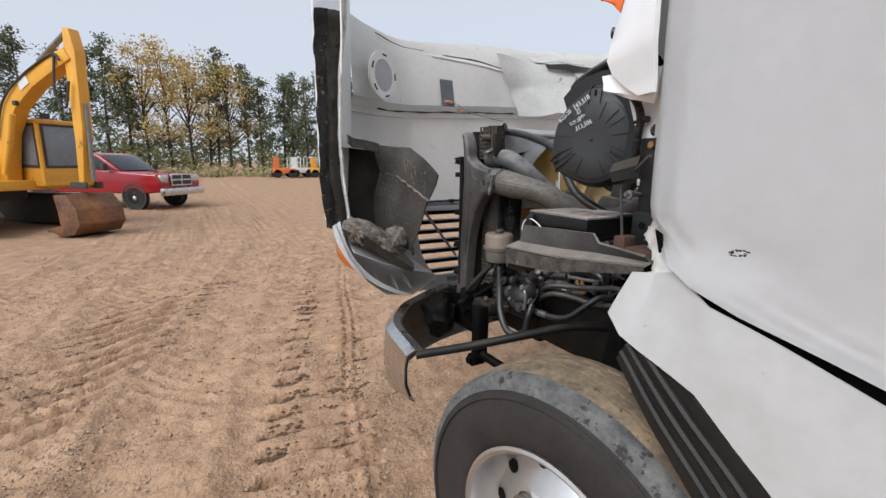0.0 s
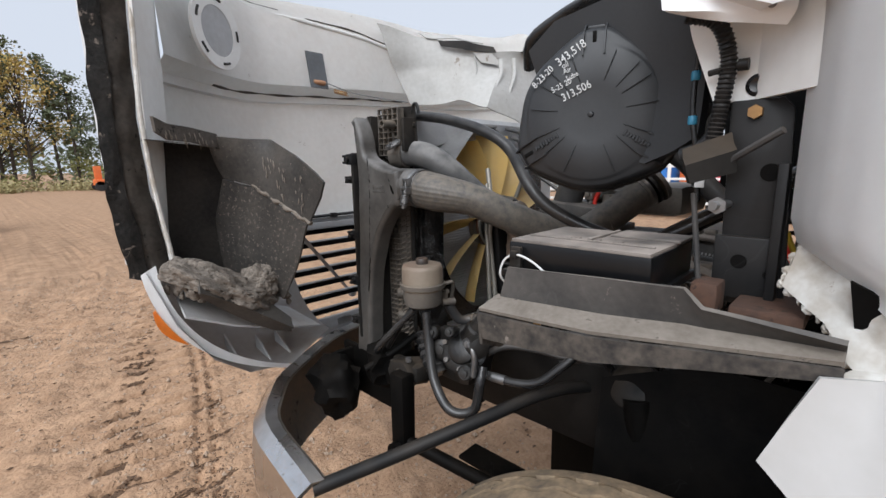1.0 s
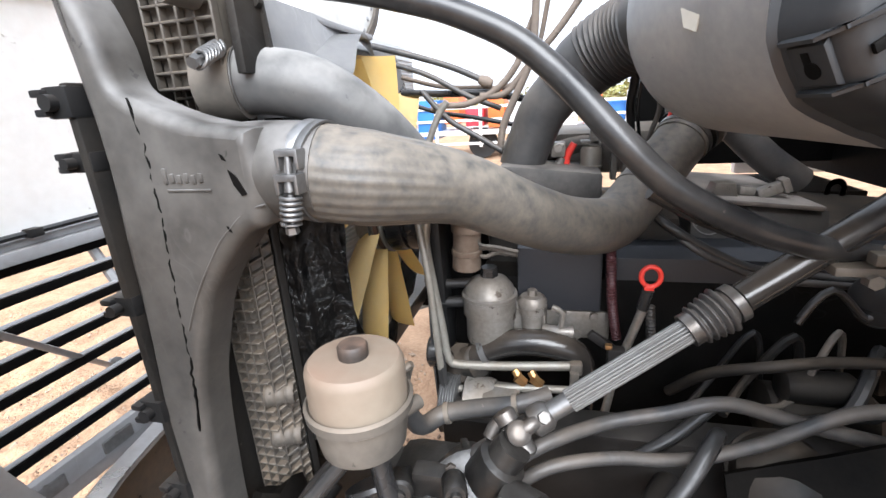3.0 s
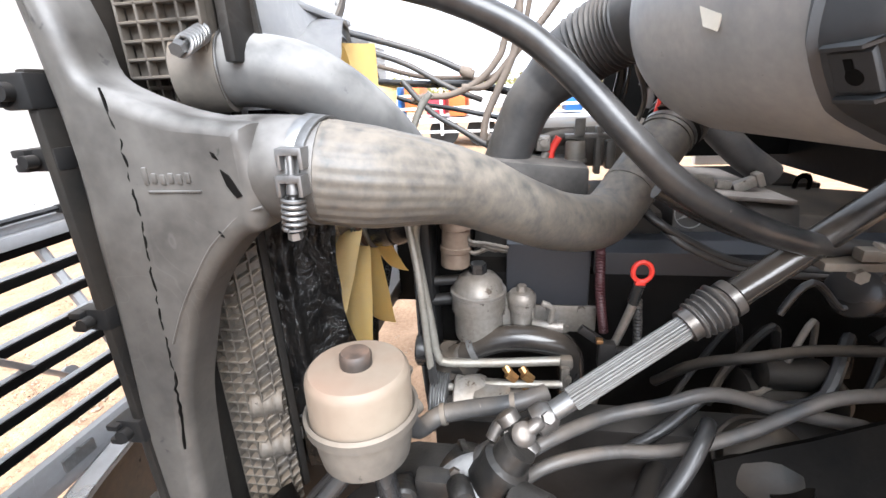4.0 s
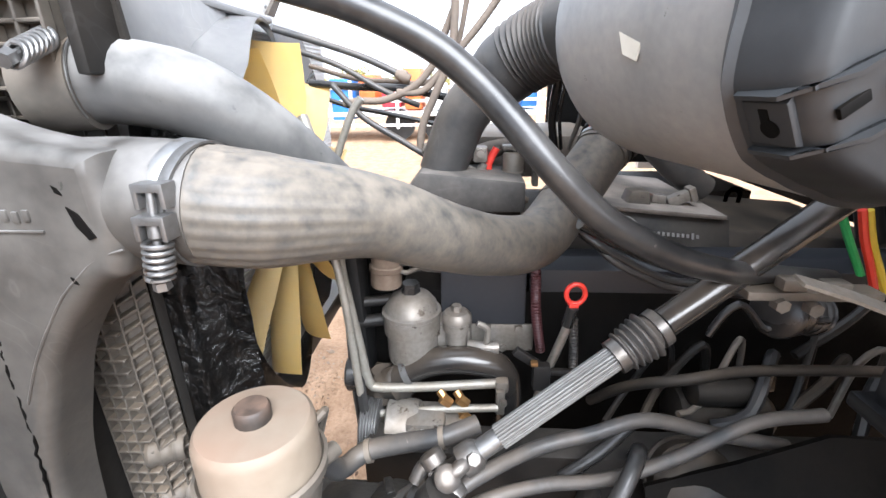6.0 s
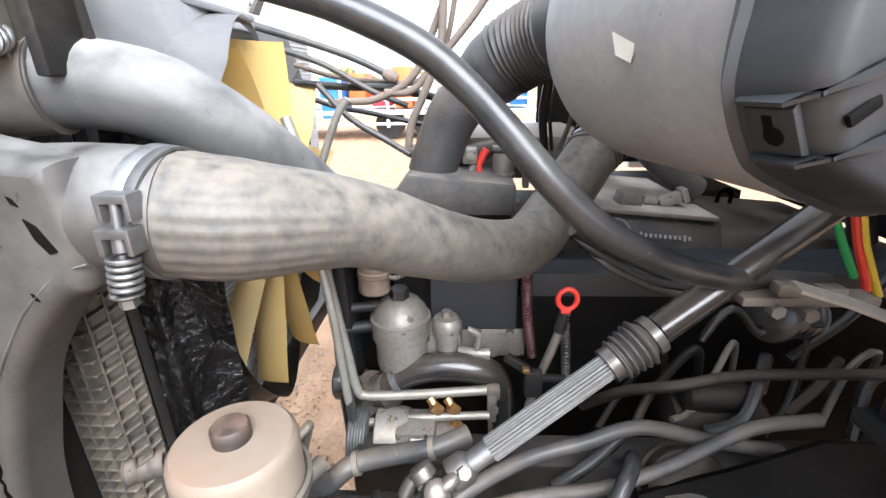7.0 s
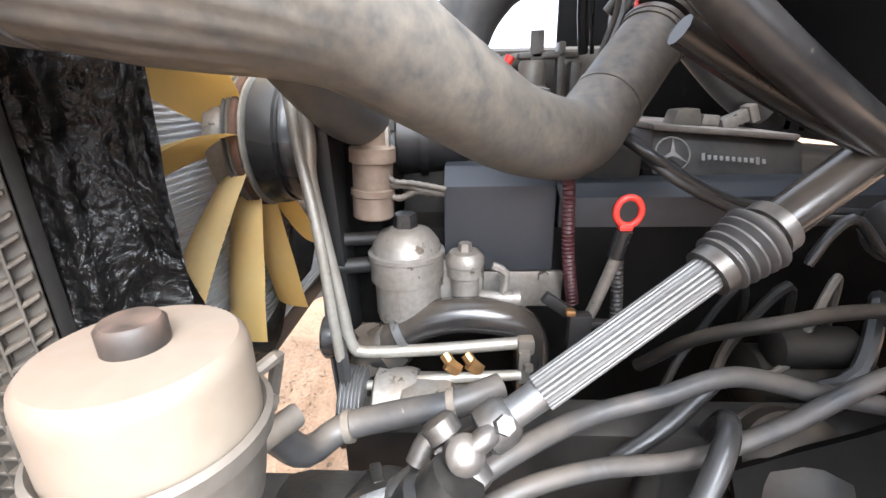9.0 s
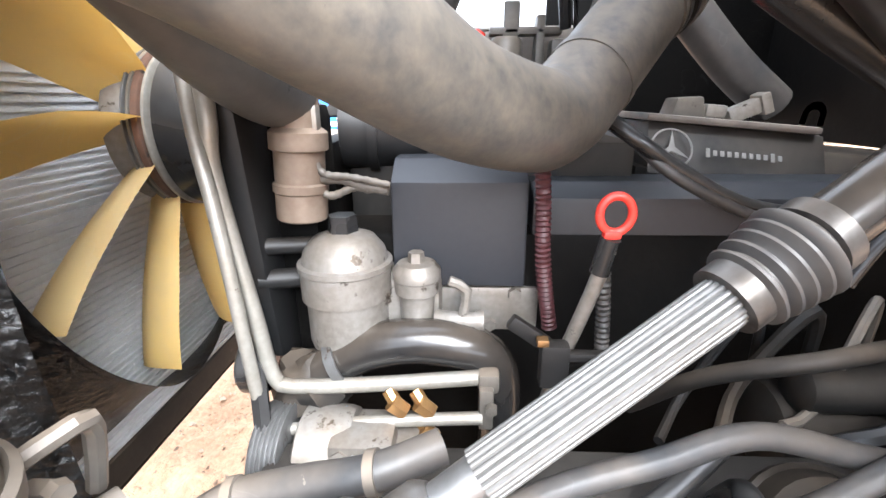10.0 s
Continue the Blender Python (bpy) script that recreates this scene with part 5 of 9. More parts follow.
# Added black sheet; stands in for the darkness beyond the engine.
part("inner_apron", box(0.50, -0.01, 1.78, 0.02, 0.64, 0.92, 0.004), M["black_deep"], truck, "black sheet added to darken the far side of the bay")
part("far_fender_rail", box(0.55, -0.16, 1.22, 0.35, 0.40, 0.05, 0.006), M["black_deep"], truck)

# ---- engine bay: cooling pack ----
TX = -0.81
tank_line = [(1.052, 1.72), (1.030, 1.690), (1.014, 1.645), (1.006, 1.603), (0.972, 1.582), (0.928, 1.566), (0.885, 1.557), (0.850, 1.552), (0.842, 1.50), (0.850, 1.452),
             (0.875, 1.440), (0.902, 1.416), (0.928, 1.385), (0.953, 1.344), (0.975, 1.282), (0.993, 1.222), (1.004, 1.142), (1.012, 1.04), (1.018, 0.93), (1.098, 0.93), (1.086, 1.06), (1.062, 1.25), (1.052, 1.40), (1.046, 1.56), (1.060, 1.70)]


def cast_shell(line, x0, x1, r):
    """A casting with a flat face at x0 and a broad rounded rim, running back to x1."""
    pts = [Vector((0, a, b)) for a, b in line]
    dense = []
    n = len(pts)
    for i in range(n):
        a, b, c, d = pts[i - 1], pts[i], pts[(i + 1) % n], pts[(i + 2) % n]
        sharp = i in (6, 7, 8, 17, 18, 19, 23, 24)
        for k in range(4):
            t = k / 4
            dense.append(b.lerp(c, t) if sharp else 0.5 * (2 * b + (c - a) * t + (2 * a - 5 * b + 4 * c - d) * t * t + (3 * b - a - 3 * c + d) * t ** 3))
    m = len(dense)
    inward = []
    for i in range(m):
        t = (dense[(i + 2) % m] - dense[i - 2]).normalized()
        inward.append(Vector((0, t.z, -t.y)))
    middle = sum(dense, Vector()) / m
    if sum(v.dot(middle - p) for v, p in zip(inward, dense)) < 0:
        inward = [-v for v in inward]
    bm = bmesh.new()
    rings = []
    for k in range(8):
        a = math.pi / 2 * k / 7
        off, x = r * (1 - math.cos(a)), x0 + r * (1 - math.sin(a))
        rings.append([bm.verts.new((x + 0.0012 * noise.noise(p * 24), p.y + v.y * off, p.z + v.z * off)) for p, v in zip(dense, inward)])
    rings.insert(0, [bm.verts.new((x1, p.y, p.z)) for p in dense])
    for a, b in zip(rings, rings[1:]):
        for k in range(m):
            bm.faces.new((a[k], a[(k + 1) % m], b[(k + 1) % m], b[k]))
    bmesh.ops.triangulate(bm, faces=[bm.faces.new(rings[-1])])
    return bm


cooler = part("charge_cooler_tank", cast_shell(tank_line, TX, TX + 0.055, 0.017), M["tank"], truck, "dusty grey cast charge cooler tank with a crack", angle=50)
part("cooler_neck", tube([(-0.748, 0.95, 1.506), (-0.749, 0.91, 1.506), (-0.751, 0.87, 1.504), (-0.755, 0.83, 1.502), (-0.752, 0.798, 1.499)], lambda s: interp(s, [0, 0.5, 0.8, 1], [0.050, 0.055, 0.0555, 0.054]), 40, 0.008), M["tank"], cooler)
part("parting_line", tube([(-0.806, 0.846, 1.474), (-0.8085, 0.869, 1.467), (-0.8095, 0.889, 1.451), (-0.810, 0.910, 1.432), (-0.810, 0.929, 1.407), (-0.810, 0.946, 1.384), (-0.810, 0.965, 1.353), (-0.810, 0.984, 1.316)], 0.0014, 6), M["tank"], cooler, "thin raised casting seam")
rk = random.Random(3)
crack = [(TX + 0.0002 + 0.001 * (k % 2), interp(z, [1.16, 1.29, 1.35, 1.40, 1.45, 1.50, 1.545, 1.59], [1.010, 0.993, 0.990, 0.987, 0.981, 0.980, 0.980, 0.988]) + rk.uniform(-0.002, 0.002), z) for k, z in enumerate(np.linspace(1.59, 1.16, 52))]
for k in (1, 4):
    rd = random.Random(k)
    y, z = rd.uniform(0.875, 0.965), rd.uniform(1.44, 1.545)
    part("tank_chip", prism([(y, z), (y - 0.004, z - 0.002), (y - rd.uniform(0.004, 0.008), z - rd.uniform(0.006, 0.014)), (y - 0.002, z - 0.006)], "x", TX - 0.0008, TX + 0.002), M["black_deep"], cooler)
part("tank_crack", tube(crack, lambda s: 0.0012 + 0.0008 * math.sin(s * 31) ** 2, 5, smooth=False), M["black_deep"], cooler, "dark jagged crack down the tank")
part("tank_chip", prism([(0.880, 1.512), (0.872, 1.506), (0.862, 1.486), (0.868, 1.484), (0.876, 1.496)], "x", TX - 0.0012, TX + 0.002), M["black_deep"], cooler)
part("tank_seam", box(TX + 0.02, 1.062, 1.30, 0.05, 0.012, 0.62, 0.003), M["black_dusty"], cooler)
# raised maker's mark as plain bars
for k in range(6):
    part("cast_mark", box(TX - 0.0005, 0.962 - 0.0092 * k, 1.503 + 0.0015 * (k % 2) + 0.004 * (k == 0), 0.003, 0.0055, 0.010 + 0.007 * (k == 0), 0.0014), M["tank"], cooler)
part("cast_mark", box(TX - 0.0005, 0.934, 1.491, 0.003, 0.058, 0.0024, 0.001), M["tank"], cooler)
for z, s in ((1.59, 1.0), (1.525, 0.7), (1.345, 0.8), (1.19, 1.0), (1.05, 0.9)):
    part("pin_bracket", merge(box(-0.80, 1.072, z, 0.04 * s, 0.035, 0.034 * s, 0.004), box(-0.81, 1.088, z + 0.010 * s, 0.035 * s, 0.016, 0.008, 0.002), box(-0.81, 1.088, z - 0.010 * s, 0.035 * s, 0.016, 0.008, 0.002), lathe([(0.009 * s, 0), (0.009 * s, 0.012)], (-0.818, 1.075, z), (-1, 0, 0), 14)), M["black"], cooler, "black moulded bracket")


def ribbed(x, y0, y1, z0, z1, ny, nz, t=0.004, d=0.010):
    """A ribbed side tank: a back wall with a lattice of ribs."""
    out = [box(x + 0.016, (y0 + y1) / 2, (z0 + z1) / 2, 0.016, y1 - y0, z1 - z0, 0.003)]
    for i in range(ny + 1):
        out.append(box(x, lerp(y0, y1, i / ny), (z0 + z1) / 2, d * 2, t, z1 - z0, 0.001, 1))
    for i in range(nz + 1):
        out.append(box(x, (y0 + y1) / 2, lerp(z0, z1, i / nz), d * 2, y1 - y0, t, 0.001, 1))
    return merge(*out)


radiator = part("radiator_core", box(-0.15, 1.065, 1.32, 1.06, 0.05, 0.86, 0.004), M["fins"], truck, "grey radiator core with fine fins")
fins = []
for k in range(78):
    fins.append(box(-0.15, 1.0385, 0.90 + k * 0.0105, 1.04, 0.006, 0.0032, 0))
tagged(part("fin_pack", merge(*fins), M["fins"], radiator, smooth=False), kind="stuff")
def rib_wall():
    """The moulded side tank: upright columns of small cells on two facets, each cell between proud ribs."""
    cols = [((-0.692, 1.0275), (-0.692, 1.011), 0.0), ((-0.692, 1.011), (-0.692, 0.9945), 0.0), ((-0.692, 0.9945), (-0.692, 0.978), 0.001), ((-0.692, 0.978), (-0.678, 0.964), 0.008), ((-0.678, 0.964), (-0.668, 0.954), 0.007)]
    out = []
    for n, (p, q, lift) in enumerate(cols):
        p, q = Vector((*p, 0)), Vector((*q, 0))
        d = (q - p).normalized()
        nrm = Vector((d.y, -d.x, 0))
        if nrm.x > 0:
            nrm = -nrm
        w = (q - p).length
        turn4 = Matrix((( d.x, nrm.x, 0, 0), (d.y, nrm.y, 0, 0), (0, 0, 1, 0), (0, 0, 0, 1)))
        c = (p + q) / 2
        out.append(moved(box(0, -0.006, 0, w + 0.004, 0.010, 0.815, 0.001, 1), Matrix.Translation((c.x, c.y, 1.333)) @ turn4))
        out.append(moved(box(-w / 2, 0.003, 0, 0.0028, 0.015, 0.815, 0.0008, 1), Matrix.Translation((c.x, c.y, 1.333)) @ turn4))
        for k in range(46):
            z = 0.932 + 0.0178 * k + (0.006 if n > 2 else 0.0)
            rib = box(0, 0.003, 0, w, 0.015, 0.0042, 0.001, 1)
            rib.transform(Matrix(((1, 0, 0, 0), (0, 1, 0, 0), (lift / w, 0, 1, 0), (0, 0, 0, 1))))
            out.append(moved(rib, Matrix.Translation((c.x, c.y, z)) @ turn4))
    return merge(*out)


side = part("side_tank", rib_wall(), M["ribs"], radiator, "brown-grey plastic side tank with columns of ribs")
tagged(part("tank_cap_block", ribbed(-0.735, 0.918, 1.012, 1.60, 1.742, 4, 8, 0.0035, 0.006), M["ribs"], radiator, "ribbed plastic upper tank block"), kind="stuff")
part("tank_end", box(-0.722, 1.042, 1.325, 0.065, 0.022, 0.80, 0.003), M["black_dusty"], radiator, "dark end plate behind the ribbed tank")
for z in (1.135, 1.055):
    port = part("tank_port", tube([(-0.690, 0.995, z), (-0.683, 0.977, z), (-0.674, 0.957, z)], 0.0195, 24, 0.004, ring=lambda d: 0.0022 * (math.sin(2 * math.pi * d / 0.014) > 0.55)), M["ribs"], side, "ribbed round port moulded on the tank")
    part("port_cap", lathe([(0.001, 0.001), (0.015, 0.001), (0.016, 0.004), (0.0195, 0.005), (0.021, 0.003), (0.021, -0.004)], (-0.674, 0.957, z), (0.37, -0.93, 0), 28), M["ribs"], port)
part("seam_strip", box(-0.660, 0.949, 1.30, 0.012, 0.006, 0.70, 0.002, rot=Euler((0, 0, radians(-30)))), M["black_dusty"], side)
part("lifting_loop", tube([(-0.70, 0.895, 1.728), (-0.70, 0.888, 1.748), (-0.70, 0.876, 1.752), (-0.70, 0.868, 1.738), (-0.70, 0.866, 1.722)], 0.005, 8), M["black"], radiator)
part("tank_boss", lathe([(0.013, -0.02), (0.013, 0.026), (0.008, 0.026), (0.008, 0.0)], (-0.76, 0.938, 1.692), (-1, 0, 0), 18), M["ribs"], radiator)
part("pack_plate", merge(prism([(0.875, 1.60), (0.885, 1.745), (1.0, 1.752), (1.0, 1.56), (0.91, 1.57)], "x", -0.70, -0.694), box(-0.72, 0.89, 1.66, 0.05, 0.012, 0.10, 0.003), bolt((-0.705, 0.92, 1.64), (-1, 0, 0)), bolt((-0.705, 0.885, 1.69), (-1, 0, 0))), M["black_dusty"], radiator, "bolted black steel end plate")
part("top_channel", merge(box(-0.44, 1.0, 1.715, 0.50, 0.10, 0.012, 0.004), fold([[(-0.69, 0.945, 1.722), (-0.45, 0.955, 1.722), (-0.20, 0.985, 1.722)], [(-0.69, 0.935, 1.60), (-0.45, 0.94, 1.655), (-0.20, 0.98, 1.71)]], 0.005, 3, 0.002)), M["shroud_grey"], radiator, "dusty grey radiator top plate")
part("lower_channel", box(-0.15, 1.065, 0.865, 1.14, 0.06, 0.05, 0.006), M["black_dusty"], radiator)

# fan shroud and fan
FC = Vector((-0.245, 0.0, 1.345))
def shroud_at(a, v):
    """Fan shroud: a round lip that opens out to the box round the radiator; its lip slants back towards the far side."""
    c, s = math.cos(a), math.sin(a)
    lip = min(1.0, max(0.868, 0.935 + 0.105 * c))
    k = 1 / max(abs(c) / 0.46, abs(s) / 0.395)
    k = min(k, 0.53)
    f = max(0.0, (v - 0.12) / 0.88) ** 1.25
    wob = 0.004 * noise.noise((c * 6, s * 6, v * 4))
    return (lerp(-0.262 + 0.352 * c, -0.19 + (k + wob) * c, f), lerp(lip, 1.03, v), lerp(1.358 + 0.352 * s, 1.335 + (k + wob) * s, f))


part("fan_shroud", sheet(lambda u, v: shroud_at(radians(lerp(165, 395, u)), v), 80, 10, 0.004), M["foil"], truck, "black fan shroud wrapped in crinkled shiny foil")
part("shroud_top", sheet(lambda u, v: shroud_at(radians(lerp(35, 165, u)), v), 60, 10, 0.004), M["shroud_grey"], truck, "pale grey plastic fan shroud top")
def shroud_wall(u, v):
    y = lerp(0.948, 0.868, v)
    z = lerp(0.96, 1.56, u)
    x = lerp(-0.655, -0.598, v) + 0.018 * (2 * u - 1) ** 2
    k = 0.006 * noise.noise((x * 9, y * 30, z * 14)) + 0.004 * noise.noise((x * 30, y * 50, z * 40)) + 0.008 * math.exp(-((v - 0.22) / 0.10) ** 2)
    return (x - k, y - k, z)


part("shroud_wall", sheet(shroud_wall, 90, 30, 0.004), M["foil"], truck, "black foil-faced shroud side wall, crinkled")
def blade(a0):
    def f(u, v):
        r = lerp(0.072, 0.335, u)
        chord = interp(u, [0, 0.2, 0.6, 1], [0.062, 0.085, 0.118, 0.128])
        pitch = radians(interp(u, [0, 0.3, 1], [64, 58, 49]))
        c = (v - 0.5) * chord
        bow = 0.020 * math.sin(v * math.pi) * (0.35 + u)
        a = a0 + (c * math.cos(pitch) - bow * math.sin(pitch)) / r + 0.10 * u * u
        return (FC.x + r * math.cos(a), 0.952 + c * math.sin(pitch) + bow * math.cos(pitch), FC.z + r * math.sin(a))
    return sheet(f, 18, 10, 0.0045)


fan = new("fan")
fan.parent = truck
tagged(fan, label="cream plastic engine fan at rest")
for k in range(11):
    part("blade", blade(radians(179.5) + k * 2 * math.pi / 11), M["fan"], fan)
part("fan_ring", lathe([(0.06, 0), (0.072, 0.004), (0.076, 0.02), (0.074, 0.055), (0.06, 0.06)], (FC.x, 0.925, FC.z), (0, 1, 0), 44), M["fan"], fan)
part("fan_clutch", lathe([(0.05, 0), (0.088, 0.004), (0.096, 0.02), (0.10, 0.04), (0.075, 0.05)], (FC.x, 0.935, FC.z), (0, 1, 0), 44), M["alu"], fan)
pulley = part("fan_pulley", lathe([(0.06, -0.012), (0.088, -0.010), (0.094, 0.0), (0.100, 0.012), (0.1005, 0.020), (0.0965, 0.023), (0.0965, 0.027), (0.101, 0.030), (0.104, 0.05), (0.104, 0.066), (0.06, 0.07)], (FC.x, 0.842, FC.z), (0, 1, 0), 64), M["rubber"], fan, "black grooved belt pulley with rusty bands")
for k, (dy, mt, w) in enumerate(((0.072, "zinc", 0.005), (0.080, "rust", 0.010), (0.091, "cup", 0.005), (0.099, "steel", 0.004))):
    part("pulley_band", lathe([(0.06, 0), (0.1055, 0), (0.107, 0.001), (0.107, w - 0.001), (0.1055, w), (0.06, w)], (FC.x, 0.842 + dy, FC.z), (0, 1, 0), 64), M[mt], pulley)
part("pulley_plate", lathe([(0.02, 0), (0.082, 0.0), (0.084, 0.006), (0.082, 0.02), (0.02, 0.022)], (FC.x, 0.806, FC.z), (0, 1, 0), 48), M["alu"], pulley, "grey cast hub plate")

# ---- hoses and pipes at the front ----
def ribs(period, depth):
    return lambda s: depth * math.sin(2 * math.pi * s / period)


PIPE = [(-0.752, 0.812, 1.500), (-0.736, 0.754, 1.488), (-0.675, 0.672, 1.466), (-0.618, 0.610, 1.427), (-0.543, 0.545, 1.385), (-0.482, 0.482, 1.364), (-0.437, 0.446, 1.366), (-0.392, 0.408, 1.398), (-0.343, 0.362, 1.446), (-0.305, 0.328, 1.480)]


def charge_tube():
    """The charge pipe: a boot with lengthwise flutes that fade out, then a smooth cast pipe with a sharp elbow."""
    path = spline(PIPE, 0.006)
    bm = bmesh.new()
    rings, up = [], Vector((0, 0, 1))
    run = [0.0]
    for a, b in zip(path, path[1:]):
        run.append(run[-1] + (b - a).length)
    for i, c in enumerate(path):
        d = (path[min(i + 1, len(path) - 1)] - path[max(i - 1, 0)]).normalized()
        sd = d.cross(up).normalized()
        u2 = sd.cross(d)
        t = run[i]
        base = interp(t, [0, 0.006, 0.012, 0.06, 0.12, 0.17, 0.30, 0.48, 0.70], [0.0535, 0.0555, 0.0548, 0.0545, 0.049, 0.0455, 0.0440, 0.0450, 0.0450])
        flute = 0.00055 * interp(t, [0, 0.02, 0.10, 0.17], [0, 1, 0.8, 0])
        ring = []
        for k in range(120):
            a = 2 * math.pi * k / 120
            r = base + flute * math.sin(26 * a) + 0.0009 * noise.noise(Vector((math.cos(a) * 2, math.sin(a) * 2, t * 14)))
            ring.append(bm.verts.new(c + r * (math.cos(a) * sd + math.sin(a) * u2)))
        rings.append(ring)
    for a, b in zip(rings, rings[1:]):
        for k in range(120):
            bm.faces.new((a[k], a[(k + 1) % 120], b[(k + 1) % 120], b[k]))
    bm.faces.new(rings[0][::-1])
    bm.faces.new(rings[-1])
    return bm


charge = part("charge_pipe", charge_tube(), M["pipe"], truck, "dusty grey charge-air pipe with a fluted rubber boot")
pe = [Vector(p) for p in PIPE[-3:]]
pd = (pe[2] - pe[1]).normalized()
part("pipe_bead", merge(tube([pe[0] - pd * 0.002, pe[0] + pd * 0.010], 0.0465, 32, 0.004), tube([pe[2] - pd * 0.012, pe[2] + pd * 0.004], 0.0475, 32, 0.004)), M["pipe"], charge)
part("elbow_clamp_band", lathe([(0.046, 0), (0.049, 0), (0.049, 0.010), (0.046, 0.010), (0.046, 0)], pe[2] - pd * 0.003, pd, 40), M["dark_steel"], charge, "steel band clamp on the elbow")


clamp = part("hose_clamp", lathe([(0.0545, -0.012), (0.0570, -0.012), (0.0570, -0.001), (0.0562, 0.0), (0.0570, 0.001), (0.0570, 0.010), (0.0545, 0.010), (0.0545, -0.012)], (-0.753, 0.806, 1.5), (-0.1, -0.98, -0.12), 56), M["steel"], charge, "steel T-bolt clamp with coil spring")
for bx, bz in ((-0.808, 1.527), (-0.815, 1.503)):
    part("trunnion", prism([(0.793, bz - 0.016), (0.793, bz + 0.004), (0.819, bz + 0.004), (0.819, bz - 0.016), (0.8145, bz - 0.016), (0.8145, bz - 0.003), (0.7975, bz - 0.003), (0.7975, bz - 0.016)], "x", bx - 0.008, bx + 0.009, 0.0012), M["steel"], clamp)
part("clamp_bolt", merge(tube([(-0.811, 0.806, 1.530), (-0.821, 0.807, 1.455)], 0.0032, 10), lathe([(0.0035, 0), (0.0062, 0.003), (0.0055, 0.014), (0.0075, 0.016)], (-0.816, 0.8065, 1.486), (0.08, 0, 1), 12), bolt((-0.8225, 0.807, 1.451), (-0.1, 0, 1), 0.0072, 0.007), lathe([(0.003, 0), (0.0105, 0), (0.0105, 0.0018), (0.003, 0.0018)], (-0.8218, 0.807, 1.4555), (0.1, 0, 1), 20)), M["steel"], clamp)
part("clamp_spring", tube([Vector((-0.8158, 0.8068, 1.486)).lerp(Vector((-0.8216, 0.807, 1.458)), t) + 0.0098 * Vector((math.cos(t * 34.5), math.sin(t * 34.5), 0)) for t in np.linspace(0, 1, 130)], 0.0021, 8, smooth=False), M["steel"], clamp, "bright coil spring")
upper = part("radiator_hose", tube([(-0.700, 0.940, 1.606), (-0.690, 0.890, 1.603), (-0.680, 0.838, 1.589), (-0.648, 0.790, 1.548), (-0.590, 0.757, 1.490), (-0.510, 0.735, 1.430), (-0.440, 0.728, 1.400), (-0.405, 0.722, 1.392)], 0.040, 24, 0.015), M["hose"], truck, "dusty grey upper radiator hose")
uc = part("hose_clamp", lathe([(0.041, -0.007), (0.0432, -0.007), (0.0432, 0.007), (0.041, 0.007), (0.041, -0.007)], (-0.700, 0.928, 1.604), (0.25, -0.96, 0), 44), M["steel"], upper)
ua, ub = Vector((-0.735, 0.922, 1.640)), Vector((-0.775, 0.918, 1.624))
part("clamp_spring", tube([ua.lerp(ub, t) + 0.0105 * (math.cos(t * 44) * Vector((0.37, 0, 0.93)) + math.sin(t * 44) * Vector((0, 1, 0))) for t in np.linspace(0, 1, 130)], 0.0022, 8, smooth=False), M["steel"], uc, "bright coil spring")
part("clamp_bolt", merge(tube([ua, ub], 0.0035, 8), bolt(ub + Vector((-0.006, 0, -0.002)), (-0.93, -0.1, -0.36), 0.0075, 0.010)), M["steel"], uc)
part("hose_stub", tube([(-0.712, 0.965, 1.602), (-0.702, 0.920, 1.603)], 0.0425, 28, 0.01), M["ribs"], upper)
part("coolant_tube", tube([(-0.640, 0.97, 1.729), (-0.655, 0.887, 1.718), (-0.655, 0.800, 1.703), (-0.656, 0.723, 1.683), (-0.653, 0.667, 1.665), (-0.650, 0.602, 1.634), (-0.652, 0.558, 1.600), (-0.670, 0.520, 1.561), (-0.690, 0.475, 1.512), (-0.688, 0.420, 1.461), (-0.660, 0.341, 1.416), (-0.620, 0.264, 1.383), (-0.575, 0.187, 1.357), (-0.53, 0.06, 1.33)], 0.0155, 16, 0.012), M["dusty_hose"], truck, "long black dusty coolant hose arching over the engine bay")
part("coolant_tube_twin", tube([(-0.655, 0.44, 1.455), (-0.645, 0.36, 1.412), (-0.61, 0.26, 1.374), (-0.55, 0.12, 1.335)], 0.011, 10), M["rubber"], truck)

# reservoir
res = part("fluid_reservoir", lathe([(0.001, 0), (0.056, 0.0), (0.0612, 0.006), (0.0606, 0.066), (0.0590, 0.073), (0.0550, 0.0775), (0.048, 0.0785), (0.001, 0.080)], (-0.782, 0.78, 1.203), (0, 0, 1), 48), M["tank_white"], truck, "cream translucent power-steering reservoir, dusty")
part("cup", lathe([(0.001, 0), (0.045, 0.0), (0.054, 0.006), (0.058, 0.03), (0.058, 0.056), (0.067, 0.058), (0.068, 0.070), (0.064, 0.073), (0.060, 0.066)], (-0.782, 0.78, 1.155), (0, 0, 1), 48), M["cup"], res, "dusty metal mounting cup")
part("cap", lathe([(0.018, 0), (0.0185, 0.002), (0.0185, 0.016), (0.016, 0.019), (0.001, 0.0195)], (-0.782, 0.78, 1.280), (0, 0, 1), 28), M["cap"], res, "black screw cap with dusty top")
part("bracket", merge(tube([(-0.725, 0.765, 1.205), (-0.695, 0.745, 1.215), (-0.68, 0.75, 1.20), (-0.675, 0.765, 1.15)], 0.006, 8), box(-0.712, 0.757, 1.175, 0.012, 0.02, 0.03, 0.003), bolt((-0.716, 0.742, 1.19), (-0.4, -1, 0), 0.007)), M["cup"], res)
part("spigot", tube([(-0.725, 0.755, 1.155), (-0.69, 0.735, 1.155)], 0.011, 12), M["cup"], res)

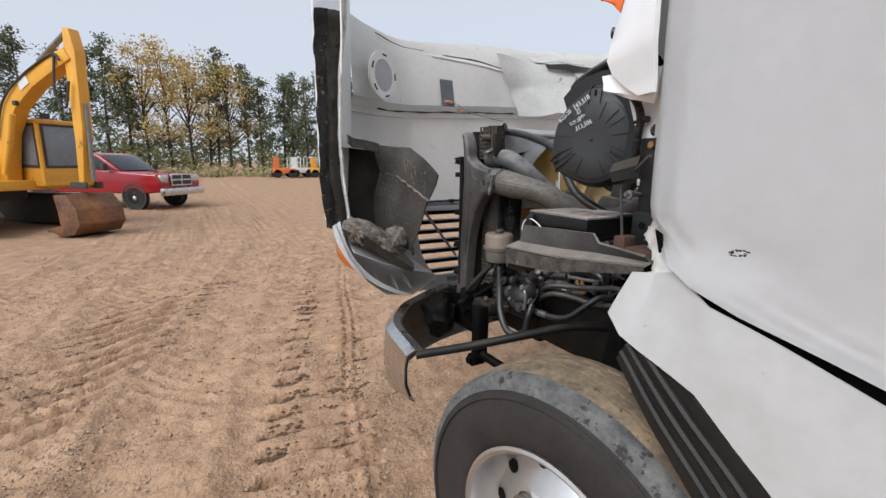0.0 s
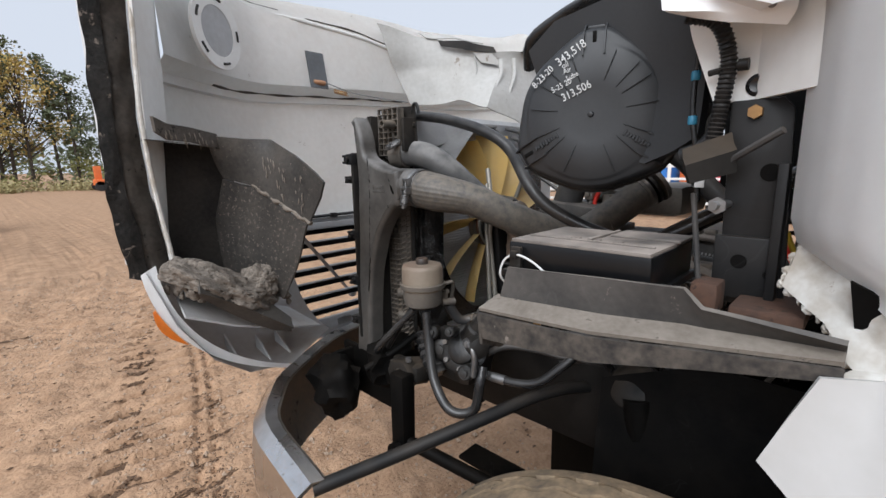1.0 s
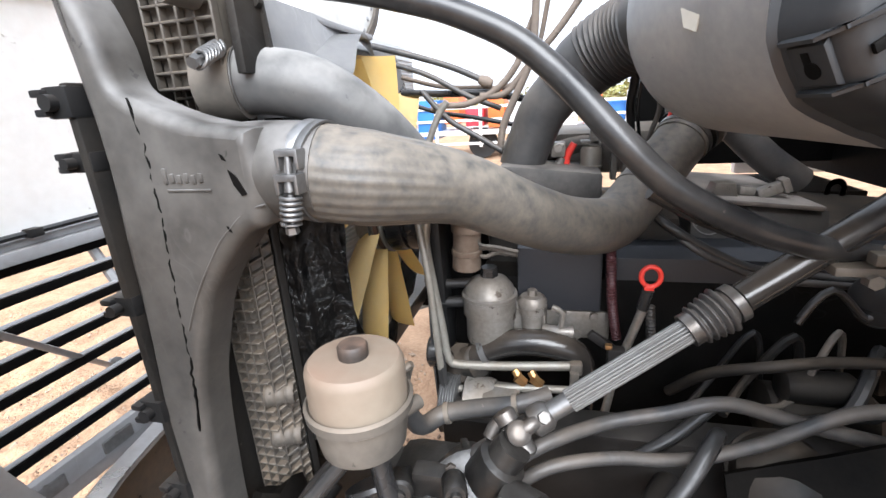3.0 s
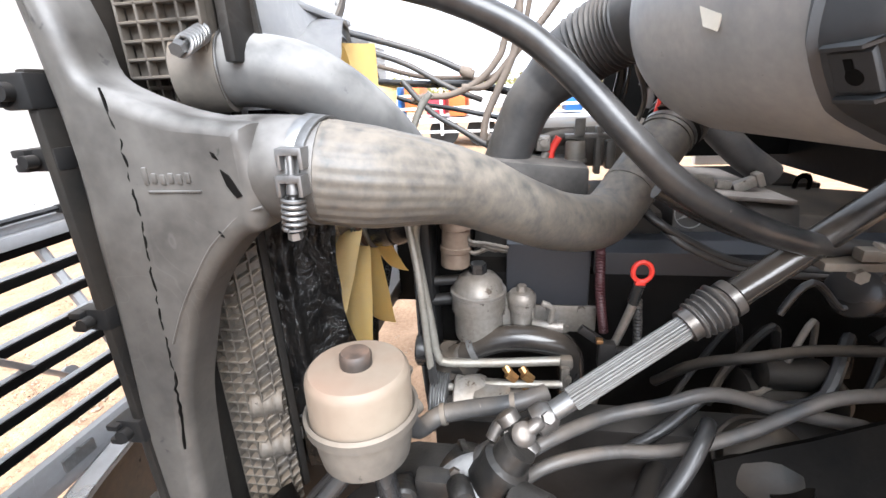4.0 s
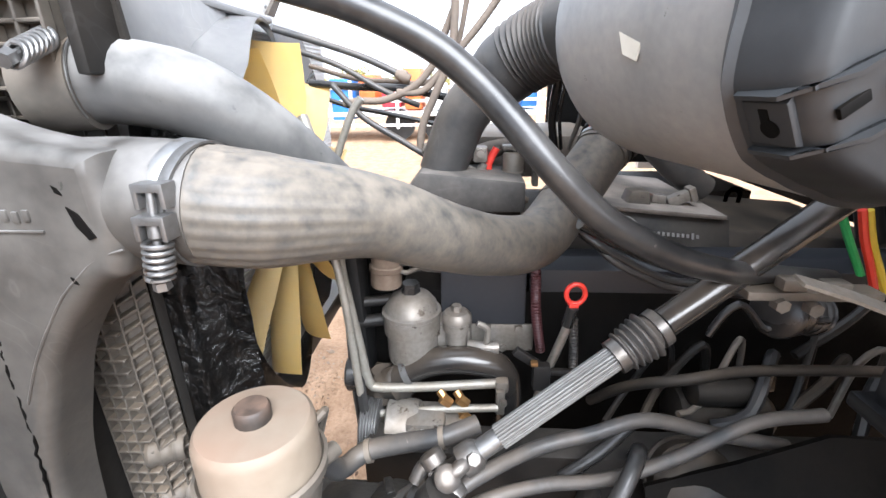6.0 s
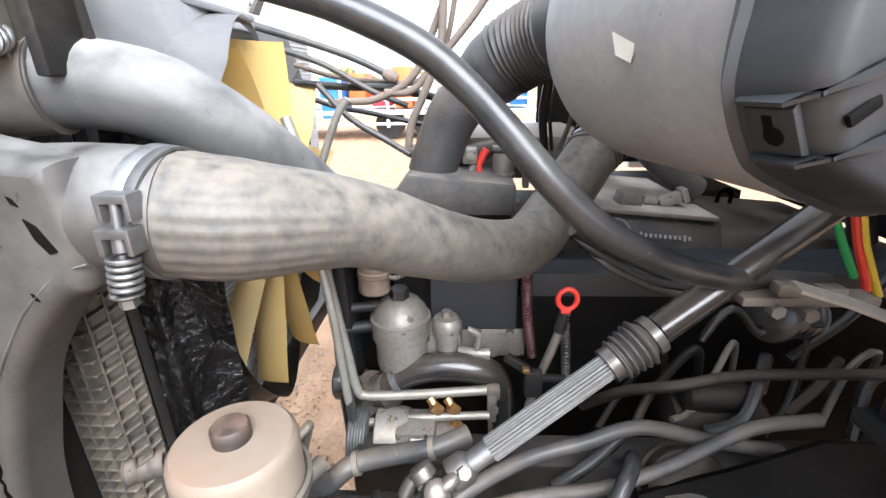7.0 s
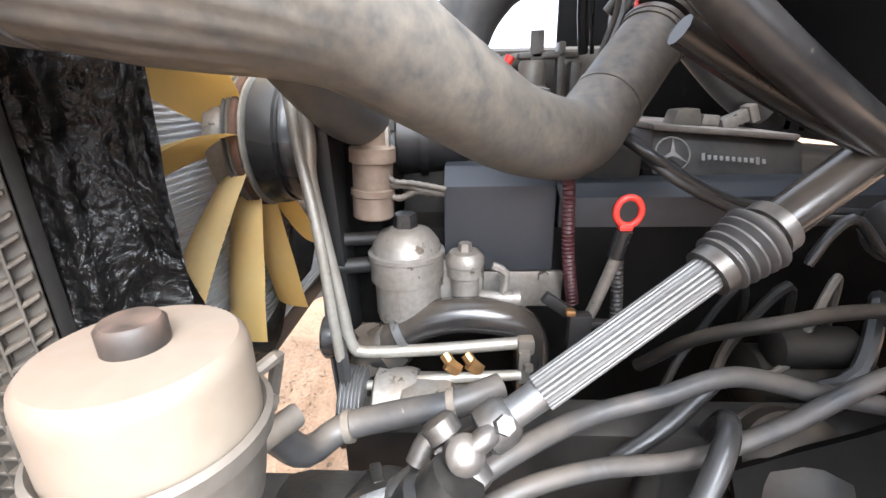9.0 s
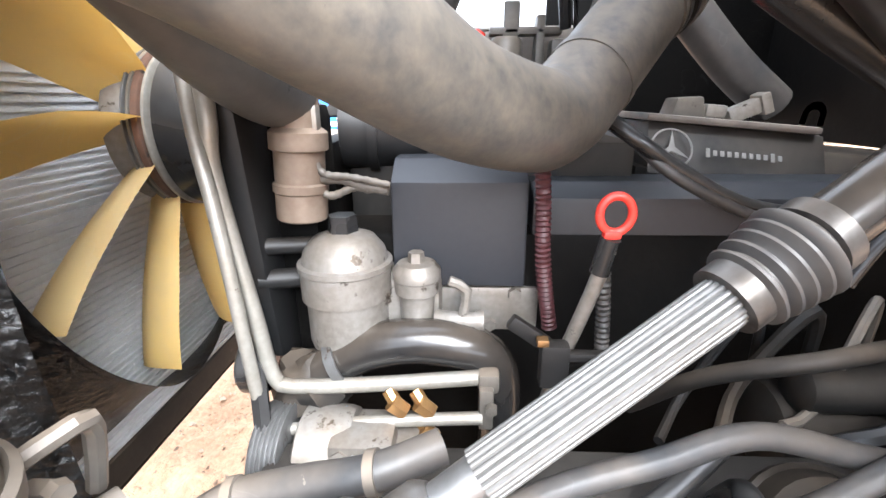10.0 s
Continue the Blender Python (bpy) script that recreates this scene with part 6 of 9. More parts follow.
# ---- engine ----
# Block and front cover get their shade from the near-black colour.
engine = part("engine_block", box(-0.14, 0.20, 1.0, 0.46, 1.0, 0.46, 0.02), M["black_deep"], truck, "near-black diesel engine block")
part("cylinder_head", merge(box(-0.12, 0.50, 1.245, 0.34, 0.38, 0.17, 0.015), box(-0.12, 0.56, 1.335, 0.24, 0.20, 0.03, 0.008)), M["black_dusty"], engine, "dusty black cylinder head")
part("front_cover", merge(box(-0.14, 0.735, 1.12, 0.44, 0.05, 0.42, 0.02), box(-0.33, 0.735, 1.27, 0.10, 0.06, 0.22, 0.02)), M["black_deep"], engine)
part("belt_guard", prism([(-0.45, 1.38), (-0.40, 1.42), (-0.34, 1.36), (-0.345, 1.0), (-0.40, 0.98), (-0.43, 1.2)], "y", 0.755, 0.785, 0.008), M["black"], engine, "black belt-side bracket")
part("side_panel", merge(prism([(-0.385, 1.165), (-0.385, 1.292), (-0.345, 1.315), (-0.30, 1.315), (-0.30, 1.165)], "y", 0.46, 0.618, 0.004)), M["panel"], engine, "matte graphite engine side panel")
part("side_panel", prism([(-0.365, 1.155), (-0.365, 1.270), (-0.33, 1.284), (-0.27, 1.284), (-0.27, 1.155)], "y", -0.30, 0.452, 0.004), M["panel"], engine)
cover = part("valve_cover", prism([(-0.275, 1.285), (-0.240, 1.352), (0.10, 1.352), (0.14, 1.285)], "y", 0.045, 0.285, 0.006), M["cover"], engine, "dusty brown-black valve cover with raised lid")
part("cover_lid", box(-0.07, 0.176, 1.357, 0.37, 0.232, 0.010, 0.004), M["box_dust"], cover, "dust-covered lid")
part("cover_base", box(-0.20, 0.17, 1.268, 0.14, 0.26, 0.05, 0.006), M["black_deep"], cover)
part("rear_cover", prism([(-0.262, 1.285), (-0.235, 1.330), (0.10, 1.330), (0.14, 1.285)], "y", -0.30, 0.040, 0.006), M["black_dusty"], cover)
for y, s in ((-0.008, 1.0), (0.072, 0.75)):
    eye = sheet(lambda u, v: (-0.135, y + lerp(0.009, 0.019, v) * s * math.cos(math.pi * u), 1.366 + (0.012 + lerp(0.010, 0.022, v) * math.sin(math.pi * u) - (0.014 if u in (0, 1) else 0)) * s), 14, 2, 0.006)
    part("lifting_eye", eye, M["alu"], cover)
plug = part("connector", merge(box(-0.19, 0.135, 1.375, 0.022, 0.045, 0.022, 0.004, rot=Euler((radians(-28), 0, 0))), box(-0.19, 0.11, 1.388, 0.030, 0.014, 0.030, 0.003, rot=Euler((radians(-28), 0, 0)))), M["alu"], cover, "grey sensor plug")
part("connector", box(-0.19, 0.175, 1.372, 0.02, 0.03, 0.018, 0.004), M["alu"], cover)
part("filler_boss", prism([(0.245, 1.36), (0.24, 1.385), (0.205, 1.39), (0.195, 1.36)], "x", -0.215, -0.17, 0.004), M["cup"], cover)
# maker's badge: ring with three spokes, and bars in place of the name
side = Matrix.Translation((-0.2665, 0.257, 1.3195)) @ Matrix(((0.0, 0.465, -0.885, 0), (-1.0, 0.0, 0.0, 0), (0.0, 0.885, 0.465, 0), (0, 0, 0, 1)))
badge = [tube([(0.027 * math.cos(a), 0.027 * math.sin(a), 0.001) for a in np.linspace(0, 2 * math.pi, 41)], 0.0014, 6, smooth=False)]
for k in range(3):
    a = radians(90 + 120 * k)
    badge.append(prism([(0.004 * math.sin(a), -0.004 * math.cos(a)), (0.026 * math.cos(a), 0.026 * math.sin(a)), (-0.004 * math.sin(a), 0.004 * math.cos(a))], "z", 0, 0.002))
b = merge(*badge)
b.transform(side)
part("badge", b, M["silver"], cover, "round cast badge with three spokes")
for k in range(11):
    b = box(0, 0, 0.001, 0.0052, 0.0075 + 0.005 * (k in (0, 9)), 0.0014, 0.0006)
    b.transform(side @ Matrix.Translation((0.048 + 0.0095 * k, -0.002, 0)))
    part("badge_bar", b, M["silver"], cover)

tilt = Matrix.Translation((0, 0.285, 1.33)) @ Matrix.Rotation(radians(5), 4, "X") @ Matrix.Translation((0, -0.285, -1.33))
for ob in [cover] + list(cover.children):
    ob.data.transform(tilt)

# filters
filt = part("oil_filter_housing", lathe([(0.030, 0), (0.046, 0.004), (0.048, 0.012), (0.048, 0.062), (0.053, 0.064), (0.053, 0.098), (0.055, 0.100), (0.055, 0.106), (0.050, 0.108), (0.047, 0.120), (0.036, 0.134), (0.018, 0.141), (0.001, 0.142)], (-0.400, 0.672, 1.098), (0, 0, 1), 44), M["alu"], engine, "cast aluminium oil filter housing with black hex cap")
part("hex_cap", bolt((-0.400, 0.672, 1.248), (0, 0, 1), 0.018, 0.02), M["rubber"], filt)
fuel = part("fuel_filter", lathe([(0.015, 0), (0.019, 0.004), (0.021, 0.04), (0.026, 0.043), (0.026, 0.058), (0.028, 0.06), (0.028, 0.070), (0.022, 0.078), (0.001, 0.08)], (-0.405, 0.588, 1.125), (0, 0, 1), 32), M["alu"], engine, "small aluminium fuel filter bowl")
part("hex_cap", bolt((-0.405, 0.588, 1.21), (0, 0, 1), 0.010, 0.012), M["alu"], fuel)
part("drain_tap", merge(tube([(-0.41, 0.565, 1.135), (-0.42, 0.535, 1.137), (-0.42, 0.515, 1.137)], 0.010, 10), tube([(-0.42, 0.535, 1.14), (-0.42, 0.53, 1.175), (-0.42, 0.55, 1.187)], 0.006, 8), lathe([(0.012, 0), (0.012, 0.01)], (-0.42, 0.52, 1.137), (0, -1, 0), 12)), M["alu"], fuel)
part("filter_arm", merge(tube([(-0.42, 0.77, 1.225), (-0.39, 0.70, 1.22)], 0.010, 10), tube([(-0.42, 0.77, 1.185), (-0.39, 0.70, 1.18)], 0.012, 10)), M["black"], engine)
part("filter_base", merge(box(-0.36, 0.64, 1.14, 0.08, 0.16, 0.10, 0.015), box(-0.36, 0.51, 1.13, 0.03, 0.14, 0.06, 0.006), bolt((-0.378, 0.53, 1.152), (-1, 0, 0)), bolt((-0.378, 0.47, 1.152), (-1, 0, 0)), bolt((-0.378, 0.50, 1.11), (-1, 0, 0))), M["alu"], engine)
part("thermostat_neck", lathe([(0.026, 0), (0.028, 0.002), (0.028, 0.03), (0.030, 0.032), (0.030, 0.04), (0.027, 0.042), (0.027, 0.075), (0.031, 0.077), (0.031, 0.095), (0.024, 0.10), (0.022, 0.14)], (-0.405, 0.715, 1.255), (0, -0.05, 1), 28), M["brown_cast"], engine, "brown-stained thermostat neck")
part("alternator", merge(lathe([(0.03, 0), (0.055, 0.005), (0.055, 0.10), (0.04, 0.12)], (-0.27, 0.70, 1.345), (0.1, -1, 0), 28), lathe([(0.058, 0), (0.058, 0.012)], (-0.27, 0.66, 1.345), (0.1, -1, 0), 28)), M["black"], engine, "black round housing")

# air-conditioning lines and compressor
line = part("ac_line", tube([(-0.40, 0.835, 1.55), (-0.44, 0.79, 1.44), (-0.46, 0.775, 1.37), (-0.46, 0.779, 1.322), (-0.46, 0.771, 1.248), (-0.46, 0.758, 1.152), (-0.46, 0.752, 1.100), (-0.46, 0.745, 1.078), (-0.46, 0.728, 1.071), (-0.46, 0.636, 1.076), (-0.46, 0.512, 1.088)], 0.0088, 12, 0.008), M["zinc"], truck, "bent zinc-plated refrigerant line")
part("ac_line_low", tube([(-0.43, 0.815, 1.50), (-0.452, 0.797, 1.42), (-0.468, 0.786, 1.35), (-0.475, 0.776, 1.29), (-0.48, 0.768, 1.216), (-0.48, 0.762, 1.104), (-0.48, 0.757, 1.05), (-0.48, 0.748, 1.034), (-0.48, 0.732, 1.028), (-0.48, 0.636, 1.041), (-0.48, 0.512, 1.050)], 0.0072, 12, 0.008), M["zinc"], line)
part("line_block", merge(box(-0.462, 0.505, 1.086, 0.022, 0.024, 0.024, 0.006), box(-0.474, 0.508, 1.06, 0.016, 0.016, 0.05, 0.003), bolt((-0.487, 0.503, 1.066), (-1, 0, 0), 0.007)), M["cup"], line)
comp = part("ac_compressor", merge(lathe([(0.048, 0), (0.055, 0.004), (0.055, 0.05), (0.052, 0.06)], (-0.48, 0.715, 0.995), (0, -1, 0), 32), box(-0.48, 0.625, 0.99, 0.09, 0.11, 0.08, 0.02), box(-0.50, 0.64, 1.02, 0.05, 0.07, 0.05, 0.01), bolt((-0.527, 0.66, 1.03), (-1, 0, 0.4), 0.011), bolt((-0.527, 0.605, 1.03), (-1, 0, 0.4), 0.011)), M["alu"], truck, "dusty aluminium air-conditioning compressor")
prof = []
for k in range(7):
    prof += [(0.055, k * 0.005), (0.058, k * 0.005 + 0.002), (0.055, k * 0.005 + 0.004)]
part("pulley", lathe([(0.02, 0)] + prof + [(0.02, 0.036)], (-0.48, 0.725, 0.995), (0, 1, 0), 40), M["steel"], comp, "grooved steel pulley")
part("label", box(-0.5265, 0.633, 1.02, 0.002, 0.028, 0.034, 0.0005), M["white"], comp, "white maker's label")
for k in range(3):
    part("label_bar", box(-0.5278, 0.633 - 0.003 * k, 1.011 + 0.008 * k, 0.001, 0.016, 0.0025, 0), M["black"], comp)
for y, z in ((0.605, 1.058), (0.575, 1.058), (0.572, 1.024)):
    part("brass_fitting", merge(bolt((-0.475, y, z), (0, -0.6, -0.5), 0.011, 0.02), tube([(-0.465, y + 0.012, z + 0.014), (-0.475, y, z)], 0.008, 8)), M["brass"], comp)
part("belt", tube([(-0.30, 0.81, 1.36), (-0.40, 0.79, 1.2), (-0.52, 0.74, 1.0)], 0.010, 6), M["rubber"], truck)
part("idler_pulley", lathe([(0.012, 0), (0.032, 0.0), (0.034, 0.004), (0.034, 0.026), (0.03, 0.03)], (-0.43, 0.765, 1.08), (0, 1, 0), 28), M["rubber"], engine)
part("pulley_bolt", bolt((-0.43, 0.758, 1.08), (0, -1, 0), 0.012, 0.012), M["rust"], engine)

# coolant elbow, dipstick, conduit
part("water_elbow", tube([(-0.43, 0.725, 1.055), (-0.43, 0.69, 1.080), (-0.43, 0.645, 1.105), (-0.43, 0.59, 1.115), (-0.43, 0.53, 1.108), (-0.425, 0.50, 1.085), (-0.42, 0.49, 1.04), (-0.41, 0.488, 0.96)], 0.027, 20, 0.01), M["gloss_black"], engine, "black painted coolant elbow with chipped paint")
part("elbow_clamp", lathe([(0.030, 0), (0.033, 0), (0.033, 0.012), (0.030, 0.012), (0.03, 0)], (-0.43, 0.682, 1.084), (0.0, -0.88, 0.47), 28), M["steel"], engine)
part("elbow_bowl", clod((-0.43, 0.715, 1.055), (0.036, 0.045, 0.04), 12, 3), M["black_dusty"], engine)
part("blue_seal", tube([(-0.463, 0.70, 1.030), (-0.464, 0.68, 1.032), (-0.462, 0.665, 1.045)], 0.003, 6), mat("blue_seal", (0.08, 0.35, 0.65), rough=0.4, bump=0), engine)
dip = part("dipstick", tube([(-0.485, 0.398, 1.248), (-0.478, 0.408, 1.20), (-0.470, 0.42, 1.15), (-0.462, 0.435, 1.09), (-0.45, 0.45, 0.98)], 0.0075, 10), M["alu"], engine, "dipstick tube")
ringp = [(-0.485 + 0.0, 0.396 + 0.0155 * math.cos(a) * 0.95, 1.281 + 0.017 * math.sin(a)) for a in np.linspace(0, 2 * math.pi, 21)]
part("red_handle", merge(tube(ringp, 0.0042, 10, 0.004), box(-0.485, 0.398, 1.262, 0.012, 0.016, 0.008, 0.003)), M["red"], dip, "red ring-pull dipstick handle")
part("dip_collar", tube([(-0.485, 0.398, 1.258), (-0.481, 0.404, 1.222)], 0.0095, 12), M["rubber"], dip)
part("conduit", tube([(-0.40, 0.452, 1.335), (-0.405, 0.448, 1.28), (-0.405, 0.443, 1.2), (-0.40, 0.43, 1.12)], 0.0085, 12, 0.002, ring=ribs(0.006, 0.0012)), M["conduit"], engine, "maroon corrugated conduit")
part("conduit", tube([(-0.42, 0.38, 1.20), (-0.42, 0.375, 1.15), (-0.42, 0.37, 1.08)], 0.008, 10, 0.002, ring=ribs(0.007, 0.001)), M["hose_grey"], engine)
part("harness_clip", merge(box(-0.47, 0.465, 1.15, 0.012, 0.05, 0.016, 0.003, rot=Euler((radians(35), 0, 0))), box(-0.48, 0.44, 1.12, 0.02, 0.03, 0.05, 0.005), box(-0.48, 0.41, 1.13, 0.012, 0.05, 0.010, 0.003)), M["black"], engine)
part("yellow_tab", box(-0.482, 0.453, 1.147, 0.012, 0.012, 0.008, 0.002), M["brass"], engine)
for k, (y, z) in enumerate(((0.33, 1.13), (0.30, 1.15), (0.24, 1.12), (0.18, 1.14), (0.10, 1.13))):
    part("head_bolt", merge(bolt((-0.30, y, z), (-1, 0, 0), 0.012, 0.012), lathe([(0.016, 0), (0.016, 0.01)], (-0.295, y, z), (-1, 0, 0), 16)), M["cup"], engine)

# ---- steering shaft ----
J, U = Vector((-0.700, 0.585, 1.135)), Vector((-0.50, 0.03, 1.50))
SD = (Vector((-0.625, 0.345, 1.287)) - J).normalized()
def splined(a, b, r, n=22):
    bm = bmesh.new()
    prof = []
    for k in range(n * 4):
        rr = r * (0.89, 0.985, 1.0, 0.985)[k % 4]
        t = 2 * math.pi * k / (n * 4)
        prof.append((rr * math.cos(t), rr * math.sin(t)))
    q = (b - a).to_track_quat("Z", "Y").to_matrix().to_4x4()
    L = (b - a).length
    lo = [bm.verts.new((x, y, 0)) for x, y in prof]
    hi = [bm.verts.new((x, y, L)) for x, y in prof]
    for i in range(len(prof)):
        j = (i + 1) % len(prof)
        bm.faces.new((lo[i], lo[j], hi[j], hi[i]))
    bm.faces.new(lo[::-1])
    bm.faces.new(hi)
    bm.transform(Matrix.Translation(a) @ q)
    return bm


S = lambda d: J + SD * d
shaft = part("steering_shaft", splined(S(0.075), S(0.265), 0.0165), M["spline"], truck, "splined steel steering shaft", angle=20)
part("shaft_neck", tube([S(0.02), S(0.078)], (0.013, 0.014), 14), M["steel"], shaft)
part("upper_tube", tube([S(0.33), S(0.52), S(0.80)], 0.0195, 24), M["gloss_black"], shaft, "black painted shaft tube with worn edges")
prof = [(0.015, 0)]
for k in range(5):
    prof += [(0.022 + 0.002 * k, 0.003 + 0.013 * k), (0.0285 + 0.0013 * k, 0.007 + 0.013 * k), (0.029 + 0.0013 * k, 0.0095 + 0.013 * k), (0.024 + 0.001 * k, 0.0140 + 0.013 * k)]
part("boot", lathe([(r * 0.93, h * 0.70) for r, h in prof + [(0.022, 0.075), (0.021, 0.09)]], S(0.262), SD, 36), M["hose_grey"], shaft, "dusty black pleated rubber boot")
part("boot_clamp", lathe([(0.0175, 0), (0.0225, 0), (0.0225, 0.013), (0.0175, 0.013)], S(0.252), SD, 28), M["dark_steel"], shaft)
part("boot_clamp", lathe([(0.021, 0), (0.0255, 0), (0.0255, 0.012), (0.021, 0.012)], S(0.314), SD, 28), M["dark_steel"], shaft)
JU = Vector((-0.72, -0.25, 0.65)).normalized()
JV = SD.cross(JU).normalized()
JC = J - SD * 0.012
yk = [lathe([(0.016, -0.012), (0.021, -0.008), (0.021, 0.012), (0.015, 0.02)], JC + SD * 0.038, SD, 24), lathe([(0.015, -0.02), (0.020, -0.012), (0.020, 0.01), (0.014, 0.014)], JC - SD * 0.040 + Vector((-0.004, 0.004, -0.008)), SD, 24)]
turn = SD.to_track_quat("Z", "Y")
for s in (-1, 1):
    yk.append(lathe([(0.010, -0.010), (0.0165, -0.008), (0.0165, 0.006), (0.012, 0.010), (0.006, 0.011)], JC + JU * 0.024 * s, JU * s, 20))
    yk.append(lathe([(0.010, -0.010), (0.0165, -0.008), (0.0165, 0.006), (0.012, 0.010), (0.006, 0.011)], JC + JV * 0.024 * s, JV * s, 20))
    yk.append(tube([JC + JU * 0.020 * s - SD * 0.002, JC + JU * 0.022 * s + SD * 0.016, JC + JU * 0.012 * s + SD * 0.034], 0.010, 10, 0.006))
    yk.append(tube([JC + JV * 0.020 * s + SD * 0.002, JC + JV * 0.022 * s - SD * 0.016, JC + JV * 0.012 * s - SD * 0.034], 0.010, 10, 0.006))
yk.append(lathe([(0.010, -0.03), (0.010, 0.03)], JC, JU, 14))
yk.append(bolt(JC + SD * 0.04 + JU * 0.022, JU, 0.009, 0.012))
part("universal_joint", merge(*yk), M["dark_steel"], shaft, "worn steel universal joint")
part("lower_yoke", tube([J - SD * 0.03, J - SD * 0.075 + Vector((-0.01, 0.01, -0.02))], 0.014, 12), M["black_dusty"], shaft)

# steering gear: cast body, bolted end cover, input tower
GC = Vector((-0.755, 0.645, 1.045))
GA = Vector((-0.80, -0.25, 0.45)).normalized()
gear = part("steering_gear", merge(lathe([(0.03, -0.12), (0.058, -0.11), (0.062, -0.03), (0.070, -0.026), (0.072, -0.004), (0.066, 0.0), (0.046, 0.004), (0.042, 0.016), (0.030, 0.022), (0.012, 0.024)], GC, GA, 28),
                                   box(-0.70, 0.70, 0.99, 0.12, 0.16, 0.13, 0.03), lathe([(0.03, 0), (0.036, 0.01), (0.034, 0.05), (0.026, 0.055), (0.024, 0.08)], GC + Vector((0.02, -0.01, 0.02)), (0.05, -0.5, 0.8), 20),
                                   lathe([(0.02, -0.02), (0.028, -0.015), (0.028, 0.03), (0.016, 0.034)], (-0.77, 0.585, 1.075), (-0.5, -0.8, 0.1), 16), box(-0.75, 0.70, 1.07, 0.03, 0.06, 0.05, 0.008)), M["grease"], truck, "grimy cast steering gear housing")
g1 = GA.orthogonal().normalized()
g2 = GA.cross(g1)
for k in range(7):
    a = 2 * math.pi * k / 7 + 0.3
    part("gear_bolt", bolt(GC + 0.058 * (math.cos(a) * g1 + math.sin(a) * g2) + GA * 0.004, GA, 0.0085, 0.014), M["dark_steel"], gear)
for k in range(5):
    a = 2 * math.pi * k / 5
    c = GC - GA * 0.07 + 0.06 * (math.cos(a) * g1 + math.sin(a) * g2)
    part("gear_rib", box(*c, 0.012, 0.012, 0.06, 0.003, rot=GA.to_track_quat("Z", "Y").to_euler()), M["grease"], gear)
for k, (dy, dz, r0) in enumerate(((0.075, -0.02, 0.030), (0.10, 0.03, 0.020), (0.02, 0.055, 0.016), (-0.045, -0.045, 0.022))):
    part("gear_boss", lathe([(r0 * 0.8, -0.02), (r0, -0.015), (r0, 0.018), (r0 * 0.8, 0.022), (r0 * 0.45, 0.022), (r0 * 0.45, 0.030), (0.001, 0.031)], GC + Vector((-0.005 - 0.01 * k, dy, dz)), (-0.9, -0.3, 0.25), 18), M["grease"], gear)
part("gear_line", tube([(-0.79, 0.60, 1.085), (-0.80, 0.575, 1.08), (-0.80, 0.565, 1.05), (-0.80, 0.57, 1.00)], 0.008, 10), M["steel"], gear)
part("gear_fitting", bolt((-0.79, 0.60, 1.085), (-0.6, -0.7, 0.1), 0.013, 0.02), M["steel"], gear)
# casting with a clamp below the reservoir
pump = part("link_casting", merge(lathe([(0.02, -0.05), (0.042, -0.045), (0.045, 0.03), (0.038, 0.045), (0.018, 0.05)], (-0.79, 0.83, 0.93), (-0.9, 0.3, 0.15), 22), box(-0.80, 0.79, 0.945, 0.06, 0.05, 0.05, 0.012), box(-0.80, 0.875, 0.945, 0.03, 0.04, 0.05, 0.01)), M["black_dusty"], truck, "dusty cast link end with clamp")
for py, pz in ((0.80, 0.965), (0.865, 0.965), (0.83, 0.90)):
    part("clamp_bolt", bolt((-0.835, py, pz), (-0.9, 0.3, 0.15), 0.010, 0.016), M["dark_steel"], pump)
part("dust_boot", tube([(-0.74, 0.79, 1.05), (-0.76, 0.77, 1.01), (-0.775, 0.745, 0.975), (-0.78, 0.72, 0.95)], lambda s: lerp(0.05, 0.025, s), 18, 0.006, ring=lambda s: 0.003 * math.sin(s * 300)), M["rubber"], truck, "ribbed black rubber dust boot")
part("reservoir_leg", tube([(-0.80, 0.80, 1.155), (-0.80, 0.86, 1.08), (-0.81, 0.92, 0.99)], 0.008, 8), M["black"], truck)

